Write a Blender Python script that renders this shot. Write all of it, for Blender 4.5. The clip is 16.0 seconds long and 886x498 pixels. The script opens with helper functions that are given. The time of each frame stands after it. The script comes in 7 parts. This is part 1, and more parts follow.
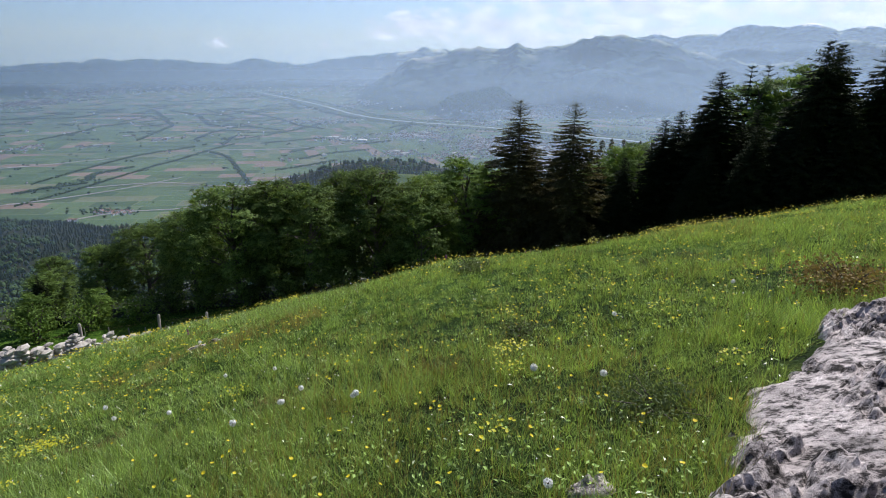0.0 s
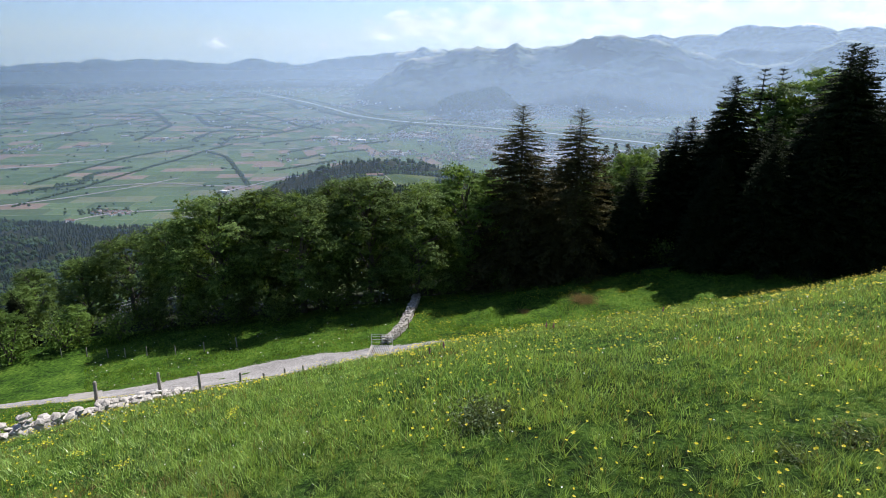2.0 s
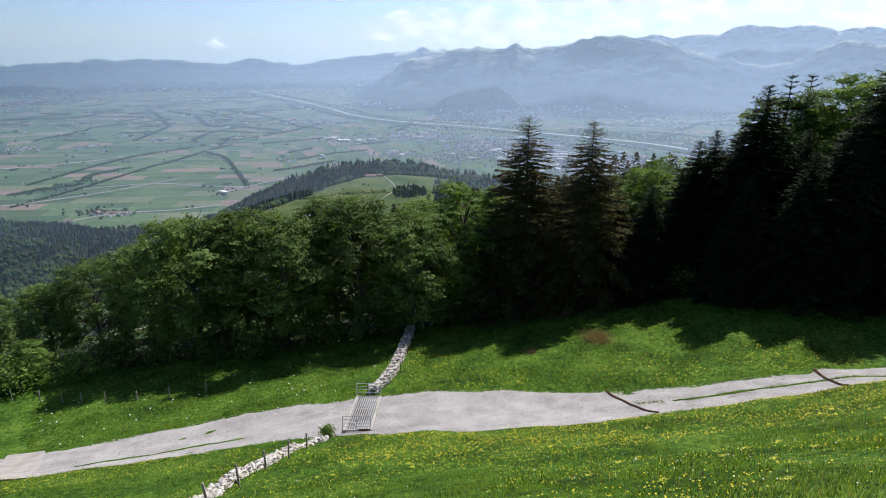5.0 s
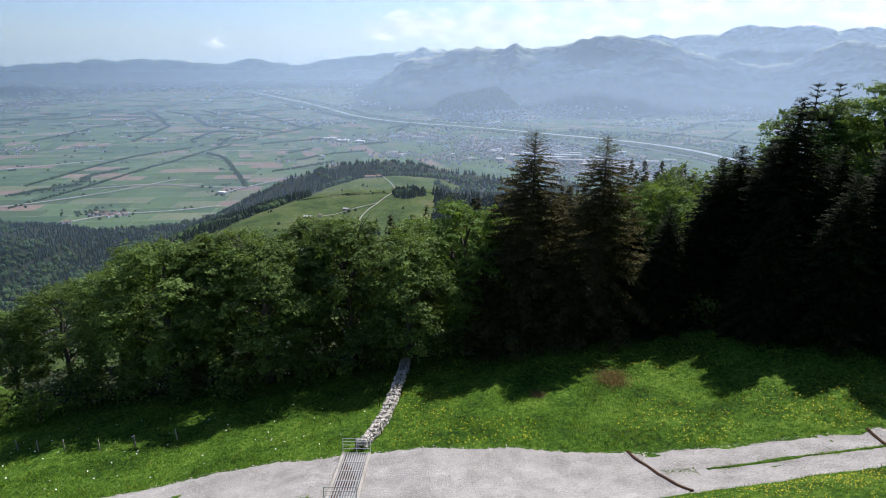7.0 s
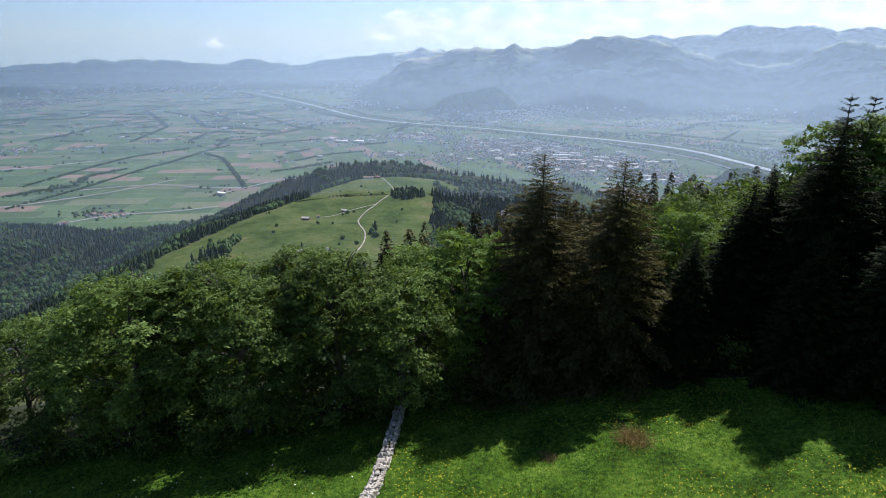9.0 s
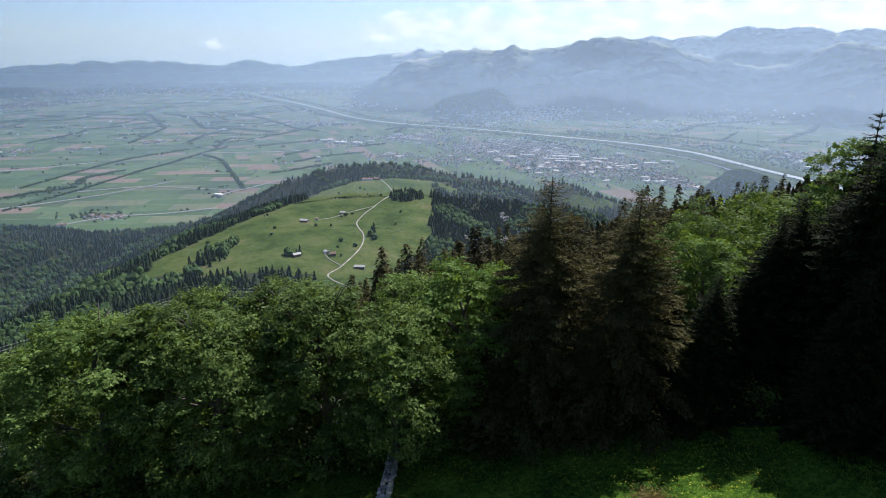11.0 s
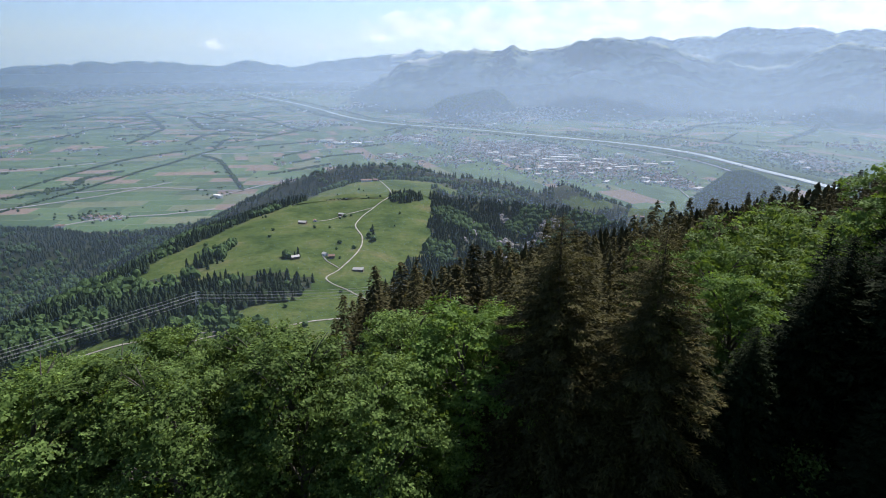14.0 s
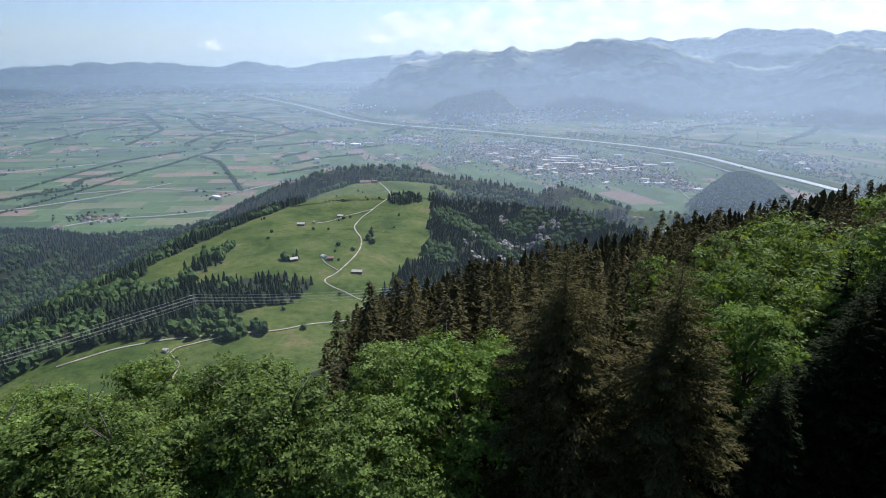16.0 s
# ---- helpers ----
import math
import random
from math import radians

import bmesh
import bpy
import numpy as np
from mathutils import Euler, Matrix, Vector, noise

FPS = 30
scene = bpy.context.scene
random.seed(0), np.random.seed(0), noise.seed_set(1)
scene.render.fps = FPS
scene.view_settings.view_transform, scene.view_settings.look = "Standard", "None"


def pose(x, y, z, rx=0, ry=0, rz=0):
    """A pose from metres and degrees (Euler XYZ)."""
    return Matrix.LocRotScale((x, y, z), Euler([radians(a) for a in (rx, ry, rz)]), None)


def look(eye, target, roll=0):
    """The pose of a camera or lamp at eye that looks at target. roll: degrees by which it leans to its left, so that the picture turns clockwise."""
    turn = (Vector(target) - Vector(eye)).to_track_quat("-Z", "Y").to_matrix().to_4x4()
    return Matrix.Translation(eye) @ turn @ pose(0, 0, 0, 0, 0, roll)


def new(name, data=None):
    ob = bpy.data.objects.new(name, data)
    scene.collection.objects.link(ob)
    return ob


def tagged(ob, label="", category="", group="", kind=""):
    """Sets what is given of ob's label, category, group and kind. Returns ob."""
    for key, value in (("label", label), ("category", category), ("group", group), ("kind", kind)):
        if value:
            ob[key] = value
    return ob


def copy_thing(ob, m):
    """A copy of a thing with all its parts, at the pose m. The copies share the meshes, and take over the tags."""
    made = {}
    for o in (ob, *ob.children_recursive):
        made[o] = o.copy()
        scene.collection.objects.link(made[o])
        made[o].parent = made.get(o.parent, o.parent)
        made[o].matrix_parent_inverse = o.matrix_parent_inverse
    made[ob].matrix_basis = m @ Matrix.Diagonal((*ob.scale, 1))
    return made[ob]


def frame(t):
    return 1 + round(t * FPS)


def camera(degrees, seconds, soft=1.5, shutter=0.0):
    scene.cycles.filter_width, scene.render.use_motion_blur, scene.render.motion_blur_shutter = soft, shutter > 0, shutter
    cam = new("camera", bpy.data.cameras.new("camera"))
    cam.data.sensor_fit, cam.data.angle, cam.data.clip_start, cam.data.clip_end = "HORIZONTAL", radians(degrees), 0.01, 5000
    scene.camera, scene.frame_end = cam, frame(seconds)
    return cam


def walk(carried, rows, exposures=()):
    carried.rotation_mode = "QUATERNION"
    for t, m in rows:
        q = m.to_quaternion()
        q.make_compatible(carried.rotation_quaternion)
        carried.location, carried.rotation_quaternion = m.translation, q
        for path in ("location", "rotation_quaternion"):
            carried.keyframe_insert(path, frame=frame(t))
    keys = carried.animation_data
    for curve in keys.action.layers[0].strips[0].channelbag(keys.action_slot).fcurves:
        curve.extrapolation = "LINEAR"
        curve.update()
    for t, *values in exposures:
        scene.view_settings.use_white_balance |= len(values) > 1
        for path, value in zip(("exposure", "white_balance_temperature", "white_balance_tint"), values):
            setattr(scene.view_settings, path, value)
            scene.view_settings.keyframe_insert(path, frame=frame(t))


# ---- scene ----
cam = camera(74.0, 16.0, 0.6)

# seconds, place, pitch and yaw
PATH = [
    (0.0, -0.00, 0.00, 0.00, -17.95, -0.00),
    (0.5, -0.03, 1.07, 0.06, -17.95, -0.03),
    (1.0, -0.03, 2.19, 0.14, -17.95, -0.06),
    (1.5, 0.00, 3.39, 0.25, -17.95, -0.08),
    (2.0, 0.05, 4.69, 0.38, -17.95, -0.11),
    (2.5, 0.10, 6.01, 0.55, -17.95, -0.11),
    (3.0, 0.21, 7.32, 0.66, -17.95, -0.11),
    (3.5, 0.29, 8.65, 0.77, -17.95, -0.11),
    (4.0, 0.34, 10.04, 0.88, -17.95, -0.11),
    (4.5, 0.39, 11.48, 1.00, -17.95, -0.12),
    (5.0, 0.43, 12.99, 1.13, -17.95, -0.13),
    (5.5, 0.48, 14.55, 1.29, -17.95, -0.14),
    (6.0, 0.52, 16.20, 1.48, -17.95, -0.15),
    (6.5, 0.56, 17.94, 1.70, -17.95, -0.16),
    (7.0, 0.61, 19.77, 1.98, -17.95, -0.17),
    (7.5, 0.63, 21.67, 2.33, -17.95, -0.19),
    (8.0, 0.64, 23.55, 2.67, -17.95, -0.22),
    (8.5, 0.67, 25.33, 3.00, -17.95, -0.25),
    (9.0, 0.70, 27.00, 3.30, -17.95, -0.28),
    (9.5, 0.73, 28.58, 3.63, -17.93, -0.30),
    (10.0, 0.77, 30.08, 3.96, -17.91, -0.33),
    (10.5, 0.81, 31.52, 4.28, -17.89, -0.36),
    (11.0, 0.86, 32.90, 4.57, -17.87, -0.39),
    (11.5, 0.92, 34.24, 4.83, -17.86, -0.41),
    (12.0, 0.99, 35.54, 5.03, -17.84, -0.44),
    (12.5, 1.09, 36.82, 5.19, -17.84, -0.44),
    (13.0, 1.20, 38.06, 5.34, -17.84, -0.44),
    (13.5, 1.29, 39.28, 5.53, -17.84, -0.44),
    (14.0, 1.37, 40.46, 5.78, -17.84, -0.44),
    (14.5, 1.46, 41.58, 6.07, -17.82, -0.45),
    (15.0, 1.56, 42.66, 6.37, -17.81, -0.47),
    (15.5, 1.67, 43.70, 6.69, -17.80, -0.48),
    (16.0, 1.77, 44.71, 7.01, -17.78, -0.50),
]
rows = [(t, pose(x, y, z, 90 + pitch, 0, yaw)) for t, x, y, z, pitch, yaw in PATH]
walk(cam, rows, [(0.0, 0.58, 6300, 14.5), (0.5, 0.66, 6300, 14.5), (1.2, 0.80, 6300, 14.5), (8.0, 0.82, 6300, 14.5), (16.0, 0.86, 6300, 14.5)])

# ---- light ----
SUN_AZ, SUN_EL = radians(37), radians(50.5)      # to the right of the view, and above the horizon
world = bpy.data.worlds.new("sky")
scene.world = world
world.use_nodes = True


def build_sky():
    nt = world.node_tree
    nt.nodes.clear()
    out = nt.nodes.new("ShaderNodeOutputWorld")
    bg = nt.nodes.new("ShaderNodeBackground")
    sky = nt.nodes.new("ShaderNodeTexSky")
    sky.sky_type = "NISHITA"
    sky.sun_disc = False
    sky.sun_elevation, sky.sun_rotation = SUN_EL, SUN_AZ
    sky.altitude = 1200
    sky.air_density, sky.dust_density, sky.ozone_density = 1.0, 1.4, 3.4
    bg.inputs["Strength"].default_value = 0.071
    co = nt.nodes.new("ShaderNodeTexCoord")
    # clouds: a cumulus bank over the mountains and a few small ones
    sep = nt.nodes.new("ShaderNodeSeparateXYZ")
    nt.links.new(co.outputs["Generated"], sep.inputs[0])

    def math_node(op, a, b=None, c=None, clamp=False):
        n = nt.nodes.new("ShaderNodeMath")
        n.operation, n.use_clamp = op, clamp
        for i, v in enumerate((a, b, c)):
            if v is None:
                continue
            if isinstance(v, (int, float)):
                n.inputs[i].default_value = v
            else:
                nt.links.new(v, n.inputs[i])
        return n.outputs[0]

    low = nt.nodes.new("ShaderNodeCombineXYZ")          # below the horizon the sky goes on as at its rim
    nt.links.new(sep.outputs["X"], low.inputs[0])
    nt.links.new(sep.outputs["Y"], low.inputs[1])
    nt.links.new(math_node("MAXIMUM", sep.outputs["Z"], 0.035), low.inputs[2])
    nt.links.new(low.outputs[0], sky.inputs["Vector"])
    az = math_node("ARCTAN2", sep.outputs["X"], sep.outputs["Y"])
    el = math_node("ARCSINE", sep.outputs["Z"])
    comb = nt.nodes.new("ShaderNodeCombineXYZ")
    nt.links.new(az, comb.inputs[0])
    nt.links.new(math_node("MULTIPLY", el, 2.2), comb.inputs[1])
    no = nt.nodes.new("ShaderNodeTexNoise")
    nt.links.new(comb.outputs[0], no.inputs["Vector"])
    no.inputs["Scale"].default_value, no.inputs["Detail"].default_value, no.inputs["Roughness"].default_value = 24, 9, 0.62
    no2 = nt.nodes.new("ShaderNodeTexNoise")
    nt.links.new(comb.outputs[0], no2.inputs["Vector"])
    no2.inputs["Scale"].default_value, no2.inputs["Detail"].default_value = 14, 6

    def blob(a0, e0, wa, we, full=1.0):
        da = math_node("DIVIDE", math_node("SUBTRACT", az, a0), wa)
        de = math_node("DIVIDE", math_node("SUBTRACT", el, e0), we)
        r = math_node("SQRT", math_node("ADD", math_node("MULTIPLY", da, da), math_node("MULTIPLY", de, de)))
        return math_node("MULTIPLY", math_node("SUBTRACT", 1.0, r, clamp=True), full)

    cover = None
    for b in CLOUDS:
        v = blob(*b)
        cover = v if cover is None else math_node("MAXIMUM", cover, v)
    dens = math_node("ADD", math_node("MULTIPLY", cover, 1.25), math_node("MULTIPLY", math_node("SUBTRACT", no.outputs["Fac"], 0.5), 3.6))
    mask = math_node("MULTIPLY", math_node("SUBTRACT", dens, 0.30), 1.5, clamp=True)
    mask = math_node("MULTIPLY", mask, math_node("MULTIPLY", cover, 6.0, clamp=True))
    shade = math_node("MULTIPLY_ADD", no2.outputs["Fac"], 7.4, math_node("MULTIPLY_ADD", no.outputs["Fac"], 7.8, 0.6))
    cl = nt.nodes.new("ShaderNodeCombineXYZ")
    nt.links.new(math_node("MULTIPLY", shade, 1.0), cl.inputs[0])
    nt.links.new(math_node("MULTIPLY", shade, 1.02), cl.inputs[1])
    nt.links.new(math_node("MULTIPLY", shade, 1.06), cl.inputs[2])
    mix = nt.nodes.new("ShaderNodeMix")
    mix.data_type = "RGBA"
    nt.links.new(math_node("MULTIPLY", mask, 0.95), mix.inputs[0])
    nt.links.new(sky.outputs[0], mix.inputs[6])
    nt.links.new(cl.outputs[0], mix.inputs[7])
    nt.links.new(mix.outputs[2], bg.inputs["Color"])
    nt.links.new(bg.outputs[0], out.inputs[0])


# azimuth, elevation, half widths, in radians
CLOUDS = [(-0.03, 0.048, 0.14, 0.036), (0.10, 0.050, 0.22, 0.052), (0.32, 0.068, 0.34, 0.062), (0.62, 0.075, 0.36, 0.066), (0.14, 0.028, 0.20, 0.028), (0.45, 0.115, 0.25, 0.03),
          (-0.344, 0.022, 0.026, 0.010, 0.72), (-0.372, 0.034, 0.008, 0.009, 0.5), (-0.188, 0.020, 0.011, 0.009, 0.62)]
build_sky()
sun = new("sun", bpy.data.lights.new("sun", "SUN"))
sun.data.energy, sun.data.angle, sun.data.color = 4.3, radians(0.53), (1.0, 0.95, 0.87)
sun.matrix_world = look((0, 0, 0), (-math.sin(SUN_AZ) * math.cos(SUN_EL), -math.cos(SUN_AZ) * math.cos(SUN_EL), -math.sin(SUN_EL)))


# ---- materials ----
def node_material(name, rough=0.9):
    m = bpy.data.materials.new(name)
    m.use_nodes = True
    b = m.node_tree.nodes["Principled BSDF"]
    b.inputs["Roughness"].default_value = rough
    b.inputs["Specular IOR Level"].default_value = 0.25
    return m, m.node_tree, b


def ramp(nt, fac, stops):
    r = nt.nodes.new("ShaderNodeValToRGB")
    els = r.color_ramp.elements
    while len(els) < len(stops):
        els.new(0.5)
    for e, (p, c) in zip(els, stops):
        e.position, e.color = p, (*c, 1)
    nt.links.new(fac, r.inputs[0])
    return r.outputs[0]


def noise_node(nt, vec, scale, detail=5, rough=0.6):
    n = nt.nodes.new("ShaderNodeTexNoise")
    n.inputs["Scale"].default_value, n.inputs["Detail"].default_value, n.inputs["Roughness"].default_value = scale, detail, rough
    if vec is not None:
        nt.links.new(vec, n.inputs["Vector"])
    return n.outputs["Fac"]


def mix_rgb(nt, fac, a, b, mode="MIX"):
    n = nt.nodes.new("ShaderNodeMix")
    n.data_type, n.blend_type = "RGBA", mode
    for i, v in ((0, fac), (6, a), (7, b)):
        if isinstance(v, (int, float)):
            n.inputs[i].default_value = v
        elif isinstance(v, tuple):
            n.inputs[i].default_value = (*v, 1)
        else:
            nt.links.new(v, n.inputs[i])
    return n.outputs[2]


def bump(nt, b, height, strength=0.5, dist=0.05):
    n = nt.nodes.new("ShaderNodeBump")
    n.inputs["Strength"].default_value, n.inputs["Distance"].default_value = strength, dist
    nt.links.new(height, n.inputs["Height"])
    nt.links.new(n.outputs[0], b.inputs["Normal"])


def position(nt):
    return nt.nodes.new("ShaderNodeNewGeometry").outputs["Position"]


def two_scale(name, stops, big, small, rough=0.9, bump_d=0.05, bump_s=0.5, metal=0.0, coord="Position", fine=0.5):
    """A surface with stains at one scale and grain at another."""
    m, nt, b = node_material(name, rough)
    if coord == "Position":
        vec = position(nt)
    else:
        vec = nt.nodes.new("ShaderNodeTexCoord").outputs["Object"]
    n1, n2 = noise_node(nt, vec, big, 4), noise_node(nt, vec, small, 6)
    f = nt.nodes.new("ShaderNodeMath")
    f.operation = "MULTIPLY_ADD"
    f.inputs[1].default_value = 1 - fine
    nt.links.new(n1, f.inputs[0])
    h = nt.nodes.new("ShaderNodeMath")
    h.operation = "MULTIPLY"
    h.inputs[1].default_value = fine
    nt.links.new(n2, h.inputs[0])
    nt.links.new(h.outputs[0], f.inputs[2])
    nt.links.new(ramp(nt, f.outputs[0], stops), b.inputs["Base Color"])
    b.inputs["Metallic"].default_value = metal
    bump(nt, b, n2, bump_s, bump_d)
    return m


def foliage(name, dark, light, trans=0.4, rough=0.55, per_object=True, patch=0.25, spec=0.3, each=0.45, skew=1.0, base=-0.45):
    """Leaves: lit from the front and shining through, each a little different."""
    m, nt, b = node_material(name, rough)
    b.inputs["Specular IOR Level"].default_value = spec
    geo = nt.nodes.new("ShaderNodeNewGeometry")
    n = noise_node(nt, geo.outputs["Position"], patch, 3)
    isl = geo.outputs["Random Per Island"]
    if skew != 1.0:                     # mostly dark, a few bright
        pw = nt.nodes.new("ShaderNodeMath")
        pw.operation = "POWER"
        pw.inputs[1].default_value = skew
        nt.links.new(isl, pw.inputs[0])
        isl = pw.outputs[0]
    f = nt.nodes.new("ShaderNodeMath")
    f.operation = "MULTIPLY_ADD"
    f.inputs[1].default_value = each
    nt.links.new(isl, f.inputs[0])
    g = nt.nodes.new("ShaderNodeMath")
    g.operation = "MULTIPLY_ADD"
    g.inputs[1].default_value, g.inputs[2].default_value = 1.5, base
    nt.links.new(n, g.inputs[0])
    nt.links.new(g.outputs[0], f.inputs[2])
    col = mix_rgb(nt, f.outputs[0], dark, light)
    f.use_clamp = True
    if per_object:
        oi = nt.nodes.new("ShaderNodeObjectInfo")
        hsv = nt.nodes.new("ShaderNodeHueSaturation")
        v = nt.nodes.new("ShaderNodeMapRange")
        v.inputs[3].default_value, v.inputs[4].default_value = 0.8, 1.2
        nt.links.new(oi.outputs["Random"], v.inputs[0])
        nt.links.new(v.outputs[0], hsv.inputs["Value"])
        nt.links.new(col, hsv.inputs["Color"])
        col = hsv.outputs[0]
    nt.links.new(col, b.inputs["Base Color"])
    tr = nt.nodes.new("ShaderNodeBsdfTranslucent")
    nt.links.new(mix_rgb(nt, 1.0, col, (1.25, 1.15, 0.55), "MULTIPLY"), tr.inputs["Color"])
    mx = nt.nodes.new("ShaderNodeMixShader")
    mx.inputs[0].default_value = trans
    nt.links.new(b.outputs[0], mx.inputs[1])
    nt.links.new(tr.outputs[0], mx.inputs[2])
    nt.links.new(mx.outputs[0], nt.nodes["Material Output"].inputs[0])
    return m


def field_material():
    """Valley floor: parcels of meadow, crops and bare earth in blocks of differing lie, with pale lanes between some."""
    m, nt, b = node_material("valley_fields", 0.95)
    uv = nt.nodes.new("ShaderNodeUVMap")
    uv.uv_map = "plan"

    def parcels(turn, width, row, gap, seed):
        mp = nt.nodes.new("ShaderNodeMapping")
        mp.inputs["Rotation"].default_value = (0, 0, radians(turn))
        mp.inputs["Location"].default_value = (seed * 3.7, seed * 1.9, 0)
        nt.links.new(uv.outputs[0], mp.inputs[0])
        br = nt.nodes.new("ShaderNodeTexBrick")
        br.offset, br.offset_frequency, br.squash, br.squash_frequency = 0.37, 2, 0.55, 3
        br.inputs["Color1"].default_value, br.inputs["Color2"].default_value = (0, 0, 0, 1), (1, 1, 1, 1)
        br.inputs["Mortar"].default_value = (0.5, 0.5, 0.5, 1)
        br.inputs["Scale"].default_value = 1.0
        br.inputs["Mortar Size"].default_value, br.inputs["Mortar Smooth"].default_value = gap, 0.0
        br.inputs["Brick Width"].default_value, br.inputs["Row Height"].default_value = width, row
        nt.links.new(mp.outputs[0], br.inputs["Vector"])
        return br

    v = nt.nodes.new("ShaderNodeTexVoronoi")
    v.voronoi_dimensions, v.distance = "2D", "CHEBYCHEV"
    v.inputs["Scale"].default_value = 0.55
    nt.links.new(uv.outputs[0], v.inputs["Vector"])
    sep = nt.nodes.new("ShaderNodeSeparateColor")
    nt.links.new(v.outputs["Color"], sep.inputs[0])
    block = ramp(nt, sep.outputs[0], [(0.0, (0, 0, 0)), (0.5, (1, 1, 1))])
    block.node.color_ramp.interpolation = "CONSTANT"
    one, two = parcels(-5, 0.42, 0.13, 0.0025, 1), parcels(70, 0.34, 0.10, 0.0, 2)
    pick = mix_rgb(nt, block, one.outputs["Color"], two.outputs["Color"])
    col = ramp(nt, pick, [(0.0, (0.040, 0.078, 0.034)), (0.16, (0.060, 0.108, 0.044)), (0.30, (0.047, 0.090, 0.040)), (0.42, (0.074, 0.122, 0.055)),
                          (0.54, (0.052, 0.086, 0.040)), (0.66, (0.066, 0.112, 0.047)), (0.78, (0.115, 0.132, 0.074)), (0.85, (0.175, 0.130, 0.105))])
    col.node.color_ramp.interpolation = "CONSTANT"
    lanes = nt.nodes.new("ShaderNodeMath")
    lanes.operation = "MULTIPLY"
    nt.links.new(one.outputs["Fac"], lanes.inputs[0])
    inv = nt.nodes.new("ShaderNodeMath")
    inv.operation = "SUBTRACT"
    inv.inputs[0].default_value = 1.0
    nt.links.new(block, inv.inputs[1])
    nt.links.new(inv.outputs[0], lanes.inputs[1])
    col = mix_rgb(nt, lanes.outputs[0], col, (0.14, 0.165, 0.10))
    n = noise_node(nt, uv.outputs[0], 5, 8, 0.7)
    col = mix_rgb(nt, 1.0, col, ramp(nt, n, [(0.3, (0.82, 0.84, 0.82)), (0.7, (1.12, 1.12, 1.1))]), "MULTIPLY")
    nt.links.new(col, b.inputs["Base Color"])
    return m


def alp_material():
    """Mountain pasture: broad lush and dry patches, worn spots and dark tussocks."""
    m, nt, b = node_material("alp_pasture", 1.0)
    b.inputs["Specular IOR Level"].default_value = 0.05
    vec = position(nt)
    n1, n2, n3 = noise_node(nt, vec, 0.012, 5, 0.6), noise_node(nt, vec, 0.09, 6, 0.7), noise_node(nt, vec, 0.45, 4, 0.7)
    col = ramp(nt, n1, [(0.36, (0.032, 0.056, 0.015)), (0.48, (0.050, 0.076, 0.021)), (0.58, (0.066, 0.088, 0.028)), (0.70, (0.098, 0.096, 0.045))])
    col = mix_rgb(nt, 1.0, col, ramp(nt, n2, [(0.32, (0.62, 0.68, 0.62)), (0.5, (1.0, 1.0, 1.0)), (0.66, (1.25, 1.18, 1.15)), (0.72, (1.7, 1.5, 1.4))]), "MULTIPLY")
    col = mix_rgb(nt, 1.0, col, ramp(nt, n3, [(0.30, (0.55, 0.60, 0.55)), (0.45, (1.0, 1.0, 1.0)), (0.7, (1.15, 1.12, 1.1))]), "MULTIPLY")
    nt.links.new(col, b.inputs["Base Color"])
    bump(nt, b, n2, 0.6, 1.2)
    return m


def mountain_material():
    m, nt, b = node_material("mountain_slopes", 1.0)
    b.inputs["Specular IOR Level"].default_value = 0
    uv = nt.nodes.new("ShaderNodeUVMap")
    uv.uv_map = "plan"
    n = noise_node(nt, uv.outputs[0], 1.3, 10, 0.66)
    wood = ramp(nt, n, [(0.37, (0.006, 0.013, 0.012)), (0.46, (0.024, 0.040, 0.028)), (0.50, (0.28, 0.32, 0.20)), (0.65, (0.56, 0.54, 0.49))])
    at = nt.nodes.new("ShaderNodeAttribute")
    at.attribute_name = "height"
    n2 = noise_node(nt, uv.outputs[0], 2.2, 9, 0.7)
    s = nt.nodes.new("ShaderNodeMath")
    s.operation = "MULTIPLY_ADD"
    s.inputs[1].default_value = 1.0
    nt.links.new(n2, s.inputs[0])
    nt.links.new(at.outputs["Fac"], s.inputs[2])
    r2 = nt.nodes.new("ShaderNodeMapRange")
    r2.inputs[1].default_value, r2.inputs[2].default_value = 1.27, 1.32
    nt.links.new(s.outputs[0], r2.inputs[0])
    dark = ramp(nt, n2, [(0.35, (0.012, 0.022, 0.018)), (0.65, (0.045, 0.068, 0.042))])
    r3 = nt.nodes.new("ShaderNodeMapRange")          # clearings and screes only on the higher slopes
    r3.inputs[1].default_value, r3.inputs[2].default_value = 0.10, 0.32
    nt.links.new(at.outputs["Fac"], r3.inputs[0])
    wood = mix_rgb(nt, r3.outputs[0], dark, wood)
    nt.links.new(mix_rgb(nt, r2.outputs[0], wood, (0.8, 0.82, 0.85)), b.inputs["Base Color"])
    return m


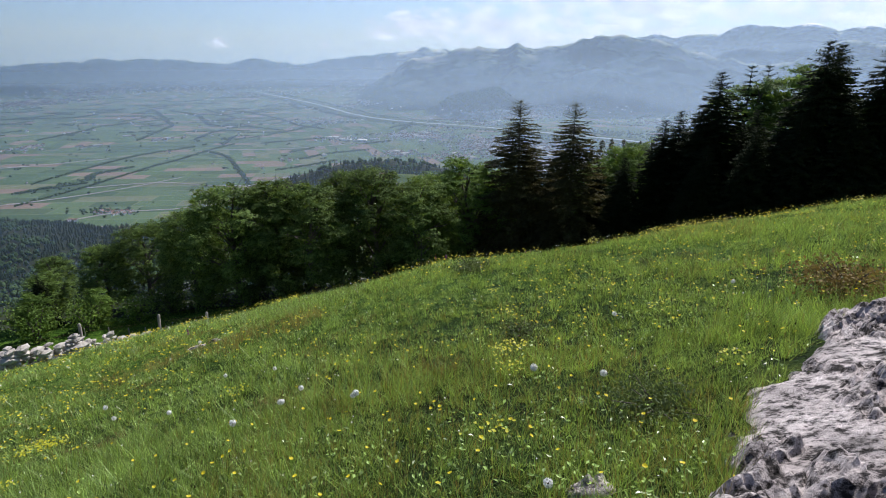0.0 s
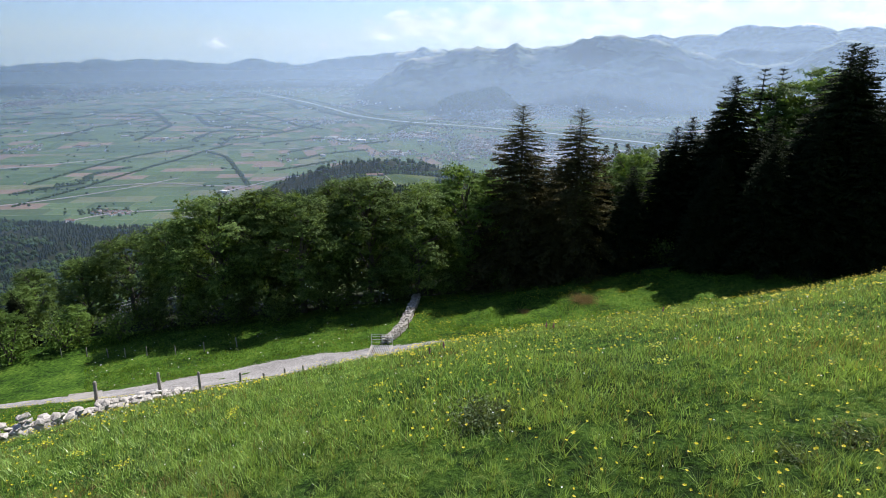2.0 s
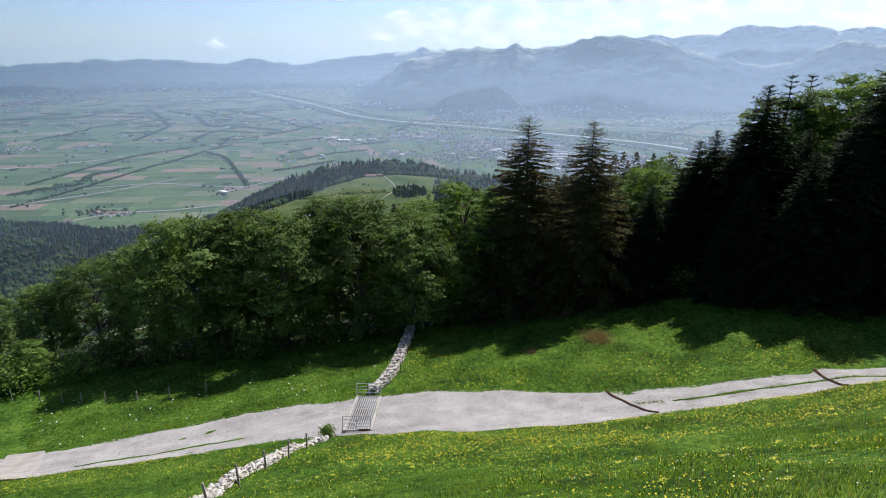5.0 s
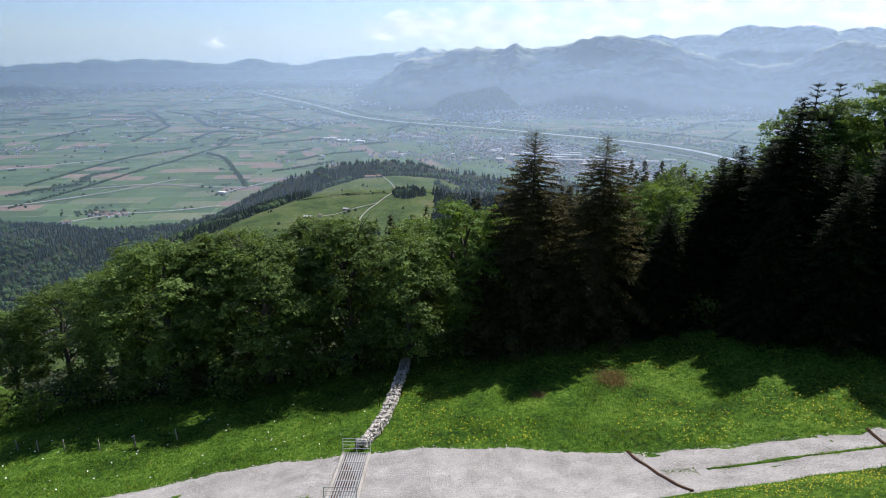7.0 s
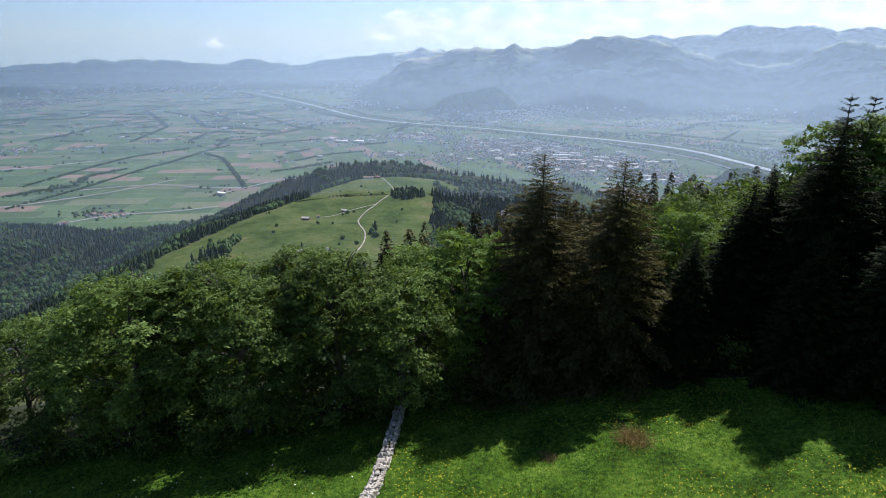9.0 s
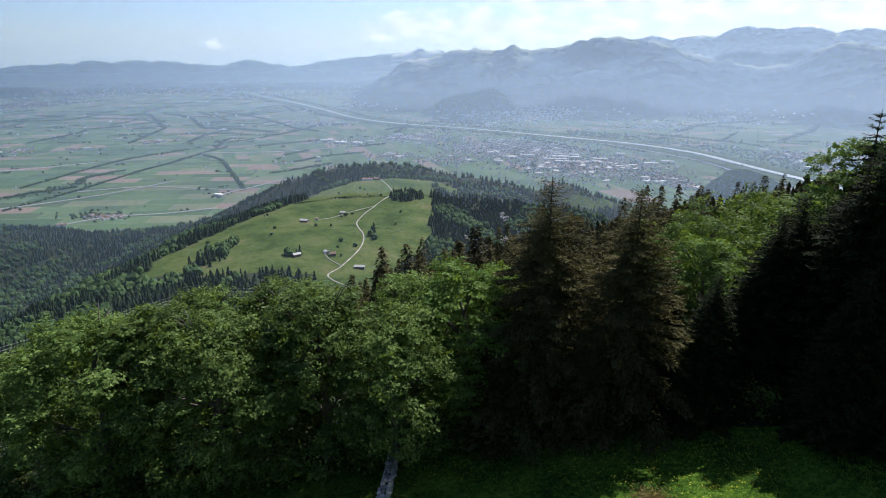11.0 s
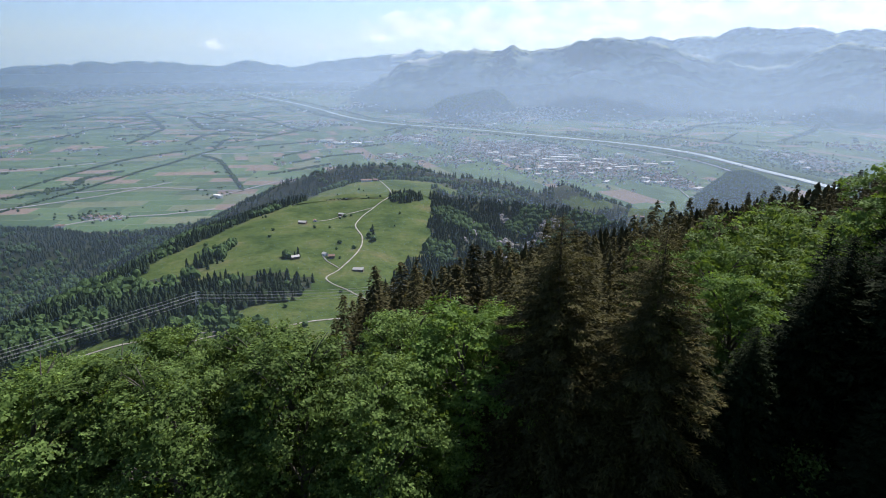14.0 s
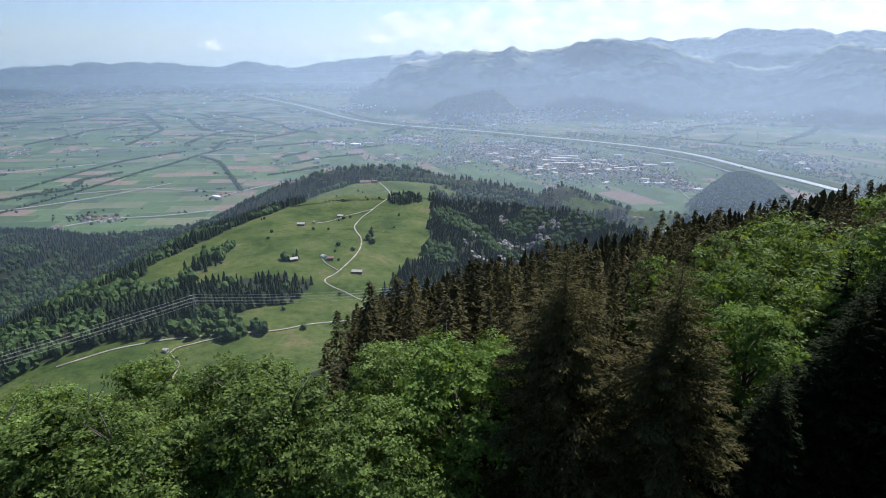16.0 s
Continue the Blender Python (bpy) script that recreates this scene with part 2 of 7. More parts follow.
def haze_sheet_material(amount, z0, z1):
    """Sheet standing in for blue haze: mostly clear, scattering a little light, thicker higher above the valley floor.
    """
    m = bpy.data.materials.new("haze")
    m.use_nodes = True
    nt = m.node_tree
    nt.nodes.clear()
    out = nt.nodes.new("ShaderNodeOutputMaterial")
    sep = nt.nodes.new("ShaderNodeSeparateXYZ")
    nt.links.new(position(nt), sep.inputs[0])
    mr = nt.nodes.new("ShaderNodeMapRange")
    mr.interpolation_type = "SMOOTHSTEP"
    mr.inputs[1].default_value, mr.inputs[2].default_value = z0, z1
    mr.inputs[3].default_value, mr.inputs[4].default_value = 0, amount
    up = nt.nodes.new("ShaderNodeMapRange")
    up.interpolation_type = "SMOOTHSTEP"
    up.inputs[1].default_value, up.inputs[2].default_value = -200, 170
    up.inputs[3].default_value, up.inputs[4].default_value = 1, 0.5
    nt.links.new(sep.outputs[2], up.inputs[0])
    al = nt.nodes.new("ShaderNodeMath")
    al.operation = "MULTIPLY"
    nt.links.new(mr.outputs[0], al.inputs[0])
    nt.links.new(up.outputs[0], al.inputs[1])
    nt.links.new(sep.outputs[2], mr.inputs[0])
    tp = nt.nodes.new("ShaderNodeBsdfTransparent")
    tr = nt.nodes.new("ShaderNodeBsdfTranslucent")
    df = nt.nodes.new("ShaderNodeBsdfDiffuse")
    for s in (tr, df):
        s.inputs["Color"].default_value = HAZE_TINT
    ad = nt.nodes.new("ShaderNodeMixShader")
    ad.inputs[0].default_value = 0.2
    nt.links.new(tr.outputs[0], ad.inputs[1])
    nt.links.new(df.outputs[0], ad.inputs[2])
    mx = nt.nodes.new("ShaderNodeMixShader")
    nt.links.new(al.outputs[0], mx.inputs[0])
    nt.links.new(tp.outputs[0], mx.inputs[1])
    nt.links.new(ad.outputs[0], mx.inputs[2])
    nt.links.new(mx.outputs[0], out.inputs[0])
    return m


def meadow_material():
    """Turf: brown thatch showing between the tufts on the dry top, lusher green lower down, rough at three scales."""
    m, nt, b = node_material("meadow_turf", 0.95)
    b.inputs["Specular IOR Level"].default_value = 0.1
    vec = position(nt)
    n1, n2, n3 = noise_node(nt, vec, 0.22, 4), noise_node(nt, vec, 2.4, 6, 0.7), noise_node(nt, vec, 14, 6, 0.7)

    def add(a, k, c):
        n = nt.nodes.new("ShaderNodeMath")
        n.operation = "MULTIPLY_ADD"
        n.inputs[1].default_value = k
        nt.links.new(a, n.inputs[0])
        if isinstance(c, float):
            n.inputs[2].default_value = c
        else:
            nt.links.new(c, n.inputs[2])
        return n.outputs[0]

    f = add(n1, 0.6, add(n2, 0.9, add(n3, 0.8, -0.65)))
    lush = ramp(nt, f, [(0.32, (0.008, 0.024, 0.003)), (0.46, (0.030, 0.076, 0.007)), (0.58, (0.068, 0.142, 0.014)), (0.74, (0.15, 0.21, 0.035))])
    dry = ramp(nt, f, [(0.34, (0.008, 0.016, 0.003)), (0.48, (0.024, 0.048, 0.008)), (0.60, (0.052, 0.076, 0.016)), (0.74, (0.12, 0.105, 0.045))])
    sep = nt.nodes.new("ShaderNodeSeparateXYZ")
    nt.links.new(vec, sep.inputs[0])
    mr = nt.nodes.new("ShaderNodeMapRange")
    mr.inputs[1].default_value, mr.inputs[2].default_value = 5, 13
    nt.links.new(sep.outputs[1], mr.inputs[0])
    nt.links.new(mix_rgb(nt, mr.outputs[0], dry, lush), b.inputs["Base Color"])
    bump(nt, b, add(n2, 1.0, add(n3, 0.35, 0.0)), 1.0, 0.22)
    return m


HAZE_TINT = (0.57, 0.76, 1.0, 1)
MEADOW = meadow_material()
# woodland soil, its near-black colour also carrying the shade under the edge trees
SHADED_FOREST_FLOOR = two_scale("shaded_forest_floor", [(0.3, (0.010, 0.016, 0.006)), (0.7, (0.024, 0.032, 0.012))], 0.2, 3, 1.0, 0.1)
ALP = alp_material()
CLIFF = two_scale("cliff_limestone", [(0.34, (0.05, 0.055, 0.045)), (0.46, (0.13, 0.125, 0.115)), (0.6, (0.30, 0.285, 0.27))], 0.05, 0.35, 0.95, 0.6, 0.8)
FIELDS = field_material()
MOUNT = mountain_material()
GRAVEL = two_scale("gravel", [(0.36, (0.105, 0.10, 0.095)), (0.46, (0.215, 0.206, 0.198)), (0.55, (0.30, 0.29, 0.28)), (0.64, (0.44, 0.43, 0.415))], 0.5, 11, 0.95, 0.05, 1.0, fine=0.72)
DIRT = two_scale("dirt_path", [(0.36, (0.10, 0.095, 0.075)), (0.5, (0.24, 0.225, 0.19)), (0.62, (0.34, 0.32, 0.28))], 0.08, 0.9, 0.95, 0.1)
CONCRETE = two_scale("concrete", [(0.34, (0.17, 0.155, 0.13)), (0.5, (0.29, 0.275, 0.25)), (0.7, (0.38, 0.365, 0.335))], 0.7, 20, 0.9, 0.01)
STONE = two_scale("limestone", [(0.30, (0.10, 0.095, 0.085)), (0.42, (0.30, 0.28, 0.25)), (0.55, (0.46, 0.43, 0.39)), (0.75, (0.58, 0.55, 0.50))], 1.3, 9, 0.9, 0.04, 0.8)
BARK = two_scale("bark", [(0.3, (0.045, 0.04, 0.034)), (0.7, (0.14, 0.125, 0.11))], 1.5, 12, 0.95, 0.04, 0.8)
SPRUCE_BARK = two_scale("spruce_bark", [(0.3, (0.04, 0.03, 0.024)), (0.7, (0.11, 0.085, 0.065))], 1.5, 14, 0.95, 0.04, 0.8)
WOOD = two_scale("weathered_wood", [(0.3, (0.16, 0.14, 0.12)), (0.7, (0.40, 0.37, 0.33))], 3, 30, 0.9, 0.01)
STEEL = two_scale("galvanised_steel", [(0.3, (0.45, 0.46, 0.47)), (0.7, (0.62, 0.63, 0.64))], 4, 40, 0.45, 0.003, 0.3, 0.85)
RUST = two_scale("rusty_steel", [(0.3, (0.05, 0.028, 0.018)), (0.7, (0.14, 0.075, 0.045))], 4, 40, 0.8, 0.004, 0.4, 0.3)
BEECH = foliage("beech_leaves", (0.014, 0.034, 0.008), (0.175, 0.265, 0.076), 0.38, 0.6, True, 0.45, 0.07, 0.75, 1.5, -0.48)
MAPLE = foliage("pale_leaves", (0.026, 0.064, 0.014), (0.20, 0.315, 0.078), 0.40, 0.6, spec=0.07)
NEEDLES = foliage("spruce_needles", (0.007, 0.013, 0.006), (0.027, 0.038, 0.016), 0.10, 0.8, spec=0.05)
NEEDLES_B = foliage("brown_spruce_needles", (0.018, 0.022, 0.009), (0.118, 0.108, 0.044), 0.18, 0.8, spec=0.08)
WOODS_DARK = foliage("far_conifers", (0.016, 0.030, 0.018), (0.046, 0.070, 0.034), 0.1, 0.9, False, 0.02, spec=0.03)
WOODS = foliage("far_woods", (0.026, 0.052, 0.022), (0.082, 0.135, 0.046), 0.2, 0.9, False, 0.02, spec=0.05)
GRASS = foliage("grass_blades", (0.014, 0.040, 0.008), (0.40, 0.58, 0.165), 0.34, 0.3, False, 1.6, 0.45, 1.0, 1.6, -0.54)
GRASS_FAR = foliage("pasture_grass", (0.018, 0.052, 0.004), (0.20, 0.34, 0.034), 0.40, 0.4, False, 0.6, 0.3, 0.95, 1.4, -0.58)
HERB = foliage("dark_herbs", (0.034, 0.062, 0.024), (0.15, 0.20, 0.085), 0.35, 0.6, False, 2, 0.2, 0.6)
SEEDHEAD = two_scale("plantain_seed_heads", [(0.3, (0.018, 0.014, 0.010)), (0.7, (0.06, 0.045, 0.03))], 20, 200, 0.9, 0.002)
ORCHID = foliage("orchid_petals", (0.16, 0.03, 0.16), (0.36, 0.10, 0.34), 0.35, 0.5, False, 9)
THATCH = foliage("brown_thatch", (0.075, 0.056, 0.026), (0.27, 0.205, 0.095), 0.25, 0.7, False, 2, 0.1, 0.8)
GRASS_DRY = foliage("dry_grass", (0.20, 0.165, 0.065), (0.34, 0.285, 0.125), 0.45, 0.6, False, 0.8)
YELLOW = foliage("yellow_petals", (0.56, 0.46, 0.015), (0.86, 0.74, 0.04), 0.4, 0.5, False, 3)
LIME = foliage("spurge_bracts", (0.36, 0.40, 0.02), (0.66, 0.62, 0.05), 0.4, 0.5, False, 3)
WHITE = foliage("seed_fluff", (0.70, 0.71, 0.72), (0.86, 0.87, 0.88), 0.08, 0.8, False, 3)
FLANK = foliage("flank_needles", (0.012, 0.016, 0.007), (0.092, 0.084, 0.034), 0.2, 0.8, False, 0.12, spec=0.08)
WATER = two_scale("river_water", [(0.3, (0.29, 0.34, 0.34)), (0.7, (0.38, 0.43, 0.42))], 0.004, 0.05, 0.65, 0.01, 0.1)
PLASTER = two_scale("plaster", [(0.3, (0.68, 0.66, 0.63)), (0.7, (0.84, 0.82, 0.80))], 0.02, 0.3, 0.9, 0.01)
ROOF = two_scale("roof_tiles", [(0.3, (0.14, 0.085, 0.065)), (0.7, (0.30, 0.19, 0.15))], 0.02, 0.3, 0.9, 0.01)
BARN = two_scale("barn_boards", [(0.3, (0.09, 0.065, 0.05)), (0.7, (0.20, 0.155, 0.12))], 0.3, 3, 0.95, 0.02)
SHEET = two_scale("roof_sheet", [(0.3, (0.30, 0.29, 0.28)), (0.7, (0.46, 0.45, 0.43))], 0.3, 3, 0.6, 0.01)


# ---- helpers for meshes ----
def link_mesh(name, verts, faces, mats, parent=None, label="", mat_index=None, smooth=False):
    me = bpy.data.meshes.new(name)
    V = np.asarray(verts, dtype=np.float32)
    if isinstance(faces, np.ndarray):
        k = faces.shape[1]
        me.vertices.add(len(V))
        me.vertices.foreach_set("co", V.ravel())
        me.loops.add(faces.size)
        me.loops.foreach_set("vertex_index", faces.ravel().astype(np.int32))
        me.polygons.add(len(faces))
        me.polygons.foreach_set("loop_start", np.arange(0, faces.size, k, dtype=np.int32))
        me.polygons.foreach_set("loop_total", np.full(len(faces), k, dtype=np.int32))
    else:
        me.from_pydata(V.tolist(), [], faces)
    for m in mats if isinstance(mats, (list, tuple)) else [mats]:
        me.materials.append(m)
    if mat_index is not None:
        me.polygons.foreach_set("material_index", np.asarray(mat_index, dtype=np.int32))
    me.polygons.foreach_set("use_smooth", np.full(len(me.polygons), smooth))
    me.update(calc_edges=True)
    me.validate()
    ob = new(name, me)
    if parent is not None:
        ob.parent = parent
    if label:
        ob["label"] = label
    return ob


def part(name, bm, material, parent, label=""):
    me = bpy.data.meshes.new(name)
    bm.to_mesh(me)
    bm.free()
    me.materials.append(material)
    ob = new(name, me)
    ob.parent = parent
    if label:
        ob["label"] = label
    return ob


def tube(points, radii, sides=8):
    """Verts and quads of a bent, tapered tube."""
    P = [Vector(p) for p in points]
    V, F = [], []
    for i, p in enumerate(P):
        d = (P[min(i + 1, len(P) - 1)] - P[max(i - 1, 0)]).normalized()
        u = d.cross(Vector((0.31, 0.95, 0.1))).normalized()
        w = d.cross(u)
        for s in range(sides):
            a = 2 * math.pi * s / sides
            V.append(p + (u * math.cos(a) + w * math.sin(a)) * radii[i])
    for i in range(len(P) - 1):
        for s in range(sides):
            t = (s + 1) % sides
            F.append((i * sides + s, i * sides + t, (i + 1) * sides + t, (i + 1) * sides + s))
    return V, F


def join(lots):
    V, F = [], []
    for v, f in lots:
        o = len(V)
        V += list(v)
        F += [tuple(i + o for i in q) for q in f]
    return V, F


def hash_noise(x, y, seed=0):
    """Smooth value noise on arrays, -1 to 1."""
    xi, yi = np.floor(x).astype(np.int64), np.floor(y).astype(np.int64)
    xf, yf = x - xi, y - yi
    u, v = xf * xf * (3 - 2 * xf), yf * yf * (3 - 2 * yf)

    def h(a, b):
        n = (a * 374761393 + b * 668265263 + seed * 974711) & 0x7FFFFFFF
        n = ((n ^ (n >> 13)) * 1274126177) & 0x7FFFFFFF
        return ((n ^ (n >> 16)) & 0xFFFF) / 32767.5 - 1

    return (h(xi, yi) * (1 - u) + h(xi + 1, yi) * u) * (1 - v) + (h(xi, yi + 1) * (1 - u) + h(xi + 1, yi + 1) * u) * v


def fractal(x, y, octaves=5, seed=0, gain=0.5):
    s, a = 0, 1.0
    for o in range(octaves):
        s = s + a * hash_noise(x * 2 ** o, y * 2 ** o, seed + o)
        a *= gain
    return s


# ---- the lie of the land ----
REACH = 3400.0          # how far the drawn-in distance goes on beyond 1.5 km
FLOOR = -750.0          # valley floor, below the first place of the camera
EYE = np.array((0.7, 25.0, 3.0))
TY = np.arange(-600, 1600, 0.5)
TZ = np.interp(TY, [-600, -100, -20, -6, 0, 4, 8, 12, 16, 20, 25, 30, 35, 40, 45, 50, 53, 56, 65, 72, 90, 300, 420, 560, 700, 1000, 1600],
               [160, 30, 3.2, 0.12, -1.51, -2.61, -3.61, -4.39, -5.69, -7.53, -10.05, -13.61, -16.95, -19.7, -22.2, -24.8, -25.8, -26.4, -28.2, -29, -33, -109, -180, -262, -345, -520, -900])
TZ = np.convolve(np.pad(TZ, 5, mode="edge"), np.ones(11) / 11, "valid")


def softmax2(a, b, k=12.0):
    d = (a - b) / k
    return np.where(np.abs(d) > 30, np.maximum(a, b), b + k * np.log1p(np.exp(np.clip(d, -30, 30))))


def crest(px, rows_x, rows_y, dist):
    """Height of a skyline that is seen at those rows of a picture 1568 wide from the far end of the path."""
    row = np.interp(px, rows_x, rows_y)
    up = (441 - row) / 1040.4
    z = -0.3054 + 0.9522 * up
    hor = np.hypot((px - 784) / 1040.4, 0.9522 + 0.3054 * up)
    return z / hor * dist + 7


RANGES = [  # distance, depth of its near slope, skyline
    (21000, 5500, (-400, 20, 83, 139, 217, 322, 389, 430, 478, 533, 578, 650, 700, 760, 850, 1000),
     (128, 124, 119, 114, 110, 109, 119, 116, 109, 118, 113, 100, 95, 89, 100, 125)),
    (12500, 3900, (-400, 480, 600, 660, 700, 740, 784, 812, 830, 845, 876, 893, 909, 925, 942, 1000, 1051, 1087, 1112, 1140, 1173, 1206, 1260, 1330, 1380, 1420, 1467, 1510, 1568, 2200),
     (226, 222, 195, 152, 128, 104, 96, 84, 87, 82, 89, 86, 77, 84, 88, 76, 64, 62, 72, 68, 80, 92, 105, 118, 112, 90, 71, 76, 84, 80)),
    (19500, 5500, (700, 900, 1080, 1140, 1173, 1206, 1242, 1270, 1301, 1340, 1381, 1420, 1451, 1490, 1530, 1562, 2200),
     (150, 105, 80, 62, 68, 62, 64, 56, 45, 52, 45, 50, 58, 51, 56, 54, 50)),
]


# ridges below the alp: x, y, height
RIDGES = [
    [(-6, 1545, -340), (108, 1491, -338), (236, 1405, -332), (339, 1280, -323), (397, 1157, -326), (420, 1041, -330), (425, 930, -345)],
    [(-640, 2150, -470), (-579, 2218, -439), (-456, 2248, -404), (-323, 2221, -374), (-194, 2186, -355), (-87, 2093, -352), (-26, 1995, -353), (103, 1942, -364), (232, 1931, -385),
     (340, 1914, -412), (420, 1949, -385), (492, 1932, -412), (582, 1854, -440), (700, 1704, -424), (779, 1556, -428), (830, 1400, -470)],
]


def ridge(x, y, pts, slope):
    z = np.full(x.shape, -5000.0)
    for (ax, ay, az), (bx, by, bz) in zip(pts[:-1], pts[1:]):
        dx, dy = bx - ax, by - ay
        t = np.clip(((x - ax) * dx + (y - ay) * dy) / (dx * dx + dy * dy), 0, 1)
        z = np.maximum(z, az + (bz - az) * t - slope * np.hypot(x - ax - dx * t, y - ay - dy * t))
    return z


def near_land(x, y):
    kr = np.interp(y, [0, 12, 25, 40, 55, 70, 100, 300], [0.133, 0.136, 0.139, 0.098, 0.045, 0.09, 0.18, 0.22])
    kl = np.interp(y, [0, 12, 25, 40, 55, 90, 250], [0.27, 0.27, 0.21, 0.10, 0.13, 0.10, 0.48])
    z = np.interp(y, TY, TZ) + np.where(x > 0, kr * x + np.minimum(0.0021 * x * x, 2), kl * x)
    z = z + 0.12 * fractal(x / 3.1, y / 3.1, 3, 7) * np.clip(np.hypot(x, y) / 8, 0.15, 1)
    return z


def far_land(x, y):
    yy = y - 45
    xl = np.interp(yy, [0, 548, 960, 1194, 1680, 2200], [-470, -480, -510, -440, -235, -100])
    xr = np.interp(yy, [0, 800, 890, 1155, 1495, 1800], [-60, -75, -67, -16, -15, 40])
    z = -322 + 8 * fractal(x / 260, y / 260, 4, 3)
    z = z - 0.25 * softmax2(xl - x, 0 * x, 40) - 0.30 * softmax2(xl - 60 - x, 0 * x, 50) - 0.33 * softmax2(x - xr, 0 * x, 40) - 0.45 * softmax2(y - 1790, 0 * x, 50)
    z = z + 26 * fractal(x / 210, y / 210, 4, 11) * np.clip((np.maximum(xl - x, x - xr)) / 150, 0, 1)
    if z.size and y.max() > 600:
        uneven = 14 * fractal(x / 120, y / 120, 4, 12)
        z = softmax2(z, ridge(x, y, RIDGES[0], 0.62) + uneven * np.clip((x - 20) / 80, 0, 1), 8)
        z = softmax2(z, ridge(x, y, RIDGES[1], 0.48) + 0.5 * uneven, 10)
    z = softmax2(z, FLOOR + 0 * x, 10)
    r = np.hypot(x, y)

    def hill(cx, cy, h, wx, wy):
        d = np.hypot((x - cx) / wx, (y - cy) / wy)
        return h * np.clip(1 - d * d, 0, 1) ** 1.5 * (1 + 0.12 * fractal(x / wx * 3, y / wy * 3, 3, 5))

    for c in ((440, 8700, 275, 800, 900), (900, 8600, 120, 420, 600), (1570, 2960, 212, 310, 360), (-9300, 13400, 330, 1500, 1500), (-1800, 2330, 70, 420, 380), (2050, 8300, 90, 330, 300)):
        z = z + hill(*c)
    az = np.arctan2(x, np.maximum(y, 1e-3))
    front = (y > 1000) & (np.abs(az) < 1.2)
    px = 784 + 1040.4 * np.tan(np.clip(az, -1.2, 1.2))
    z = z - np.maximum(r - 6000, 0) ** 2 / 14.6e6          # the curve of the earth
    for i, (dist, deep, rx, ry) in enumerate(RANGES):
        top = crest(px + 5 * fractal(az * 90, az * 0, 3, 50 + i), rx, ry, dist) - FLOOR + 0.0022 * dist * fractal(az * 60, az * 0, 4, 60 + i, 0.6)
        top = np.where(front, np.maximum(top, 0), 0)
        s = (r - (dist - deep)) / deep
        rough = fractal(x / 2400, y / 2400, 6, 20 + i, 0.62)
        spur = fractal(x / 1500 + 3, y / 1500, 4, 80 + i)
        prof = np.clip(s, 0, 1)
        prof = np.where(r > dist, np.clip(1 - (r - dist) / (deep * 0.8), 0, 1), prof ** 1.15 + (0.12 if i == 0 else 1.0) * (0.42 * rough + 0.35 * (0.5 - np.abs(spur))) * prof * (1 - prof) * np.clip(prof * 4, 0, 1))
        z = np.where(prof > 0, np.maximum(z, FLOOR + top * prof), z)
    return z


def land(x, y):
    x, y = np.asarray(x, dtype=float), np.asarray(y, dtype=float)
    if y.size and y.max() < 95:
        return near_land(x, y)
    a, b = near_land(x, y), far_land(x, y)
    return np.where(y < 95, a, np.where(y < 2500, softmax2(a, b, 8), b))


def ground_z(x, y):
    return float(land(np.array([x]), np.array([y]))[0])


def draw_in(P):
    """Beyond 1.5 km distances are drawn together along the line of sight, so that the horizon lies within 5 km."""
    P = np.asarray(P, dtype=float)
    D = P - EYE
    d = np.linalg.norm(D, axis=1)
    e = np.maximum(d - 1500, 0)
    k = np.where(d > 1500, (1500 + e / (1 + e / REACH)) / np.maximum(d, 1), 1)
    return EYE + D * k[:, None]


def is_alp(x, y):
    yy = y - 45
    xl = np.interp(yy, [0, 548, 960, 1194, 1680], [-560, -520, -500, -433, -225])
    xr = np.interp(yy, [0, 800, 890, 1155, 1495, 1720], [-40, -72, -67, -16, -15, 0])
    w = 14 * fractal(x / 60, y / 60, 3, 41)
    low = np.interp(x, [-488, -411, -316, -198], [575, 640, 673, 782])
    wedge = (x < -195 + w) & (yy > low + w) & (yy < 850 + w)
    saddle = (np.hypot((x - 628) / 60, (y - 1680) / 150) < 1 + w / 60) | (np.hypot((x - 485) / 80, (y - 1868) / 36) < 1 + w / 60) | (np.hypot((x - 20) / 30, (y - 1640) / 40) < 1 + w / 60)
    return (x > xl + w) & (x < xr + w) & (y > 470) & (y < 1740 + w) & ~wedge | saddle


def is_cliff(x, y):
    """Bare rock faces on the steep flank of the ridge beside the alp."""
    return (np.hypot((x - 150) / 130, (y - 1250) / 170) < 1) & (fractal(x / 26, y / 40, 4, 52) > 0.60)


def plain_edge(x):
    """Where the woods at the foot of the slopes give way to fields."""
    return np.interp(x, [-2600, -2100, -1850, -1600, -1250, -1000, -700], [2900, 2750, 2640, 2600, 2720, 3050, 3300])


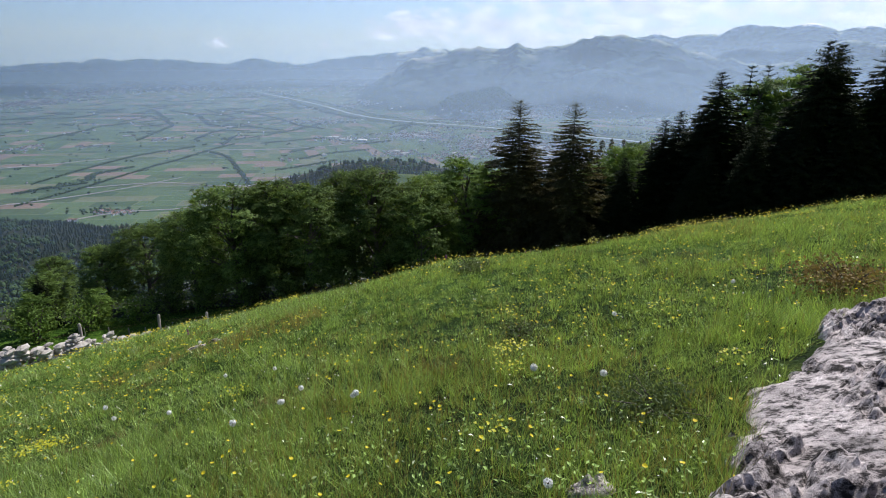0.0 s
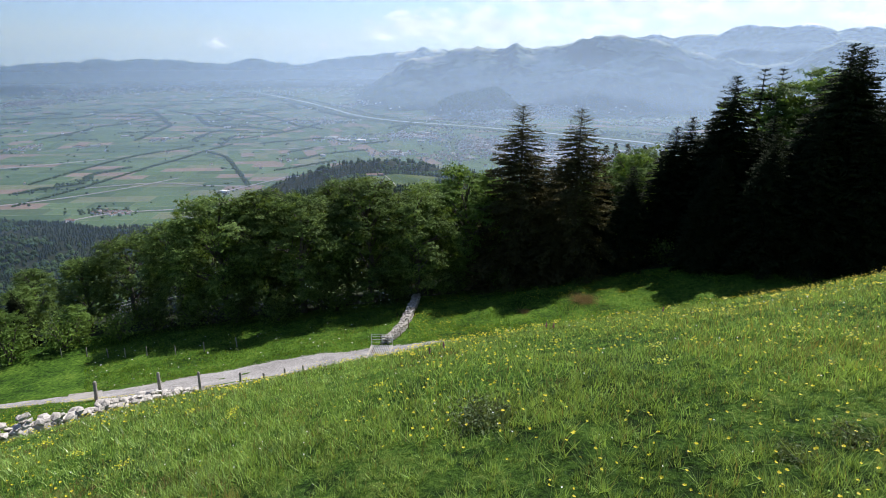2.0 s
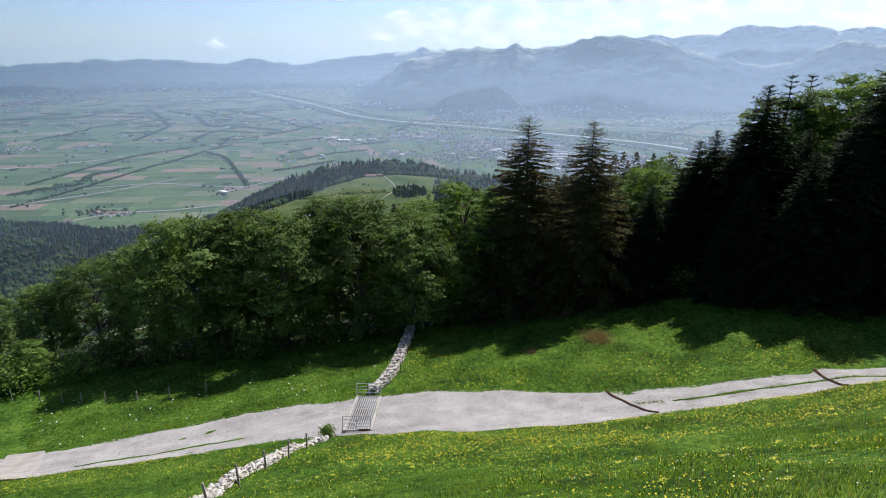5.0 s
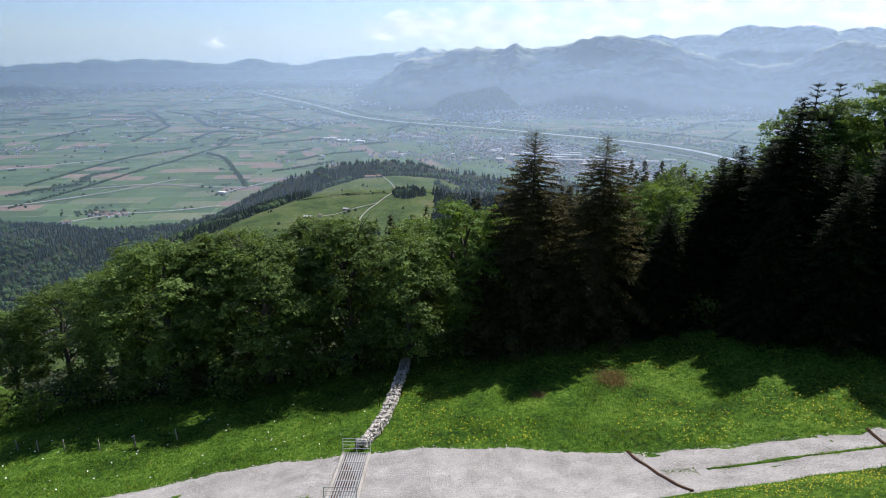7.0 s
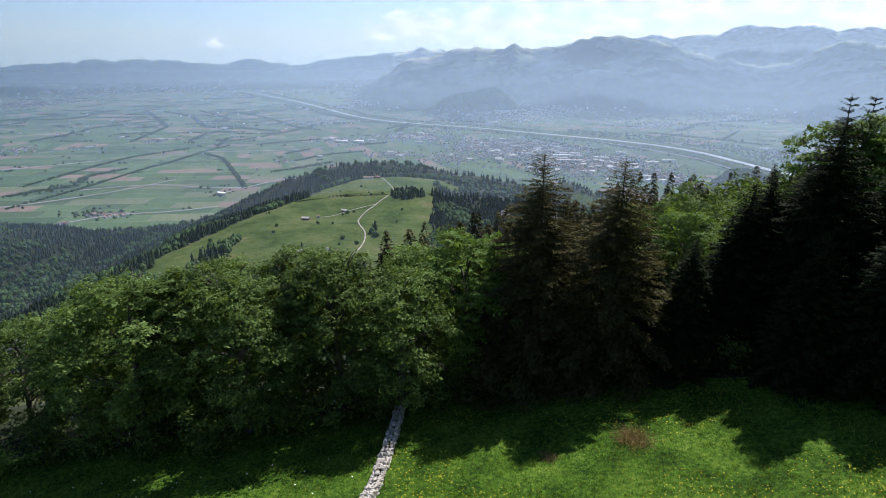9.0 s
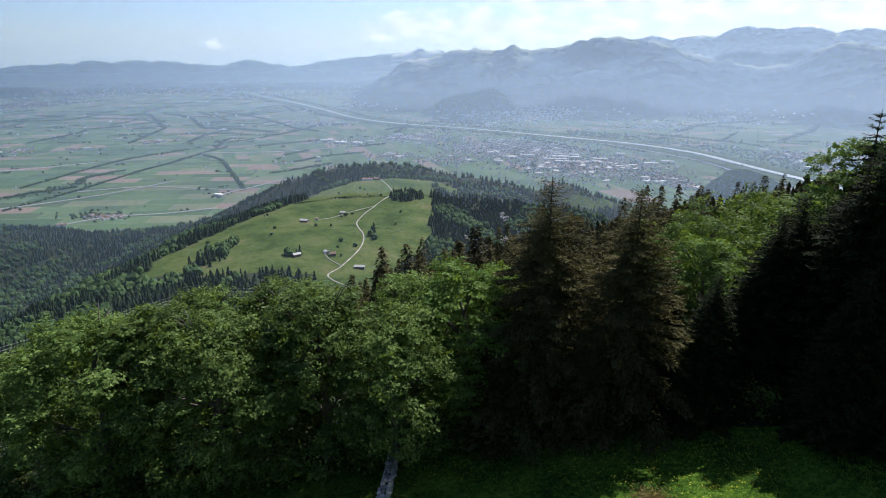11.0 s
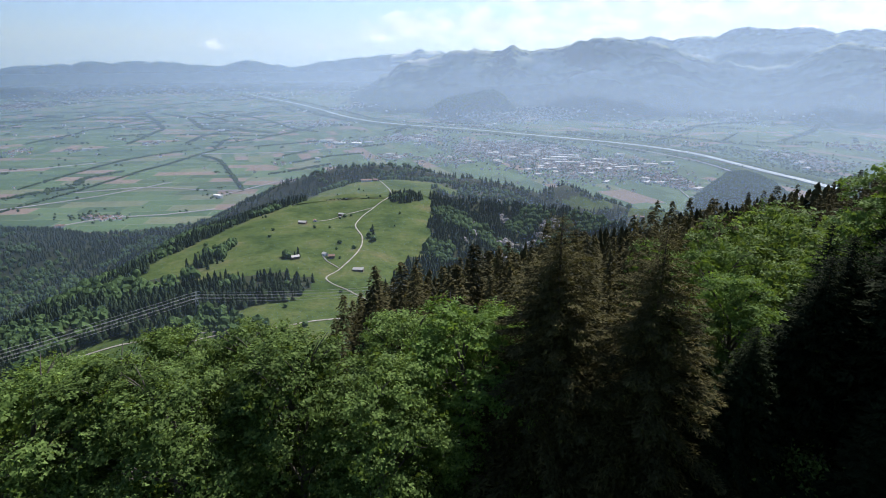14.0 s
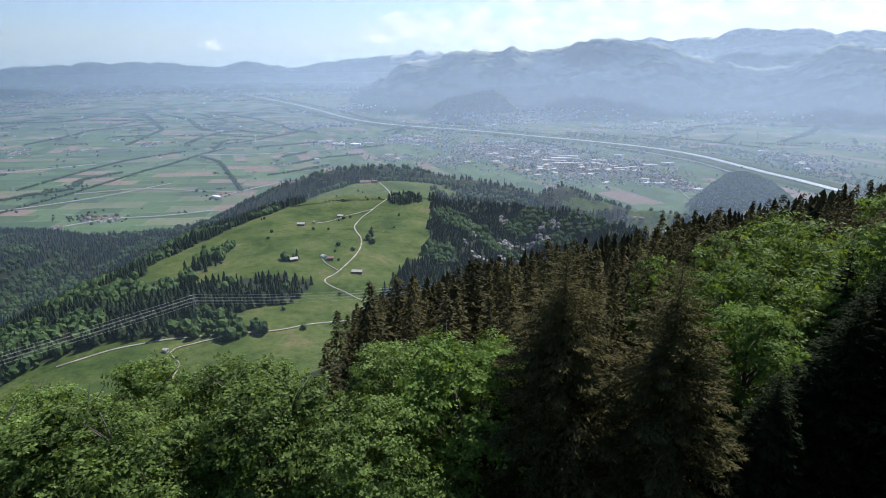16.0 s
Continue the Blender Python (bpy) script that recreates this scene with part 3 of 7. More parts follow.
def build_ground():
    ang = np.concatenate([np.arange(-46, 46, 0.36), np.arange(46, 314, 4.0)])
    n = len(ang)
    near = [0.02]
    while near[-1] < 1450:
        near.append(near[-1] * 1.032 + 0.02)
    e = np.arange(1460, 4845, 18.0) - 1500
    far = np.where(e > 0, 1500 + e / (1 - np.minimum(e, 3350) / REACH), 1500 + e)
    rad = np.concatenate([near, far])
    R, A = np.meshgrid(rad, np.radians(ang), indexing="ij")
    x, y = (R * np.sin(A)).ravel() + 0.7, (R * np.cos(A)).ravel() + 4
    z = land(x, y)
    V = draw_in(np.stack([x, y, z], 1))
    m = len(rad)
    i, j = np.meshgrid(np.arange(m - 1), np.arange(n), indexing="ij")
    a, b = (i * n + j).ravel(), (i * n + (j + 1) % n).ravel()
    F = np.stack([a, a + n, b + n, b], 1)
    cx, cy, cz = x[a], y[a], z[a]
    rr = np.hypot(cx, cy)
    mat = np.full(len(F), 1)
    # turf stops at the trees' shade line; the floor colour beyond holds the shade
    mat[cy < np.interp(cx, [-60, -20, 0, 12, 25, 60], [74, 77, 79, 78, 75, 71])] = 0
    mat[is_alp(cx, cy)] = 2
    mat[(cz < FLOOR + 14) & (rr > 1400)] = 3
    mat[(mat == 3) & (cy < plain_edge(cx)) & (cx < -600)] = 1
    mat[(rr > 6500) & (cz >= FLOOR + 14)] = 4
    ob = link_mesh("ground", V, F, [MEADOW, SHADED_FOREST_FLOOR, ALP, FIELDS, MOUNT], mat_index=mat, smooth=True)
    me = ob.data
    uv = me.uv_layers.new(name="plan")
    idx = np.zeros(len(me.loops), dtype=np.int32)
    me.loops.foreach_get("vertex_index", idx)
    px, py = x / 1000, y / 1000
    uv.data.foreach_set("uv", np.stack([px[idx], py[idx]], 1).ravel().astype(np.float32))
    at = me.attributes.new("height", "FLOAT", "POINT")
    at.data.foreach_set("value", ((z - FLOOR) / 2000 * np.where(x < -1500, 0.25, 1.0)).astype(np.float32))
    tagged(ob, "steep flowery meadow falling away to forest, alp, valley and mountains", "ground", kind="structure")


build_ground()


# ---- see-through sheets standing in for haze over the valley ----
def build_haze_sheets():
    # added curved sheets, distance and opacity; each veils the land behind it in blue
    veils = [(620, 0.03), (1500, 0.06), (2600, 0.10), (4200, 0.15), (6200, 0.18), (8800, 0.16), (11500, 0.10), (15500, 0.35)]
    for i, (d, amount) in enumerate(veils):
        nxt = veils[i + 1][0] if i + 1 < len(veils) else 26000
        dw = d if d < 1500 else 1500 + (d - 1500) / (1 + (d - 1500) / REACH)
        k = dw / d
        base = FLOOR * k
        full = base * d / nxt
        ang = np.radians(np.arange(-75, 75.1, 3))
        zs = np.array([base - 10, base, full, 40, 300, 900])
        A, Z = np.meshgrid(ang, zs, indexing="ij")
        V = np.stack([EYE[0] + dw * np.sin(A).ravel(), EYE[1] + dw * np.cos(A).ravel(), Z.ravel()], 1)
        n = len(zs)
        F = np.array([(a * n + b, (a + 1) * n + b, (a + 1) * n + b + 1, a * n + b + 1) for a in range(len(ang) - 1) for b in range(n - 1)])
        ob = link_mesh("haze", V, F, haze_sheet_material(amount, base, full), smooth=True)
        tagged(ob, "see-through pale blue sheet standing in for valley haze", "haze", kind="structure")


build_haze_sheets()


# ---- trees ----
def leaf_quads(rng, centres, normals, size, aspect=0.65):
    """Small bent leaves (two triangles each, folded) round the centres."""
    n = len(centres)
    t = rng.normal(size=(n, 3))
    t -= normals * np.sum(t * normals, 1)[:, None]
    t /= np.linalg.norm(t, axis=1)[:, None] + 1e-9
    b = np.cross(normals, t)
    s = (size * rng.uniform(0.6, 1.35, n))[:, None]
    p0, p2 = centres - t * s, centres + t * s
    p1 = centres + b * s * aspect + normals * s * 0.25
    p3 = centres - b * s * aspect + normals * s * 0.25
    V = np.stack([p0, p1, p2, p3], 1).reshape(-1, 3)
    F = np.arange(4 * n).reshape(n, 4)
    return V, F


def lobed_crown(rng, height, spread, clear, leaf, lobes, sprays, per, fan=0.095):
    """Three-cornered leaves of a crown: billowing lobes set round the limbs, each covered with small drooping sprays, over a loose dark core."""
    n = lobes
    k = np.arange(n) + 0.5
    e = 1 - 1.84 * k / n                                   # from the top down to below the middle
    a = k * 2.39996 + rng.uniform(-0.5, 0.5, n)
    r = np.sqrt(np.clip(1 - np.abs(e) ** 2.3, 0.02, 1)) * rng.uniform(0.62, 0.98, n)
    mid, half = height * (clear + (1 - clear) * 0.46), height * (1 - clear) * 0.46
    C = np.stack([np.cos(a) * r * spread * 0.86, np.sin(a) * r * spread * 0.86, mid + half * e * rng.uniform(0.78, 1.0, n)], 1)
    R = spread * rng.uniform(0.14, 0.31, n)
    C[:, 2] = np.minimum(C[:, 2], height - R * 0.6)
    pick = rng.choice(n, sprays, p=R ** 2 / np.sum(R ** 2))
    axis = np.array([0, 0, mid - half * 0.3])
    outward = C[pick] - axis
    outward /= np.linalg.norm(outward, axis=1)[:, None] + 1e-9
    d = rng.normal(size=(sprays, 3)) + outward * 0.55 + np.array([0, 0, 0.40])
    d /= np.linalg.norm(d, axis=1)[:, None]
    c = C[pick] + d * (R[pick] * rng.uniform(0.78, 1.12, sprays))[:, None] * np.array([1, 1, 0.72])
    out = d * np.array([1, 1, 0.30]) + rng.normal(0, 0.25, (sprays, 3))
    out /= np.linalg.norm(out, axis=1)[:, None] + 1e-9
    side = np.cross(out, np.array([0, 0, 1.0]))
    side /= np.linalg.norm(side, axis=1)[:, None] + 1e-9
    u = rng.uniform(-1, 1, (sprays, per)) * spread * fan * 1.3
    v = rng.uniform(-1, 1, (sprays, per)) * spread * fan * (1 - 0.4 * np.abs(u) / (spread * fan * 1.3))
    pts = c[:, None, :] + out[:, None, :] * u[:, :, None] + side[:, None, :] * v[:, :, None]
    pts[:, :, 2] += rng.normal(0, spread * 0.012, (sprays, per)) - 0.12 * (u * u + v * v) / (spread * fan)
    lie = rng.normal(0, 0.34, (sprays, 3)) + np.array([0, 0, 0.55]) + d * 0.75
    nr = rng.normal(0, 0.30, (sprays, per, 3)) + lie[:, None, :]
    core = C[pick[: sprays // 3]] * np.array([0.8, 0.8, 0.97])
    core = core + rng.normal(0, spread * 0.07, core.shape)
    P = np.vstack([pts.reshape(-1, 3), core])
    N = np.vstack([nr.reshape(-1, 3), rng.normal(size=core.shape)])
    N /= np.linalg.norm(N, axis=1)[:, None]
    m = len(P)
    t = rng.normal(size=(m, 3))
    t -= N * np.sum(t * N, 1)[:, None]
    t /= np.linalg.norm(t, axis=1)[:, None] + 1e-9
    b = np.cross(N, t)
    s = (leaf * rng.uniform(0.6, 1.35, m) * np.where(np.arange(m) < sprays * per, 1.0, 2.6))[:, None]
    V = np.stack([P - t * s, P + t * s * 0.35 + b * s * 0.72, P + t * s * 0.6 - b * s * 0.66], 1).reshape(-1, 3)
    return V, np.arange(3 * m).reshape(m, 3)


def broadleaf(name, seed, height, spread, clear, leaf, lobes, sprays, per, mat, label):
    """A spreading tree: forked trunk, limbs, and a crown of layered sprays of leaves."""
    rng = np.random.default_rng(seed)
    root = new(name)
    lots = []
    trunk_r = height * 0.021
    bend = rng.normal(0, height * 0.012, (6, 2))
    hs = np.linspace(-0.6, height * 0.82, 6)
    axis = [(bend[i, 0] * i / 3, bend[i, 1] * i / 3, hs[i]) for i in range(6)]
    lots.append(tube(axis, [trunk_r * k for k in (1.35, 1.0, 0.85, 0.62, 0.38, 0.12)], 9))
    for i in range(13):
        a = i * 2.4 + rng.uniform(-0.4, 0.4)
        h0 = height * rng.uniform(0.14, 0.68)
        f = (h0 + 0.6) / (height * 0.82 + 0.6) * 5
        k = int(min(f, 4))
        base = np.array(axis[k]) + (np.array(axis[k + 1]) - np.array(axis[k])) * (f - k)
        reach = spread * rng.uniform(0.5, 0.76) * (1 - 0.25 * h0 / height)
        up = height * rng.uniform(0.10, 0.26)
        mid = base + np.array([math.cos(a) * reach * 0.5, math.sin(a) * reach * 0.5, up * 0.75])
        end = base + np.array([math.cos(a) * reach, math.sin(a) * reach, up])
        lots.append(tube([base, mid, end], [trunk_r * 0.42, trunk_r * 0.24, trunk_r * 0.06], 6))
        for s in (-1, 1):
            b2 = a + s * rng.uniform(0.4, 0.8)
            e2 = mid + np.array([math.cos(b2) * reach * 0.45, math.sin(b2) * reach * 0.45, up * 0.5])
            lots.append(tube([mid, (mid + e2) / 2 + np.array([0, 0, 0.15]), e2], [trunk_r * 0.2, trunk_r * 0.12, trunk_r * 0.04], 5))
    V, F = join(lots)
    part("trunk", bm_from(V, F), BARK, root, "grey forked trunk and limbs")
    V, F = lobed_crown(rng, height, spread, clear, leaf, lobes, sprays, per)
    link_mesh("crown", V, F, mat, root, "fresh green leaves")
    return tagged(root, label, "tree", "trees at the forest edge")


def bm_from(V, F):
    bm = bmesh.new()
    vs = [bm.verts.new(v) for v in V]
    for f in F:
        try:
            bm.faces.new([vs[i] for i in f])
        except ValueError:
            pass
    for f in bm.faces:
        f.smooth = True
    return bm


def spruce(name, seed, height, spread, mat, label, whorl=0.42, thin=1.0, needles=0.33, gap=0.29):
    """A conifer: straight trunk and whorls of drooping, feathered branches."""
    rng = np.random.default_rng(seed)
    root = new(name)
    V, F = tube([(0, 0, -0.6), (0, 0, height * 0.3), (0.05, 0, height * 0.7), (0, 0, height)], [height * 0.017, height * 0.013, height * 0.006, 0.02], 8)
    part("trunk", bm_from(V, F), SPRUCE_BARK, root, "straight brown trunk")
    C, N, S, T = [], [], [], []
    z = height * 0.07
    while z < height - 0.25:
        f = z / height
        ln = spread * (1 - f) ** 0.72 * (0.75 + 0.25 * min(1, f / 0.12)) + 0.22
        nb = int(6 + rng.integers(0, 3))
        a0 = rng.uniform(0, 6.28)
        for b in range(nb):
            if rng.random() > thin:
                continue
            a = a0 + b * 2 * math.pi / nb + rng.uniform(-0.25, 0.25)
            le = ln * rng.uniform(0.75, 1.15)
            droop = 0.22 + 0.22 * (1 - f) + rng.uniform(-0.1, 0.1)
            k = max(4, int(le / gap))
            s = np.linspace(0.12, 1, k)
            rad = s * le
            zz = z + rng.uniform(-0.15, 0.15) - droop * rad * s + 0.16 * le * s ** 3 * (1.2 if f > 0.4 else 0.8) + (0.35 * rad if f > 0.9 else 0)
            o = np.array([math.cos(a), math.sin(a), 0])
            q = np.array([-math.sin(a), math.cos(a), 0])
            wid = 0.34 * le * np.sin(np.clip(0.12 + s * 0.80, 0, 1) * math.pi) ** 0.7 * 0.5 + 0.06
            for sgn in (np.linspace(-1, 1, 7) if gap < 0.25 else (-1, -0.5, 0, 0.5, 1)):
                p = o[None] * rad[:, None] + q[None] * (sgn * wid * rng.uniform(0.4, 1.0, k))[:, None]
                p = np.concatenate([p[:, :2], (zz - abs(sgn) * 0.12 * wid - rng.uniform(0, 0.10, k))[:, None]], 1)
                C.append(p)
                N.append(np.tile(np.array([0, 0, 1.0]), (k, 1)) + rng.normal(0, 0.42, (k, 3)))
                T.append(np.tile(o + q * sgn * 0.9 + np.array([0, 0, -0.75]), (k, 1)) + rng.normal(0, 0.4, (k, 3)))
        z += whorl * (0.75 + 0.5 * rng.random()) * (1.15 - 0.45 * f)
    C, N, T = np.vstack(C), np.vstack(N), np.vstack(T)
    N /= np.linalg.norm(N, axis=1)[:, None]
    T -= N * np.sum(T * N, 1)[:, None]
    T /= np.linalg.norm(T, axis=1)[:, None] + 1e-9
    B = np.cross(N, T)
    s = rng.uniform(0.7, 1.4, len(C))[:, None] * needles * (0.35 + 0.65 * np.clip((height - C[:, 2:]) / (height * 0.3), 0, 1))
    V = np.stack([C - T * s - B * s * 0.25, C + B * s * 0.42 - N * s * 0.2, C + T * s * 1.35 - B * s * 0.1], 1).reshape(-1, 3)
    link_mesh("crown", V, np.arange(len(V)).reshape(-1, 3), mat, root, "drooping needle branches")
    return tagged(root, label, "tree", "trees at the forest edge")


def plant(proto, spots, base_height, sink=0.25):
    """Copies of a tree: x, y, height, turn."""
    for x, y, h, turn in spots:
        s = h / base_height
        copy_thing(proto, pose(x, y, ground_z(x, y) - sink, 0, 0, turn) @ Matrix.Diagonal((s * (0.94 + 0.12 * ((turn * 7) % 10) / 10), s, s, 1)))


def put(proto, x, y, turn=0):
    proto.matrix_basis = pose(x, y, ground_z(x, y) - 0.25, 0, 0, turn)


B1 = broadleaf("beech_tree", 11, 19, 7.6, 0.06, 0.168, 62, 1000, 33, BEECH, "spreading beech in full leaf at the forest edge")
B2 = broadleaf("beech_tree", 12, 19, 6.8, 0.05, 0.168, 56, 940, 33, BEECH, "tall leafy beech tree among its neighbours")
B3 = broadleaf("beech_tree", 13, 19, 7.0, 0.05, 0.168, 56, 940, 33, MAPLE, "bright green broadleaf tree in spring leaf")
put(B1, -29.5, 79, 0)
put(B2, -9.8, 80.5, 40)
put(B3, 3.5, 86, 10)
plant(B1, [(-18.5, 77.5, 18.0, 75), (-3.2, 79.5, 16.5, 200), (-45, 84, 14.5, 150), (-38, 95, 17, 20), (8.5, 93, 17, 310), (-24, 91, 18.5, 260)], 19)
plant(B2, [(-24, 80.5, 19.0, 120), (-13.8, 86, 19.0, 300), (-36.5, 81, 15.5, 10), (-51, 83, 11.5, 60), (-57, 78, 8.5, 200), (23.5, 89, 14, 100), (-2, 92, 18, 33), (-62, 88, 10, 10)], 19)
plant(B3, [(28.5, 90, 15.5, 50), (51.5, 99, 23.5, 140), (58, 96, 24, 260), (45, 101, 13, 10), (-47, 73.5, 6.0, 90), (64, 108, 21, 80), (-53, 70, 7.0, 30), (33, 104, 17, 200)], 19)

S1 = spruce("spruce_tree", 21, 25, 9.2, NEEDLES_B, "tall dark spruce with brownish drooping branches", 0.52, 0.9, 0.205, 0.21)
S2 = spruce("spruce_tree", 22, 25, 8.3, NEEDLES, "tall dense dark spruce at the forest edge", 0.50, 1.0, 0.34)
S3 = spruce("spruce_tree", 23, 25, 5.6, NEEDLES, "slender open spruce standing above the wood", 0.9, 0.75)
put(S1, 10.7, 83.2, 0)
put(S2, 45.2, 72.6, 0)
put(S3, 49.8, 99.0, 0)
plant(S1, [(17.8, 80.8, 23.0, 100), (13.5, 88, 18, 30), (14.5, 80.0, 11, 210), (24.5, 80.5, 11, 80)], 25)
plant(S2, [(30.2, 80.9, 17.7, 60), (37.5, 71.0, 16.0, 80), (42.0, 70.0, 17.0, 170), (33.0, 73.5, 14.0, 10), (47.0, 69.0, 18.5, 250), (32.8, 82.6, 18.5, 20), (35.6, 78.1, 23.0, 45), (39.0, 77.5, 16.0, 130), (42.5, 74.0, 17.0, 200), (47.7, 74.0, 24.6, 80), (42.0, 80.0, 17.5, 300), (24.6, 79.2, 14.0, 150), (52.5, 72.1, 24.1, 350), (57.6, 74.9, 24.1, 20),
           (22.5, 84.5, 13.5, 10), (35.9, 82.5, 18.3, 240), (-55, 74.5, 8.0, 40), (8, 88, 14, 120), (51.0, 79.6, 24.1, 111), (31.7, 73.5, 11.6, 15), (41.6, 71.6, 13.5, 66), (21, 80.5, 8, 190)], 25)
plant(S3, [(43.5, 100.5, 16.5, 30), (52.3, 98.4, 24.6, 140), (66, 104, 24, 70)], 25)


# ---- the wooded flank below the edge, and the woods of the hill ----
def cone_tree(rng, tiers, sides):
    """A low conifer of ragged tiers; height 1, radius about 0.16."""
    V, F = [], []
    for t in range(tiers):
        f0 = t / tiers
        z0, z1 = 0.06 + 0.86 * f0, 0.06 + 0.86 * f0 + 1.25 / tiers
        r = 0.20 * (1 - f0) ** 0.8 + 0.014
        o = len(V)
        V.append((rng.normal(0, 0.006), rng.normal(0, 0.006), min(z1, 1.0)))
        a0 = rng.uniform(0, 6.28)
        for s in range(sides):
            a = a0 + 2 * math.pi * s / sides
            rr = r * rng.uniform(0.55, 1.25)
            V.append((rr * math.cos(a), rr * math.sin(a), z0 + rng.uniform(-0.03, 0.03)))
        for s in range(sides):
            F.append((o, o + 1 + s, o + 1 + (s + 1) % sides))
    return np.array(V), np.array(F)


def spray_tree(rng):
    """A conifer of drooping three-cornered sprays for the middle distance; height 1."""
    C, T, S = [], [], []
    z = 0.05
    while z < 0.99:
        ln = 0.185 * (1 - z) ** 0.8 * rng.uniform(0.75, 1.15) + 0.006
        nb = 9 if z < 0.8 else 6
        a0 = rng.uniform(0, 6.28)
        for b in range(nb):
            a = a0 + b * 6.283 / nb + rng.uniform(-0.3, 0.3)
            o = np.array([math.cos(a), math.sin(a), 0])
            q = np.array([-math.sin(a), math.cos(a), 0])
            le = ln * rng.uniform(0.65, 1.2)
            for s in (0.4, 0.75, 1.0):
                C.append(o * le * s + q * rng.normal(0, 0.18) * le * s + np.array([0, 0, z - 0.42 * le * s * s + rng.normal(0, 0.006)]))
                T.append(o + q * rng.normal(0, 0.6) + np.array([0, 0, rng.uniform(-0.9, -0.1)]))
                S.append(0.020 * (0.5 + 0.6 * (1 - z)) * rng.uniform(0.7, 1.35))
        z += 0.036 * (1.15 - 0.5 * z) * rng.uniform(0.8, 1.25)
    C, T, S = np.array(C), np.array(T), np.array(S)[:, None]
    T /= np.linalg.norm(T, axis=1)[:, None]
    N = rng.normal(0, 0.5, C.shape) + np.array([0, 0, 1.0])
    B = np.cross(N, T)
    B /= np.linalg.norm(B, axis=1)[:, None]
    V = np.stack([C - T * S, C + T * S * 1.5 + B * S * 0.5, C - T * S * 0.2 - B * S], 1).reshape(-1, 3)
    return V, np.arange(len(V)).reshape(-1, 3)


def crown_lump(rng, level):
    """A billowing crown of a far tree; height 1."""
    bm = bmesh.new()
    bmesh.ops.create_icosphere(bm, subdivisions=level, radius=0.5)
    ph = rng.uniform(0, 6.28, 6)
    for v in bm.verts:
        c = v.co.copy()
        k = 1 + 0.16 * math.sin(c.x * 9 + ph[0]) * math.sin(c.y * 9 + ph[1]) + 0.14 * math.sin(c.z * 10 + c.x * 7 + ph[2]) + rng.uniform(-0.13, 0.13)
        v.co = Vector((c.x * k * 0.95, c.y * k * 0.95, c.z * k + 0.47))
    V = np.array([tuple(v.co) for v in bm.verts])
    F = np.array([[v.index for v in f.verts] for f in bm.faces])
    bm.free()
    return V, F


def scatter(name, protos, xy, heights, mat, label, category="woods", far=False, seed=5, wide=1.0):
    """Many trees as one body of woodland."""
    rng = np.random.default_rng(seed)
    z = land(xy[:, 0], xy[:, 1])
    Vs, Fs, o = [], [], 0
    pick = rng.integers(0, len(protos), len(xy))
    for p, (pv, pf) in enumerate(protos):
        sel = np.nonzero(pick == p)[0]
        if not len(sel):
            continue
        a = rng.uniform(0, 6.28, len(sel))
        h = heights[sel]
        w = h * rng.uniform(0.8, 1.25, len(sel)) * wide
        c, s = np.cos(a), np.sin(a)
        X = (pv[None, :, 0] * c[:, None] - pv[None, :, 1] * s[:, None]) * w[:, None] + xy[sel, 0][:, None]
        Y = (pv[None, :, 0] * s[:, None] + pv[None, :, 1] * c[:, None]) * w[:, None] + xy[sel, 1][:, None]
        Z = pv[None, :, 2] * h[:, None] + z[sel][:, None] - 0.3
        Vs.append(np.stack([X, Y, Z], 2).reshape(-1, 3))
        Fs.append((pf[None] + (np.arange(len(sel)) * len(pv))[:, None, None]).reshape(-1, 3) + o)
        o += len(sel) * len(pv)
    V = np.vstack(Vs)
    ob = link_mesh(name, draw_in(V) if far else V, np.vstack(Fs), mat)
    return tagged(ob, label, category, kind="stuff")


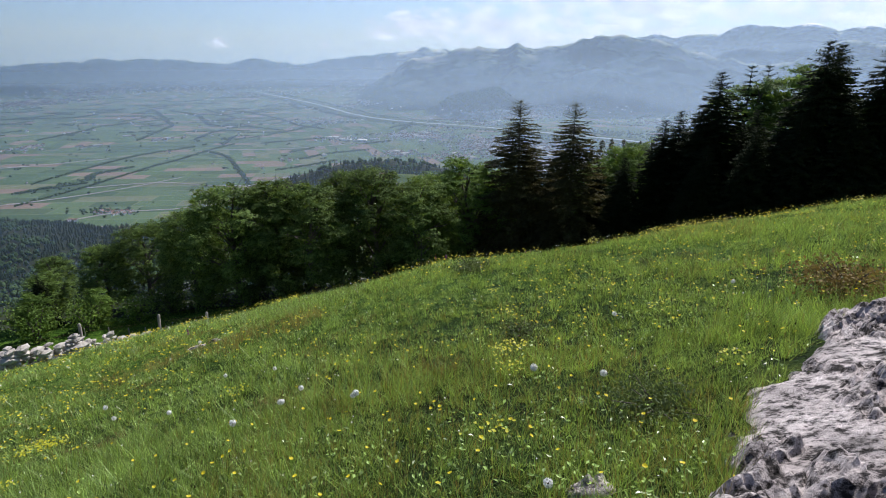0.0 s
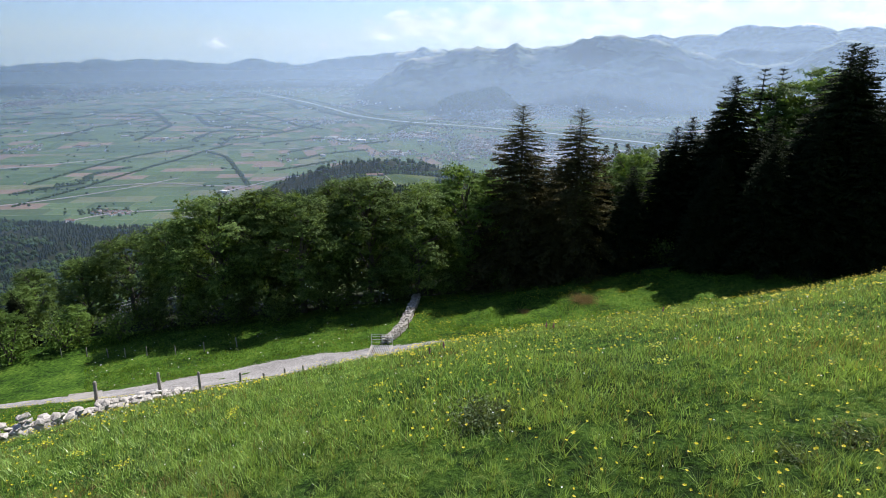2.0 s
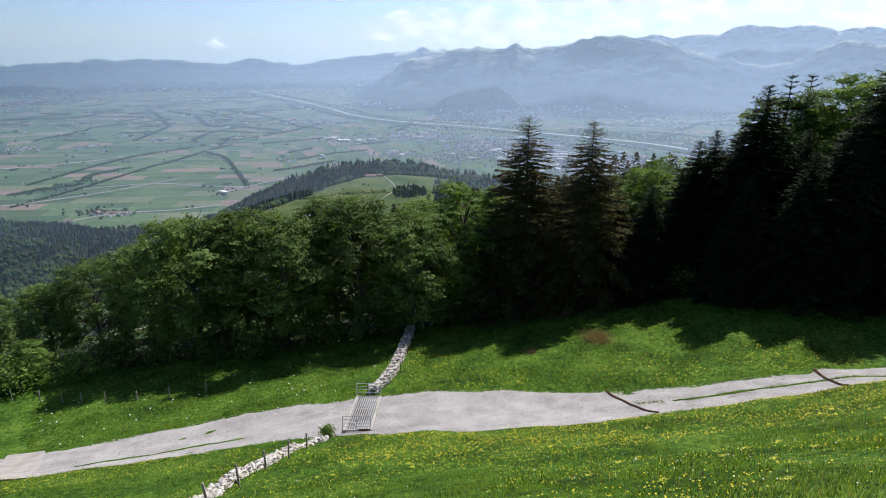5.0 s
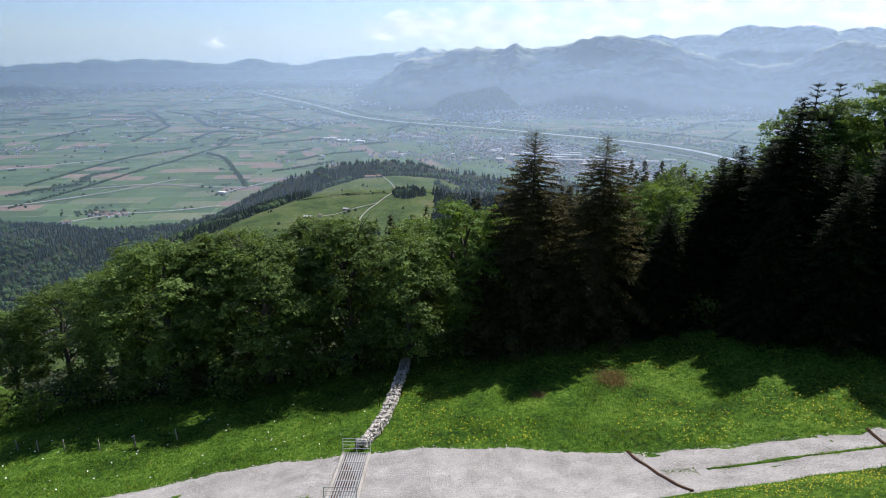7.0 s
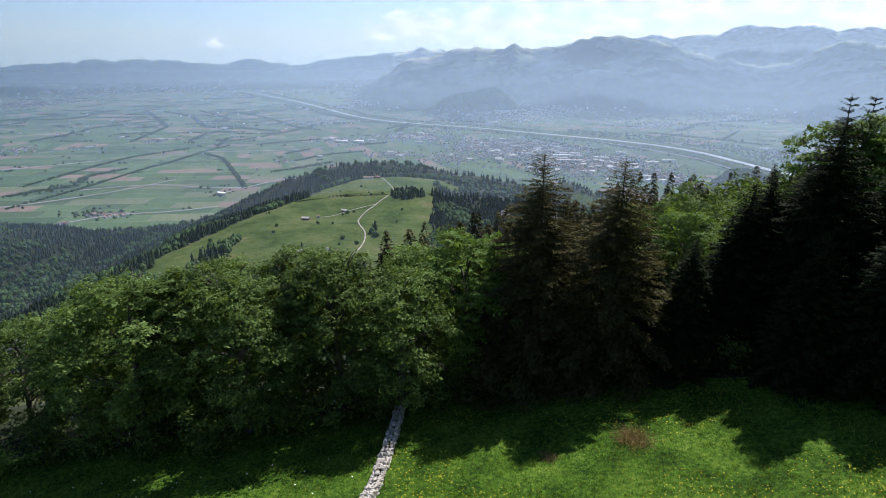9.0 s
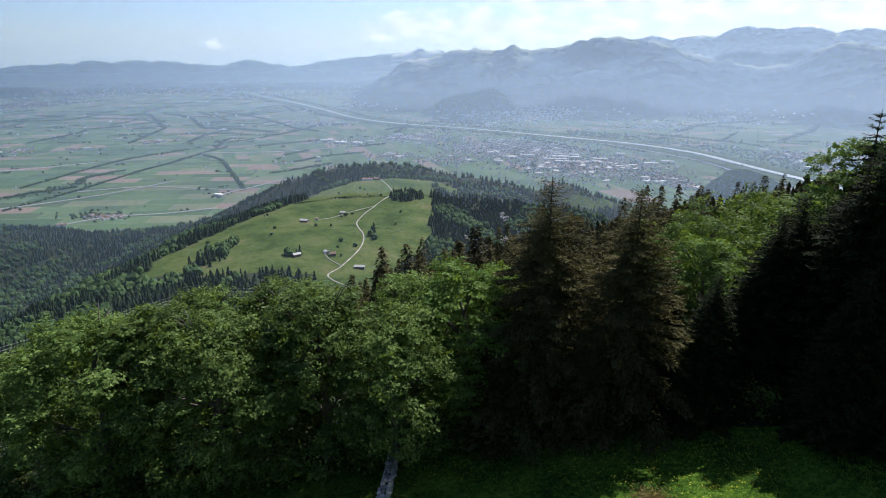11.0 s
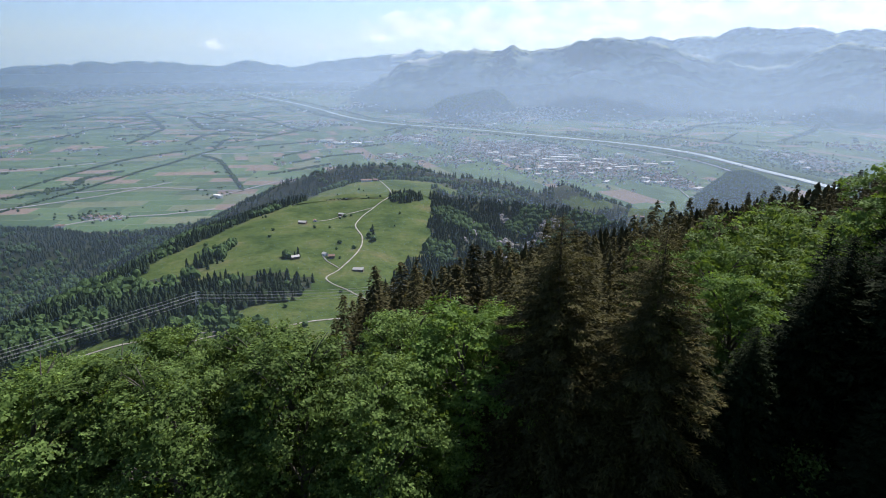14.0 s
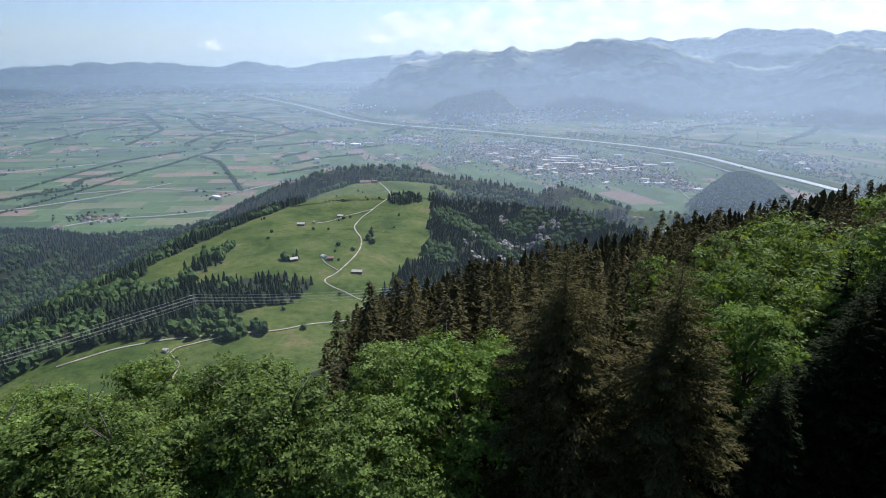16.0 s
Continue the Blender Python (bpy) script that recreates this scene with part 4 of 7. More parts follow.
def build_woods():
    rng = np.random.default_rng(77)
    fine = [cone_tree(rng, 13, 8) for _ in range(4)]
    sprays = [spray_tree(rng) for _ in range(4)]
    lump_f = [lobed_crown(rng, 1, 0.36, 0.1, 0.030, 30, 60, 9, 0.11) for _ in range(3)]
    lump_m = [lobed_crown(rng, 1, 0.36, 0.1, 0.021, 36, 130, 10, 0.10) for _ in range(3)]
    lump_n = [lobed_crown(rng, 1, 0.36, 0.1, 0.015, 44, 260, 11, 0.09) for _ in range(3)]
    tall = [cone_tree(rng, 3, 6) for _ in range(4)]
    fringe = [cone_tree(rng, 6, 7) for _ in range(5)]
    # flank just beyond the edge trees
    n = 2100
    xy = np.stack([rng.uniform(-130, 330, n), 94 + 326 * rng.random(n) ** 1.25], 1)
    x, y = xy[:, 0], xy[:, 1]
    ok = np.abs(x) < 40 + y * 0.95
    ok &= ~((y < 99) & (x > -70) & (x < 70))
    ok &= x > -0.13 * (y - 45) - 4
    leafy = ((x - 0.30 * y) / 40 + 1.1 * fractal(x / 40, y / 40, 2, 61) > 0.45) & (y < 185 + 60 * fractal(x / 60, y / 60, 2, 63))
    h = rng.uniform(16, 25, n) * np.clip((y - 50) / 80, 0.65, 1)
    s = ok & ~leafy
    k = s & (y < 215)
    scatter("spruce_wood", sprays, xy[k], h[k], FLANK, "dark spruce wood covering the steep flank", seed=1, wide=1.25)
    k = s & (y >= 215)
    scatter("spruce_wood", fine, xy[k], h[k], FLANK, "dark spruces lower on the flank", seed=1)
    s = ok & leafy & (rng.random(n) < 0.42)
    k = s & (y < 235) & (y >= 150)
    scatter("broadleaf_wood", lump_m, xy[k], h[k] * 0.9, BEECH, "green beeches higher on the flank", seed=2)
    k = s & (y < 150)
    scatter("broadleaf_wood", lump_n, xy[k], h[k] * 0.9, BEECH, "green beeches scattered among the spruces", seed=2)
    k = s & (y >= 235)
    if k.any():
        scatter("broadleaf_wood", lump_f, xy[k], h[k] * 0.85, BEECH, "green beeches on the lower flank", seed=2)
    # woods on the slopes round the alp
    crowns = [crown_lump(rng, 2) for _ in range(5)]
    small = [crown_lump(rng, 1) for _ in range(5)]
    m = 27000
    n = m + 26000
    xy = np.vstack([np.stack([rng.uniform(-1150, 760, m), rng.uniform(430, 1500, m)], 1), np.stack([rng.uniform(-2300, 1000, n - m), rng.uniform(1300, 2900, n - m)], 1)])
    x, y = xy[:, 0], xy[:, 1]
    z = land(x, y)
    wild = ~is_alp(x, y) & ~is_cliff(x, y) & ((z > FLOOR + 25) | ((y < plain_edge(x)) & (x < -600))) & (np.abs(x) < 100 + y * 0.80)
    grove = is_alp(x, y) & ((np.hypot((x + 263) / 48, (y - 718) / 22) < 1) | (np.hypot((x + 80) / 42, (y - 1460) / 60) < 1) | (np.hypot((x + 395) / 30, (y - 1010) / 130) < 0.8)
                            | (np.hypot((x + 128) / 10, (y - 1130) / 22) < 1) | (np.hypot((x + 250) / 14, (y - 1000) / 10) < 1))
    behind = (x > -560) & (x < 830) & (y > np.interp(x, [p[0] for p in RIDGES[1][1:]], [p[1] for p in RIDGES[1][1:]]) + 55)          # the far side of the last ridge
    s = (wild & ~behind) | grove
    mixed = fractal(x / 90, y / 90, 3, 31) > 0.05
    h = (7 + 13 * rng.random(n) ** 0.8) * np.where(z < FLOOR + 60, 1.25, 1.0)
    near = y < 850
    a = s & ~mixed & ~near
    scatter("hillside_spruces", tall, xy[a], h[a] * 1.1, WOODS_DARK, "dark conifer woods on the far slopes round the alp", far=True, seed=13, wide=1.25)
    a = s & ~mixed & near
    scatter("hillside_spruces", fringe, xy[a], h[a] * 1.2, WOODS_DARK, "dark conifer woods on the slopes round the alp", far=True, seed=3, wide=1.4)
    thin = rng.random(n) < 0.8
    a = s & mixed & thin & near
    scatter("hillside_broadleaves", crowns, xy[a], h[a] * 0.85, WOODS, "green mixed woods on the slopes round the alp", far=True, seed=4, wide=0.85)
    a = s & mixed & thin & ~near
    scatter("hillside_broadleaves", small, xy[a], h[a] * 0.9, WOODS, "green mixed woods on the far slopes", far=True, seed=14, wide=0.95)
    k = is_cliff(x, y)
    scatter("rock_faces", small, xy[k], rng.uniform(4, 13, k.sum()), CLIFF, "grey limestone crags breaking through the woods", "rocks", True, 15, 1.1)
    # single trees on the pasture
    n = 48
    xy = np.stack([rng.uniform(-480, -60, n), rng.uniform(560, 1650, n)], 1)
    k = is_alp(xy[:, 0], xy[:, 1])
    scatter("pasture_trees", crowns, xy[k], rng.uniform(4, 9, n)[k], WOODS, "single small trees and bushes on the pasture", "trees", True, 6)
    # wooded hills standing in the plain
    pts = []
    for cx, cy, wx, wy, m in ((1570, 2960, 270, 330, 2600), (440, 8700, 560, 800, 900)):
        q = rng.normal(0, 0.42, (m, 2))
        q = q[np.hypot(q[:, 0], q[:, 1]) < 0.95]
        pts.append(q * np.array([wx, wy]) + np.array([cx, cy]))
    xy = np.vstack(pts)
    h = np.where(xy[:, 1] > 5000, 45.0, 18.0) * rng.uniform(0.7, 1.2, len(xy))
    scatter("hill_woods", small, xy, h, WOODS, "dense woods on the hills in the plain", far=True, seed=8)


build_woods()


# ---- track, walls and fence on the meadow ----
ROAD_X = [-60, -42, -33, -25.5, -20.8, -12.7, -7, 1, 6, 10, 15, 21, 27, 31, 45, 80]
ROAD_NEAR = [43.5, 45, 46, 47.2, 48.8, 51.0, 50.7, 48.2, 47.6, 47.4, 47.9, 48.3, 48.5, 48.6, 48.8, 47]
ROAD_FAR = [54, 54.5, 55, 56.4, 57.8, 59.2, 59.2, 58.8, 58.2, 56.9, 55.9, 55.5, 55.4, 55.1, 55.0, 53]


def ribbon(name, edge_a, edge_b, across, lift, mat, ragged=0.0, seed=1, far=False):
    """A strip between two edges, lying on the land."""
    a, b = np.array(edge_a, float), np.array(edge_b, float)
    n = len(a)
    f = np.linspace(0, 1, across)
    P = a[:, None, :] * (1 - f)[None, :, None] + b[:, None, :] * f[None, :, None]
    if ragged:
        rng = np.random.default_rng(seed)
        j = rng.normal(0, ragged, (n, 2))
        d = (b - a) / np.linalg.norm(b - a, axis=1)[:, None]
        P[:, 0] -= d * j[:, :1]
        P[:, -1] += d * j[:, 1:]
    x, y = P[:, :, 0].ravel(), P[:, :, 1].ravel()
    edge = np.minimum(f, 1 - f)[None, :].repeat(n, 0).ravel()
    z = land(x, y) + np.where(edge < 1e-6, -0.05 if not far else 0.0, lift)
    V = np.stack([x, y, z], 1)
    i, j = np.meshgrid(np.arange(n - 1), np.arange(across - 1), indexing="ij")
    q = (i * across + j).ravel()
    F = np.stack([q, q + across, q + across + 1, q + 1], 1)
    return link_mesh(name, draw_in(V) if far else V, F, mat, smooth=True)


def build_track():
    x = np.arange(-60, 80, 0.35)
    yn, yf = np.interp(x, ROAD_X, ROAD_NEAR), np.interp(x, ROAD_X, ROAD_FAR)
    k = np.ones(15) / 15
    yn, yf = (np.convolve(np.pad(v, 7, mode="edge"), k, "valid") for v in (yn, yf))
    ob = ribbon("track", np.stack([x, yn], 1), np.stack([x, yf], 1), 18, 0.06, GRAVEL, 0.13)
    tagged(ob, "pale gravel farm track crossing the slope", "track", kind="structure")
    s = (x > 18) & (x < 75)
    w = 0.22 + 0.16 * hash_noise(x / 2.1, x * 0, 4)
    c = yn + (yf - yn) * 0.52
    ob = ribbon("grass_strip", np.stack([x[s], (c - w)[s]], 1), np.stack([x[s], (c + w)[s]], 1), 5, 0.10, MEADOW, 0.10, 3)
    tagged(ob, "strip of turf between the wheel tracks", "grass", kind="structure")
    s = (x > -27) & (x < -15)
    c = yn + (yf - yn) * 0.27
    ob = ribbon("grass_strip", np.stack([x[s], (c - w)[s]], 1), np.stack([x[s], (c + w)[s]], 1), 5, 0.10, MEADOW, 0.10, 4)
    tagged(ob, "strip of turf beside the concrete slab", "grass", kind="structure")


def box_at(bm, sx, sy, sz, m, bevel=0.0):
    r = bmesh.ops.create_cube(bm, size=1.0, matrix=m @ Matrix.Diagonal((sx, sy, sz, 1)))
    if bevel:
        bmesh.ops.bevel(bm, geom=list({e for v in r["verts"] for e in v.link_edges}), offset=bevel, segments=1, affect="EDGES")


def rod(bm, a, b, r, sides=8):
    a, b = Vector(a), Vector(b)
    q = (b - a).to_track_quat("Z", "Y").to_matrix().to_4x4()
    bmesh.ops.create_cone(bm, cap_ends=True, segments=sides, radius1=r, radius2=r, depth=(b - a).length, matrix=Matrix.Translation((a + b) / 2) @ q)


def build_cattle_grid():
    y0, y1, x0, x1 = 51.5, 58.9, -7.15, -5.0
    z0, z1 = ground_z(-6, y0) + 0.16, ground_z(-6, y1) + 0.16
    root = new("cattle_grid")
    root.matrix_basis = pose((x0 + x1) / 2, y0, z0, math.degrees(math.atan2(z1 - z0, y1 - y0)), 0, 0)
    ln, w = math.hypot(y1 - y0, z1 - z0), x1 - x0
    bm = bmesh.new()
    box_at(bm, w - 0.3, ln - 0.1, 0.10, pose(0, ln / 2, -0.30))
    part("pit", bm, RUST, root, "dark pit under the bars")
    for sx in (-1, 1):
        bm = bmesh.new()
        box_at(bm, 0.24, ln, 0.45, pose(sx * (w / 2 - 0.06), ln / 2, -0.19), 0.02)
        part("kerb", bm, CONCRETE, root, "pale concrete kerb")
    for i in range(10):
        bm = bmesh.new()
        box_at(bm, 0.085, ln - 0.1, 0.07, pose(-w / 2 + 0.26 + i * (w - 0.52) / 9, ln / 2, 0), 0.012)
        part("bar", bm, STEEL, root)
    for i in range(6):
        bm = bmesh.new()
        box_at(bm, w - 0.3, 0.09, 0.06, pose(0, 0.15 + i * (ln - 0.3) / 5, -0.035))
        part("cross_beam", bm, STEEL, root)
    for name_y, yy in (("near", 0.0), ("far", ln)):
        bm = bmesh.new()
        for k in range(3):
            rod(bm, (-w / 2 + k * w / 2, yy, -0.3), (-w / 2 + k * w / 2, yy, 1.12), 0.03)
        for h in (0.30, 0.58, 0.86, 1.12):
            rod(bm, (-w / 2 - 0.03, yy, h), (w / 2 + 0.03, yy, h), 0.024)
        part("guard_rail", bm, STEEL, root, "galvanised tube guard rail")
    bm = bmesh.new()
    box_at(bm, 0.9, 0.10, 0.16, pose(0.6, -0.22, 0.12), 0.01)
    part("board", bm, RUST, root, "dark weathered board")
    bm = bmesh.new()
    rod(bm, (-0.6, -0.30, 0.10), (2.3, -0.45, 0.22), 0.022)
    rod(bm, (2.3, -0.45, 0.22), (2.3, -0.45, -0.3), 0.022)
    rod(bm, (0.9, -0.36, 0.15), (0.9, -0.36, -0.3), 0.022)
    part("side_rail", bm, RUST, root, "low rusty side rail")
    tagged(root, "galvanised cattle grid with guard rails across the track", "cattle grid")


def build_drains():
    for (xa, ya), (xb, yb) in (((14.2, 56.0), (15.35, 48.2)), ((30.5, 55.1), (28.4, 48.6))):
        root = new("drain_channel")
        n = 10
        for s in (-1, 1):
            bm = bmesh.new()
            pts = [(xa + (xb - xa) * i / n + s * 0.06, ya + (yb - ya) * i / n) for i in range(n + 1)]
            for (px, py), (qx, qy) in zip(pts[:-1], pts[1:]):
                a, b = Vector((px, py, ground_z(px, py) + 0.08)), Vector((qx, qy, ground_z(qx, qy) + 0.08))
                q = (b - a).to_track_quat("Y", "Z").to_matrix().to_4x4()
                box_at(bm, 0.05, (b - a).length + 0.01, 0.14, Matrix.Translation((a + b) / 2) @ q)
            part("side_bar", bm, RUST, root)
        bm = bmesh.new()
        for i in range(n):
            f, g = i / n, (i + 1) / n
            a = Vector((xa + (xb - xa) * f, ya + (yb - ya) * f, 0))
            b = Vector((xa + (xb - xa) * g, ya + (yb - ya) * g, 0))
            a.z, b.z = ground_z(a.x, a.y) + 0.045, ground_z(b.x, b.y) + 0.045
            q = (b - a).to_track_quat("Y", "Z").to_matrix().to_4x4()
            box_at(bm, 0.09, (b - a).length + 0.01, 0.05, Matrix.Translation((a + b) / 2) @ q)
        part("channel_floor", bm, RUST, root, "dark silted channel floor")
        tagged(root, "dark rusty steel drain channel across the track", "drain", "drains across the track")


def build_slab():
    x, y = np.meshgrid(np.linspace(-33.7, -30.3, 9), np.linspace(46.2, 55.2, 9), indexing="ij")
    x = x + 0.12 * hash_noise(y * 0.9, x * 0.9, 3) - (y - 50.5) * 0.60
    z = land(x.ravel(), y.ravel()) + 0.11
    n = 9
    V = np.vstack([np.stack([x.ravel(), y.ravel(), z], 1), np.stack([x.ravel(), y.ravel(), z - 0.3], 1)])
    F = [(i * n + j, (i + 1) * n + j, (i + 1) * n + j + 1, i * n + j + 1) for i in range(n - 1) for j in range(n - 1)]
    ring = [i * n for i in range(n)] + [(n - 1) * n + j for j in range(1, n)] + [i * n + n - 1 for i in range(n - 2, -1, -1)] + [j for j in range(n - 2, 0, -1)]
    F += [(a, b, b + n * n, a + n * n) for a, b in zip(ring, ring[1:] + ring[:1])]
    tagged(link_mesh("concrete_slab", V, F, CONCRETE), "worn concrete slab let into the gravel track", "slab")


def stone_mesh(rng, size=1.0):
    """An angular field stone: a few chipped facets."""
    bm = bmesh.new()
    bmesh.ops.create_icosphere(bm, subdivisions=1, radius=0.5)
    ax = np.array([rng.uniform(0.9, 1.3), rng.uniform(0.7, 1.0), rng.uniform(0.45, 0.75)])
    for v in bm.verts:
        k = rng.uniform(0.78, 1.18)
        v.co = Vector((v.co.x * ax[0] * k, v.co.y * ax[1] * k, max(min(v.co.z * ax[2] * k, 0.30), -0.30)))
    me = bpy.data.meshes.new("stone")
    bm.to_mesh(me)
    bm.free()
    me.materials.append(STONE)
    return me


def along(line, step):
    P = [Vector((x, y)) for x, y in line]
    out, carry = [], 0.0
    for a, b in zip(P[:-1], P[1:]):
        L = (b - a).length
        s = carry
        while s < L:
            out.append((a + (b - a) * s / L, (b - a).normalized()))
            s += step
        carry = s - L
    return out


def build_wall(name, line, height, width, label, seed, loose=0.0, tall=0.0):
    rng = np.random.default_rng(seed)
    shapes = [stone_mesh(rng) for _ in range(10)]
    root = new(name)
    rest = []
    for p, d in along(line, 0.21):
        side = Vector((-d.y, d.x))
        hh = height * (1 - loose * rng.random()) * (1.0 if p.y > 20 else 1.0 + tall)
        layers = max(1, int(hh / 0.155))
        for lay in range(layers):
            for row in (-1, 0, 1):
                if row == 0 and lay < layers - 1:
                    continue
                if rng.random() < 0.12:
                    continue
                o = side * row * width * (0.5 - 0.10 * lay / max(1, layers)) * rng.uniform(0.8, 1.1) + d * rng.uniform(-0.08, 0.08)
                x, y = p.x + o.x, p.y + o.y
                s = rng.uniform(0.17, 0.37) if rng.random() < 0.8 else rng.uniform(0.36, 0.5)
                m = pose(x, y, ground_z(x, y) + 0.05 + lay * 0.155, rng.uniform(-18, 18), rng.uniform(-18, 18), rng.uniform(0, 360)) @ Matrix.Diagonal((s, s, s * rng.uniform(0.8, 1.2), 1))
                rest.append((shapes[int(rng.integers(0, 10))], m))
    step = max(1, len(rest) / 300)
    chosen = {int(i * step) for i in range(300)} if len(rest) > 300 else set(range(len(rest)))
    lots = []
    for i, (me, m) in enumerate(rest):
        if i in chosen:
            ob = new("stone", me)
            ob.parent = root
            ob.matrix_basis = m
        else:
            lots.append(([m @ v.co for v in me.vertices], [tuple(f.vertices) for f in me.polygons]))
    if lots:
        V, F = join(lots)
        core = link_mesh("stones", V, F, STONE, root)
        core["kind"] = "stuff"
    tagged(root, label, "stone wall")


LOWER = [(-20, 12), (-15.6, 16.5), (-12.4, 20), (-11.1, 22.7), (-10.9, 25.2), (-11.2, 28.5), (-11.1, 33), (-10.8, 38), (-10.3, 42.5), (-9.9, 47.5), (-8.3, 50.2)]
UPPER = [(-5.8, 59.8), (-5.0, 62), (-4.4, 65.5), (-3.9, 69.5), (-3.6, 74), (-3.4, 80)]


def post(name, x, y, h, r, mat, label, group, lean=(0, 0)):
    root = new(name)
    rng = np.random.default_rng(int(abs(x * 37 + y * 11) * 10) % 9999)
    V, F = tube([(0, 0, -0.4), (rng.normal(0, 0.01), rng.normal(0, 0.01), h * 0.5), (0, 0, h - 0.03), (0, 0, h)], [r * 1.05, r, r * 0.92, r * 0.55], 8)
    F = F + [tuple(range(len(V) - 8, len(V)))]
    part("stake", bm_from(V, F), mat, root)
    bm = bmesh.new()
    rod(bm, (-r - 0.03, 0, h * 0.9), (r + 0.03, 0, h * 0.9), 0.012, 5)
    part("staple", bm, RUST, root)
    root.matrix_basis = pose(x, y, ground_z(x, y), lean[0], lean[1], 0)
    return tagged(root, label, "fence post", group)


def build_fences():
    rng = np.random.default_rng(3)
    spots = [(-17.0, 15.2), (-13.2, 19.4), (-11.9, 22.4), (-10.7, 24.4), (-10.6, 27.4), (-10.3, 31.3), (-10.1, 34.6), (-9.9, 37.8), (-9.6, 41), (-9.2, 44.2), (-8.9, 47.4)]
    for i, (x, y) in enumerate(spots):
        post("fence_post", x, y, 1.15 + 0.2 * rng.random(), 0.06, WOOD, "weathered wooden fence post beside the stone wall", "posts along the lower wall", (rng.uniform(-4, 4), rng.uniform(-5, 5)))
    for x, y in [(-6.3, 60), (-4.4, 61.8), (-3.7, 64.8), (-5.2, 67.4), (-3.2, 69.5), (-4.6, 73)]:
        post("fence_post", x, y, 1.2, 0.035, RUST, "thin dark post beside the upper stone wall", "posts along the upper wall", (rng.uniform(-3, 3), rng.uniform(-4, 4)))
    for x, y in [(-46, 68.5), (-42.6, 68), (-39.2, 66.6), (-36.8, 66), (-34, 65.5), (-30.4, 65), (-27, 64.8), (-23.5, 65.5)]:
        post("fence_post", x, y, 1.2, 0.06, WOOD, "wooden fence post at the edge of the wood", "posts along the wood", (rng.uniform(-4, 4), rng.uniform(-4, 4)))
    wires = [("fence_wire", spots, 0.95), ("fence_wire", spots, 0.55)]
    for name, pts, h in wires:
        P = [(x, y, ground_z(x, y) + h) for x, y in pts]
        V, F = tube(P, [0.003] * len(P), 5)
        tagged(link_mesh(name, V, F, RUST), "thin steel wire strung along the posts", "wire", "fence wires")


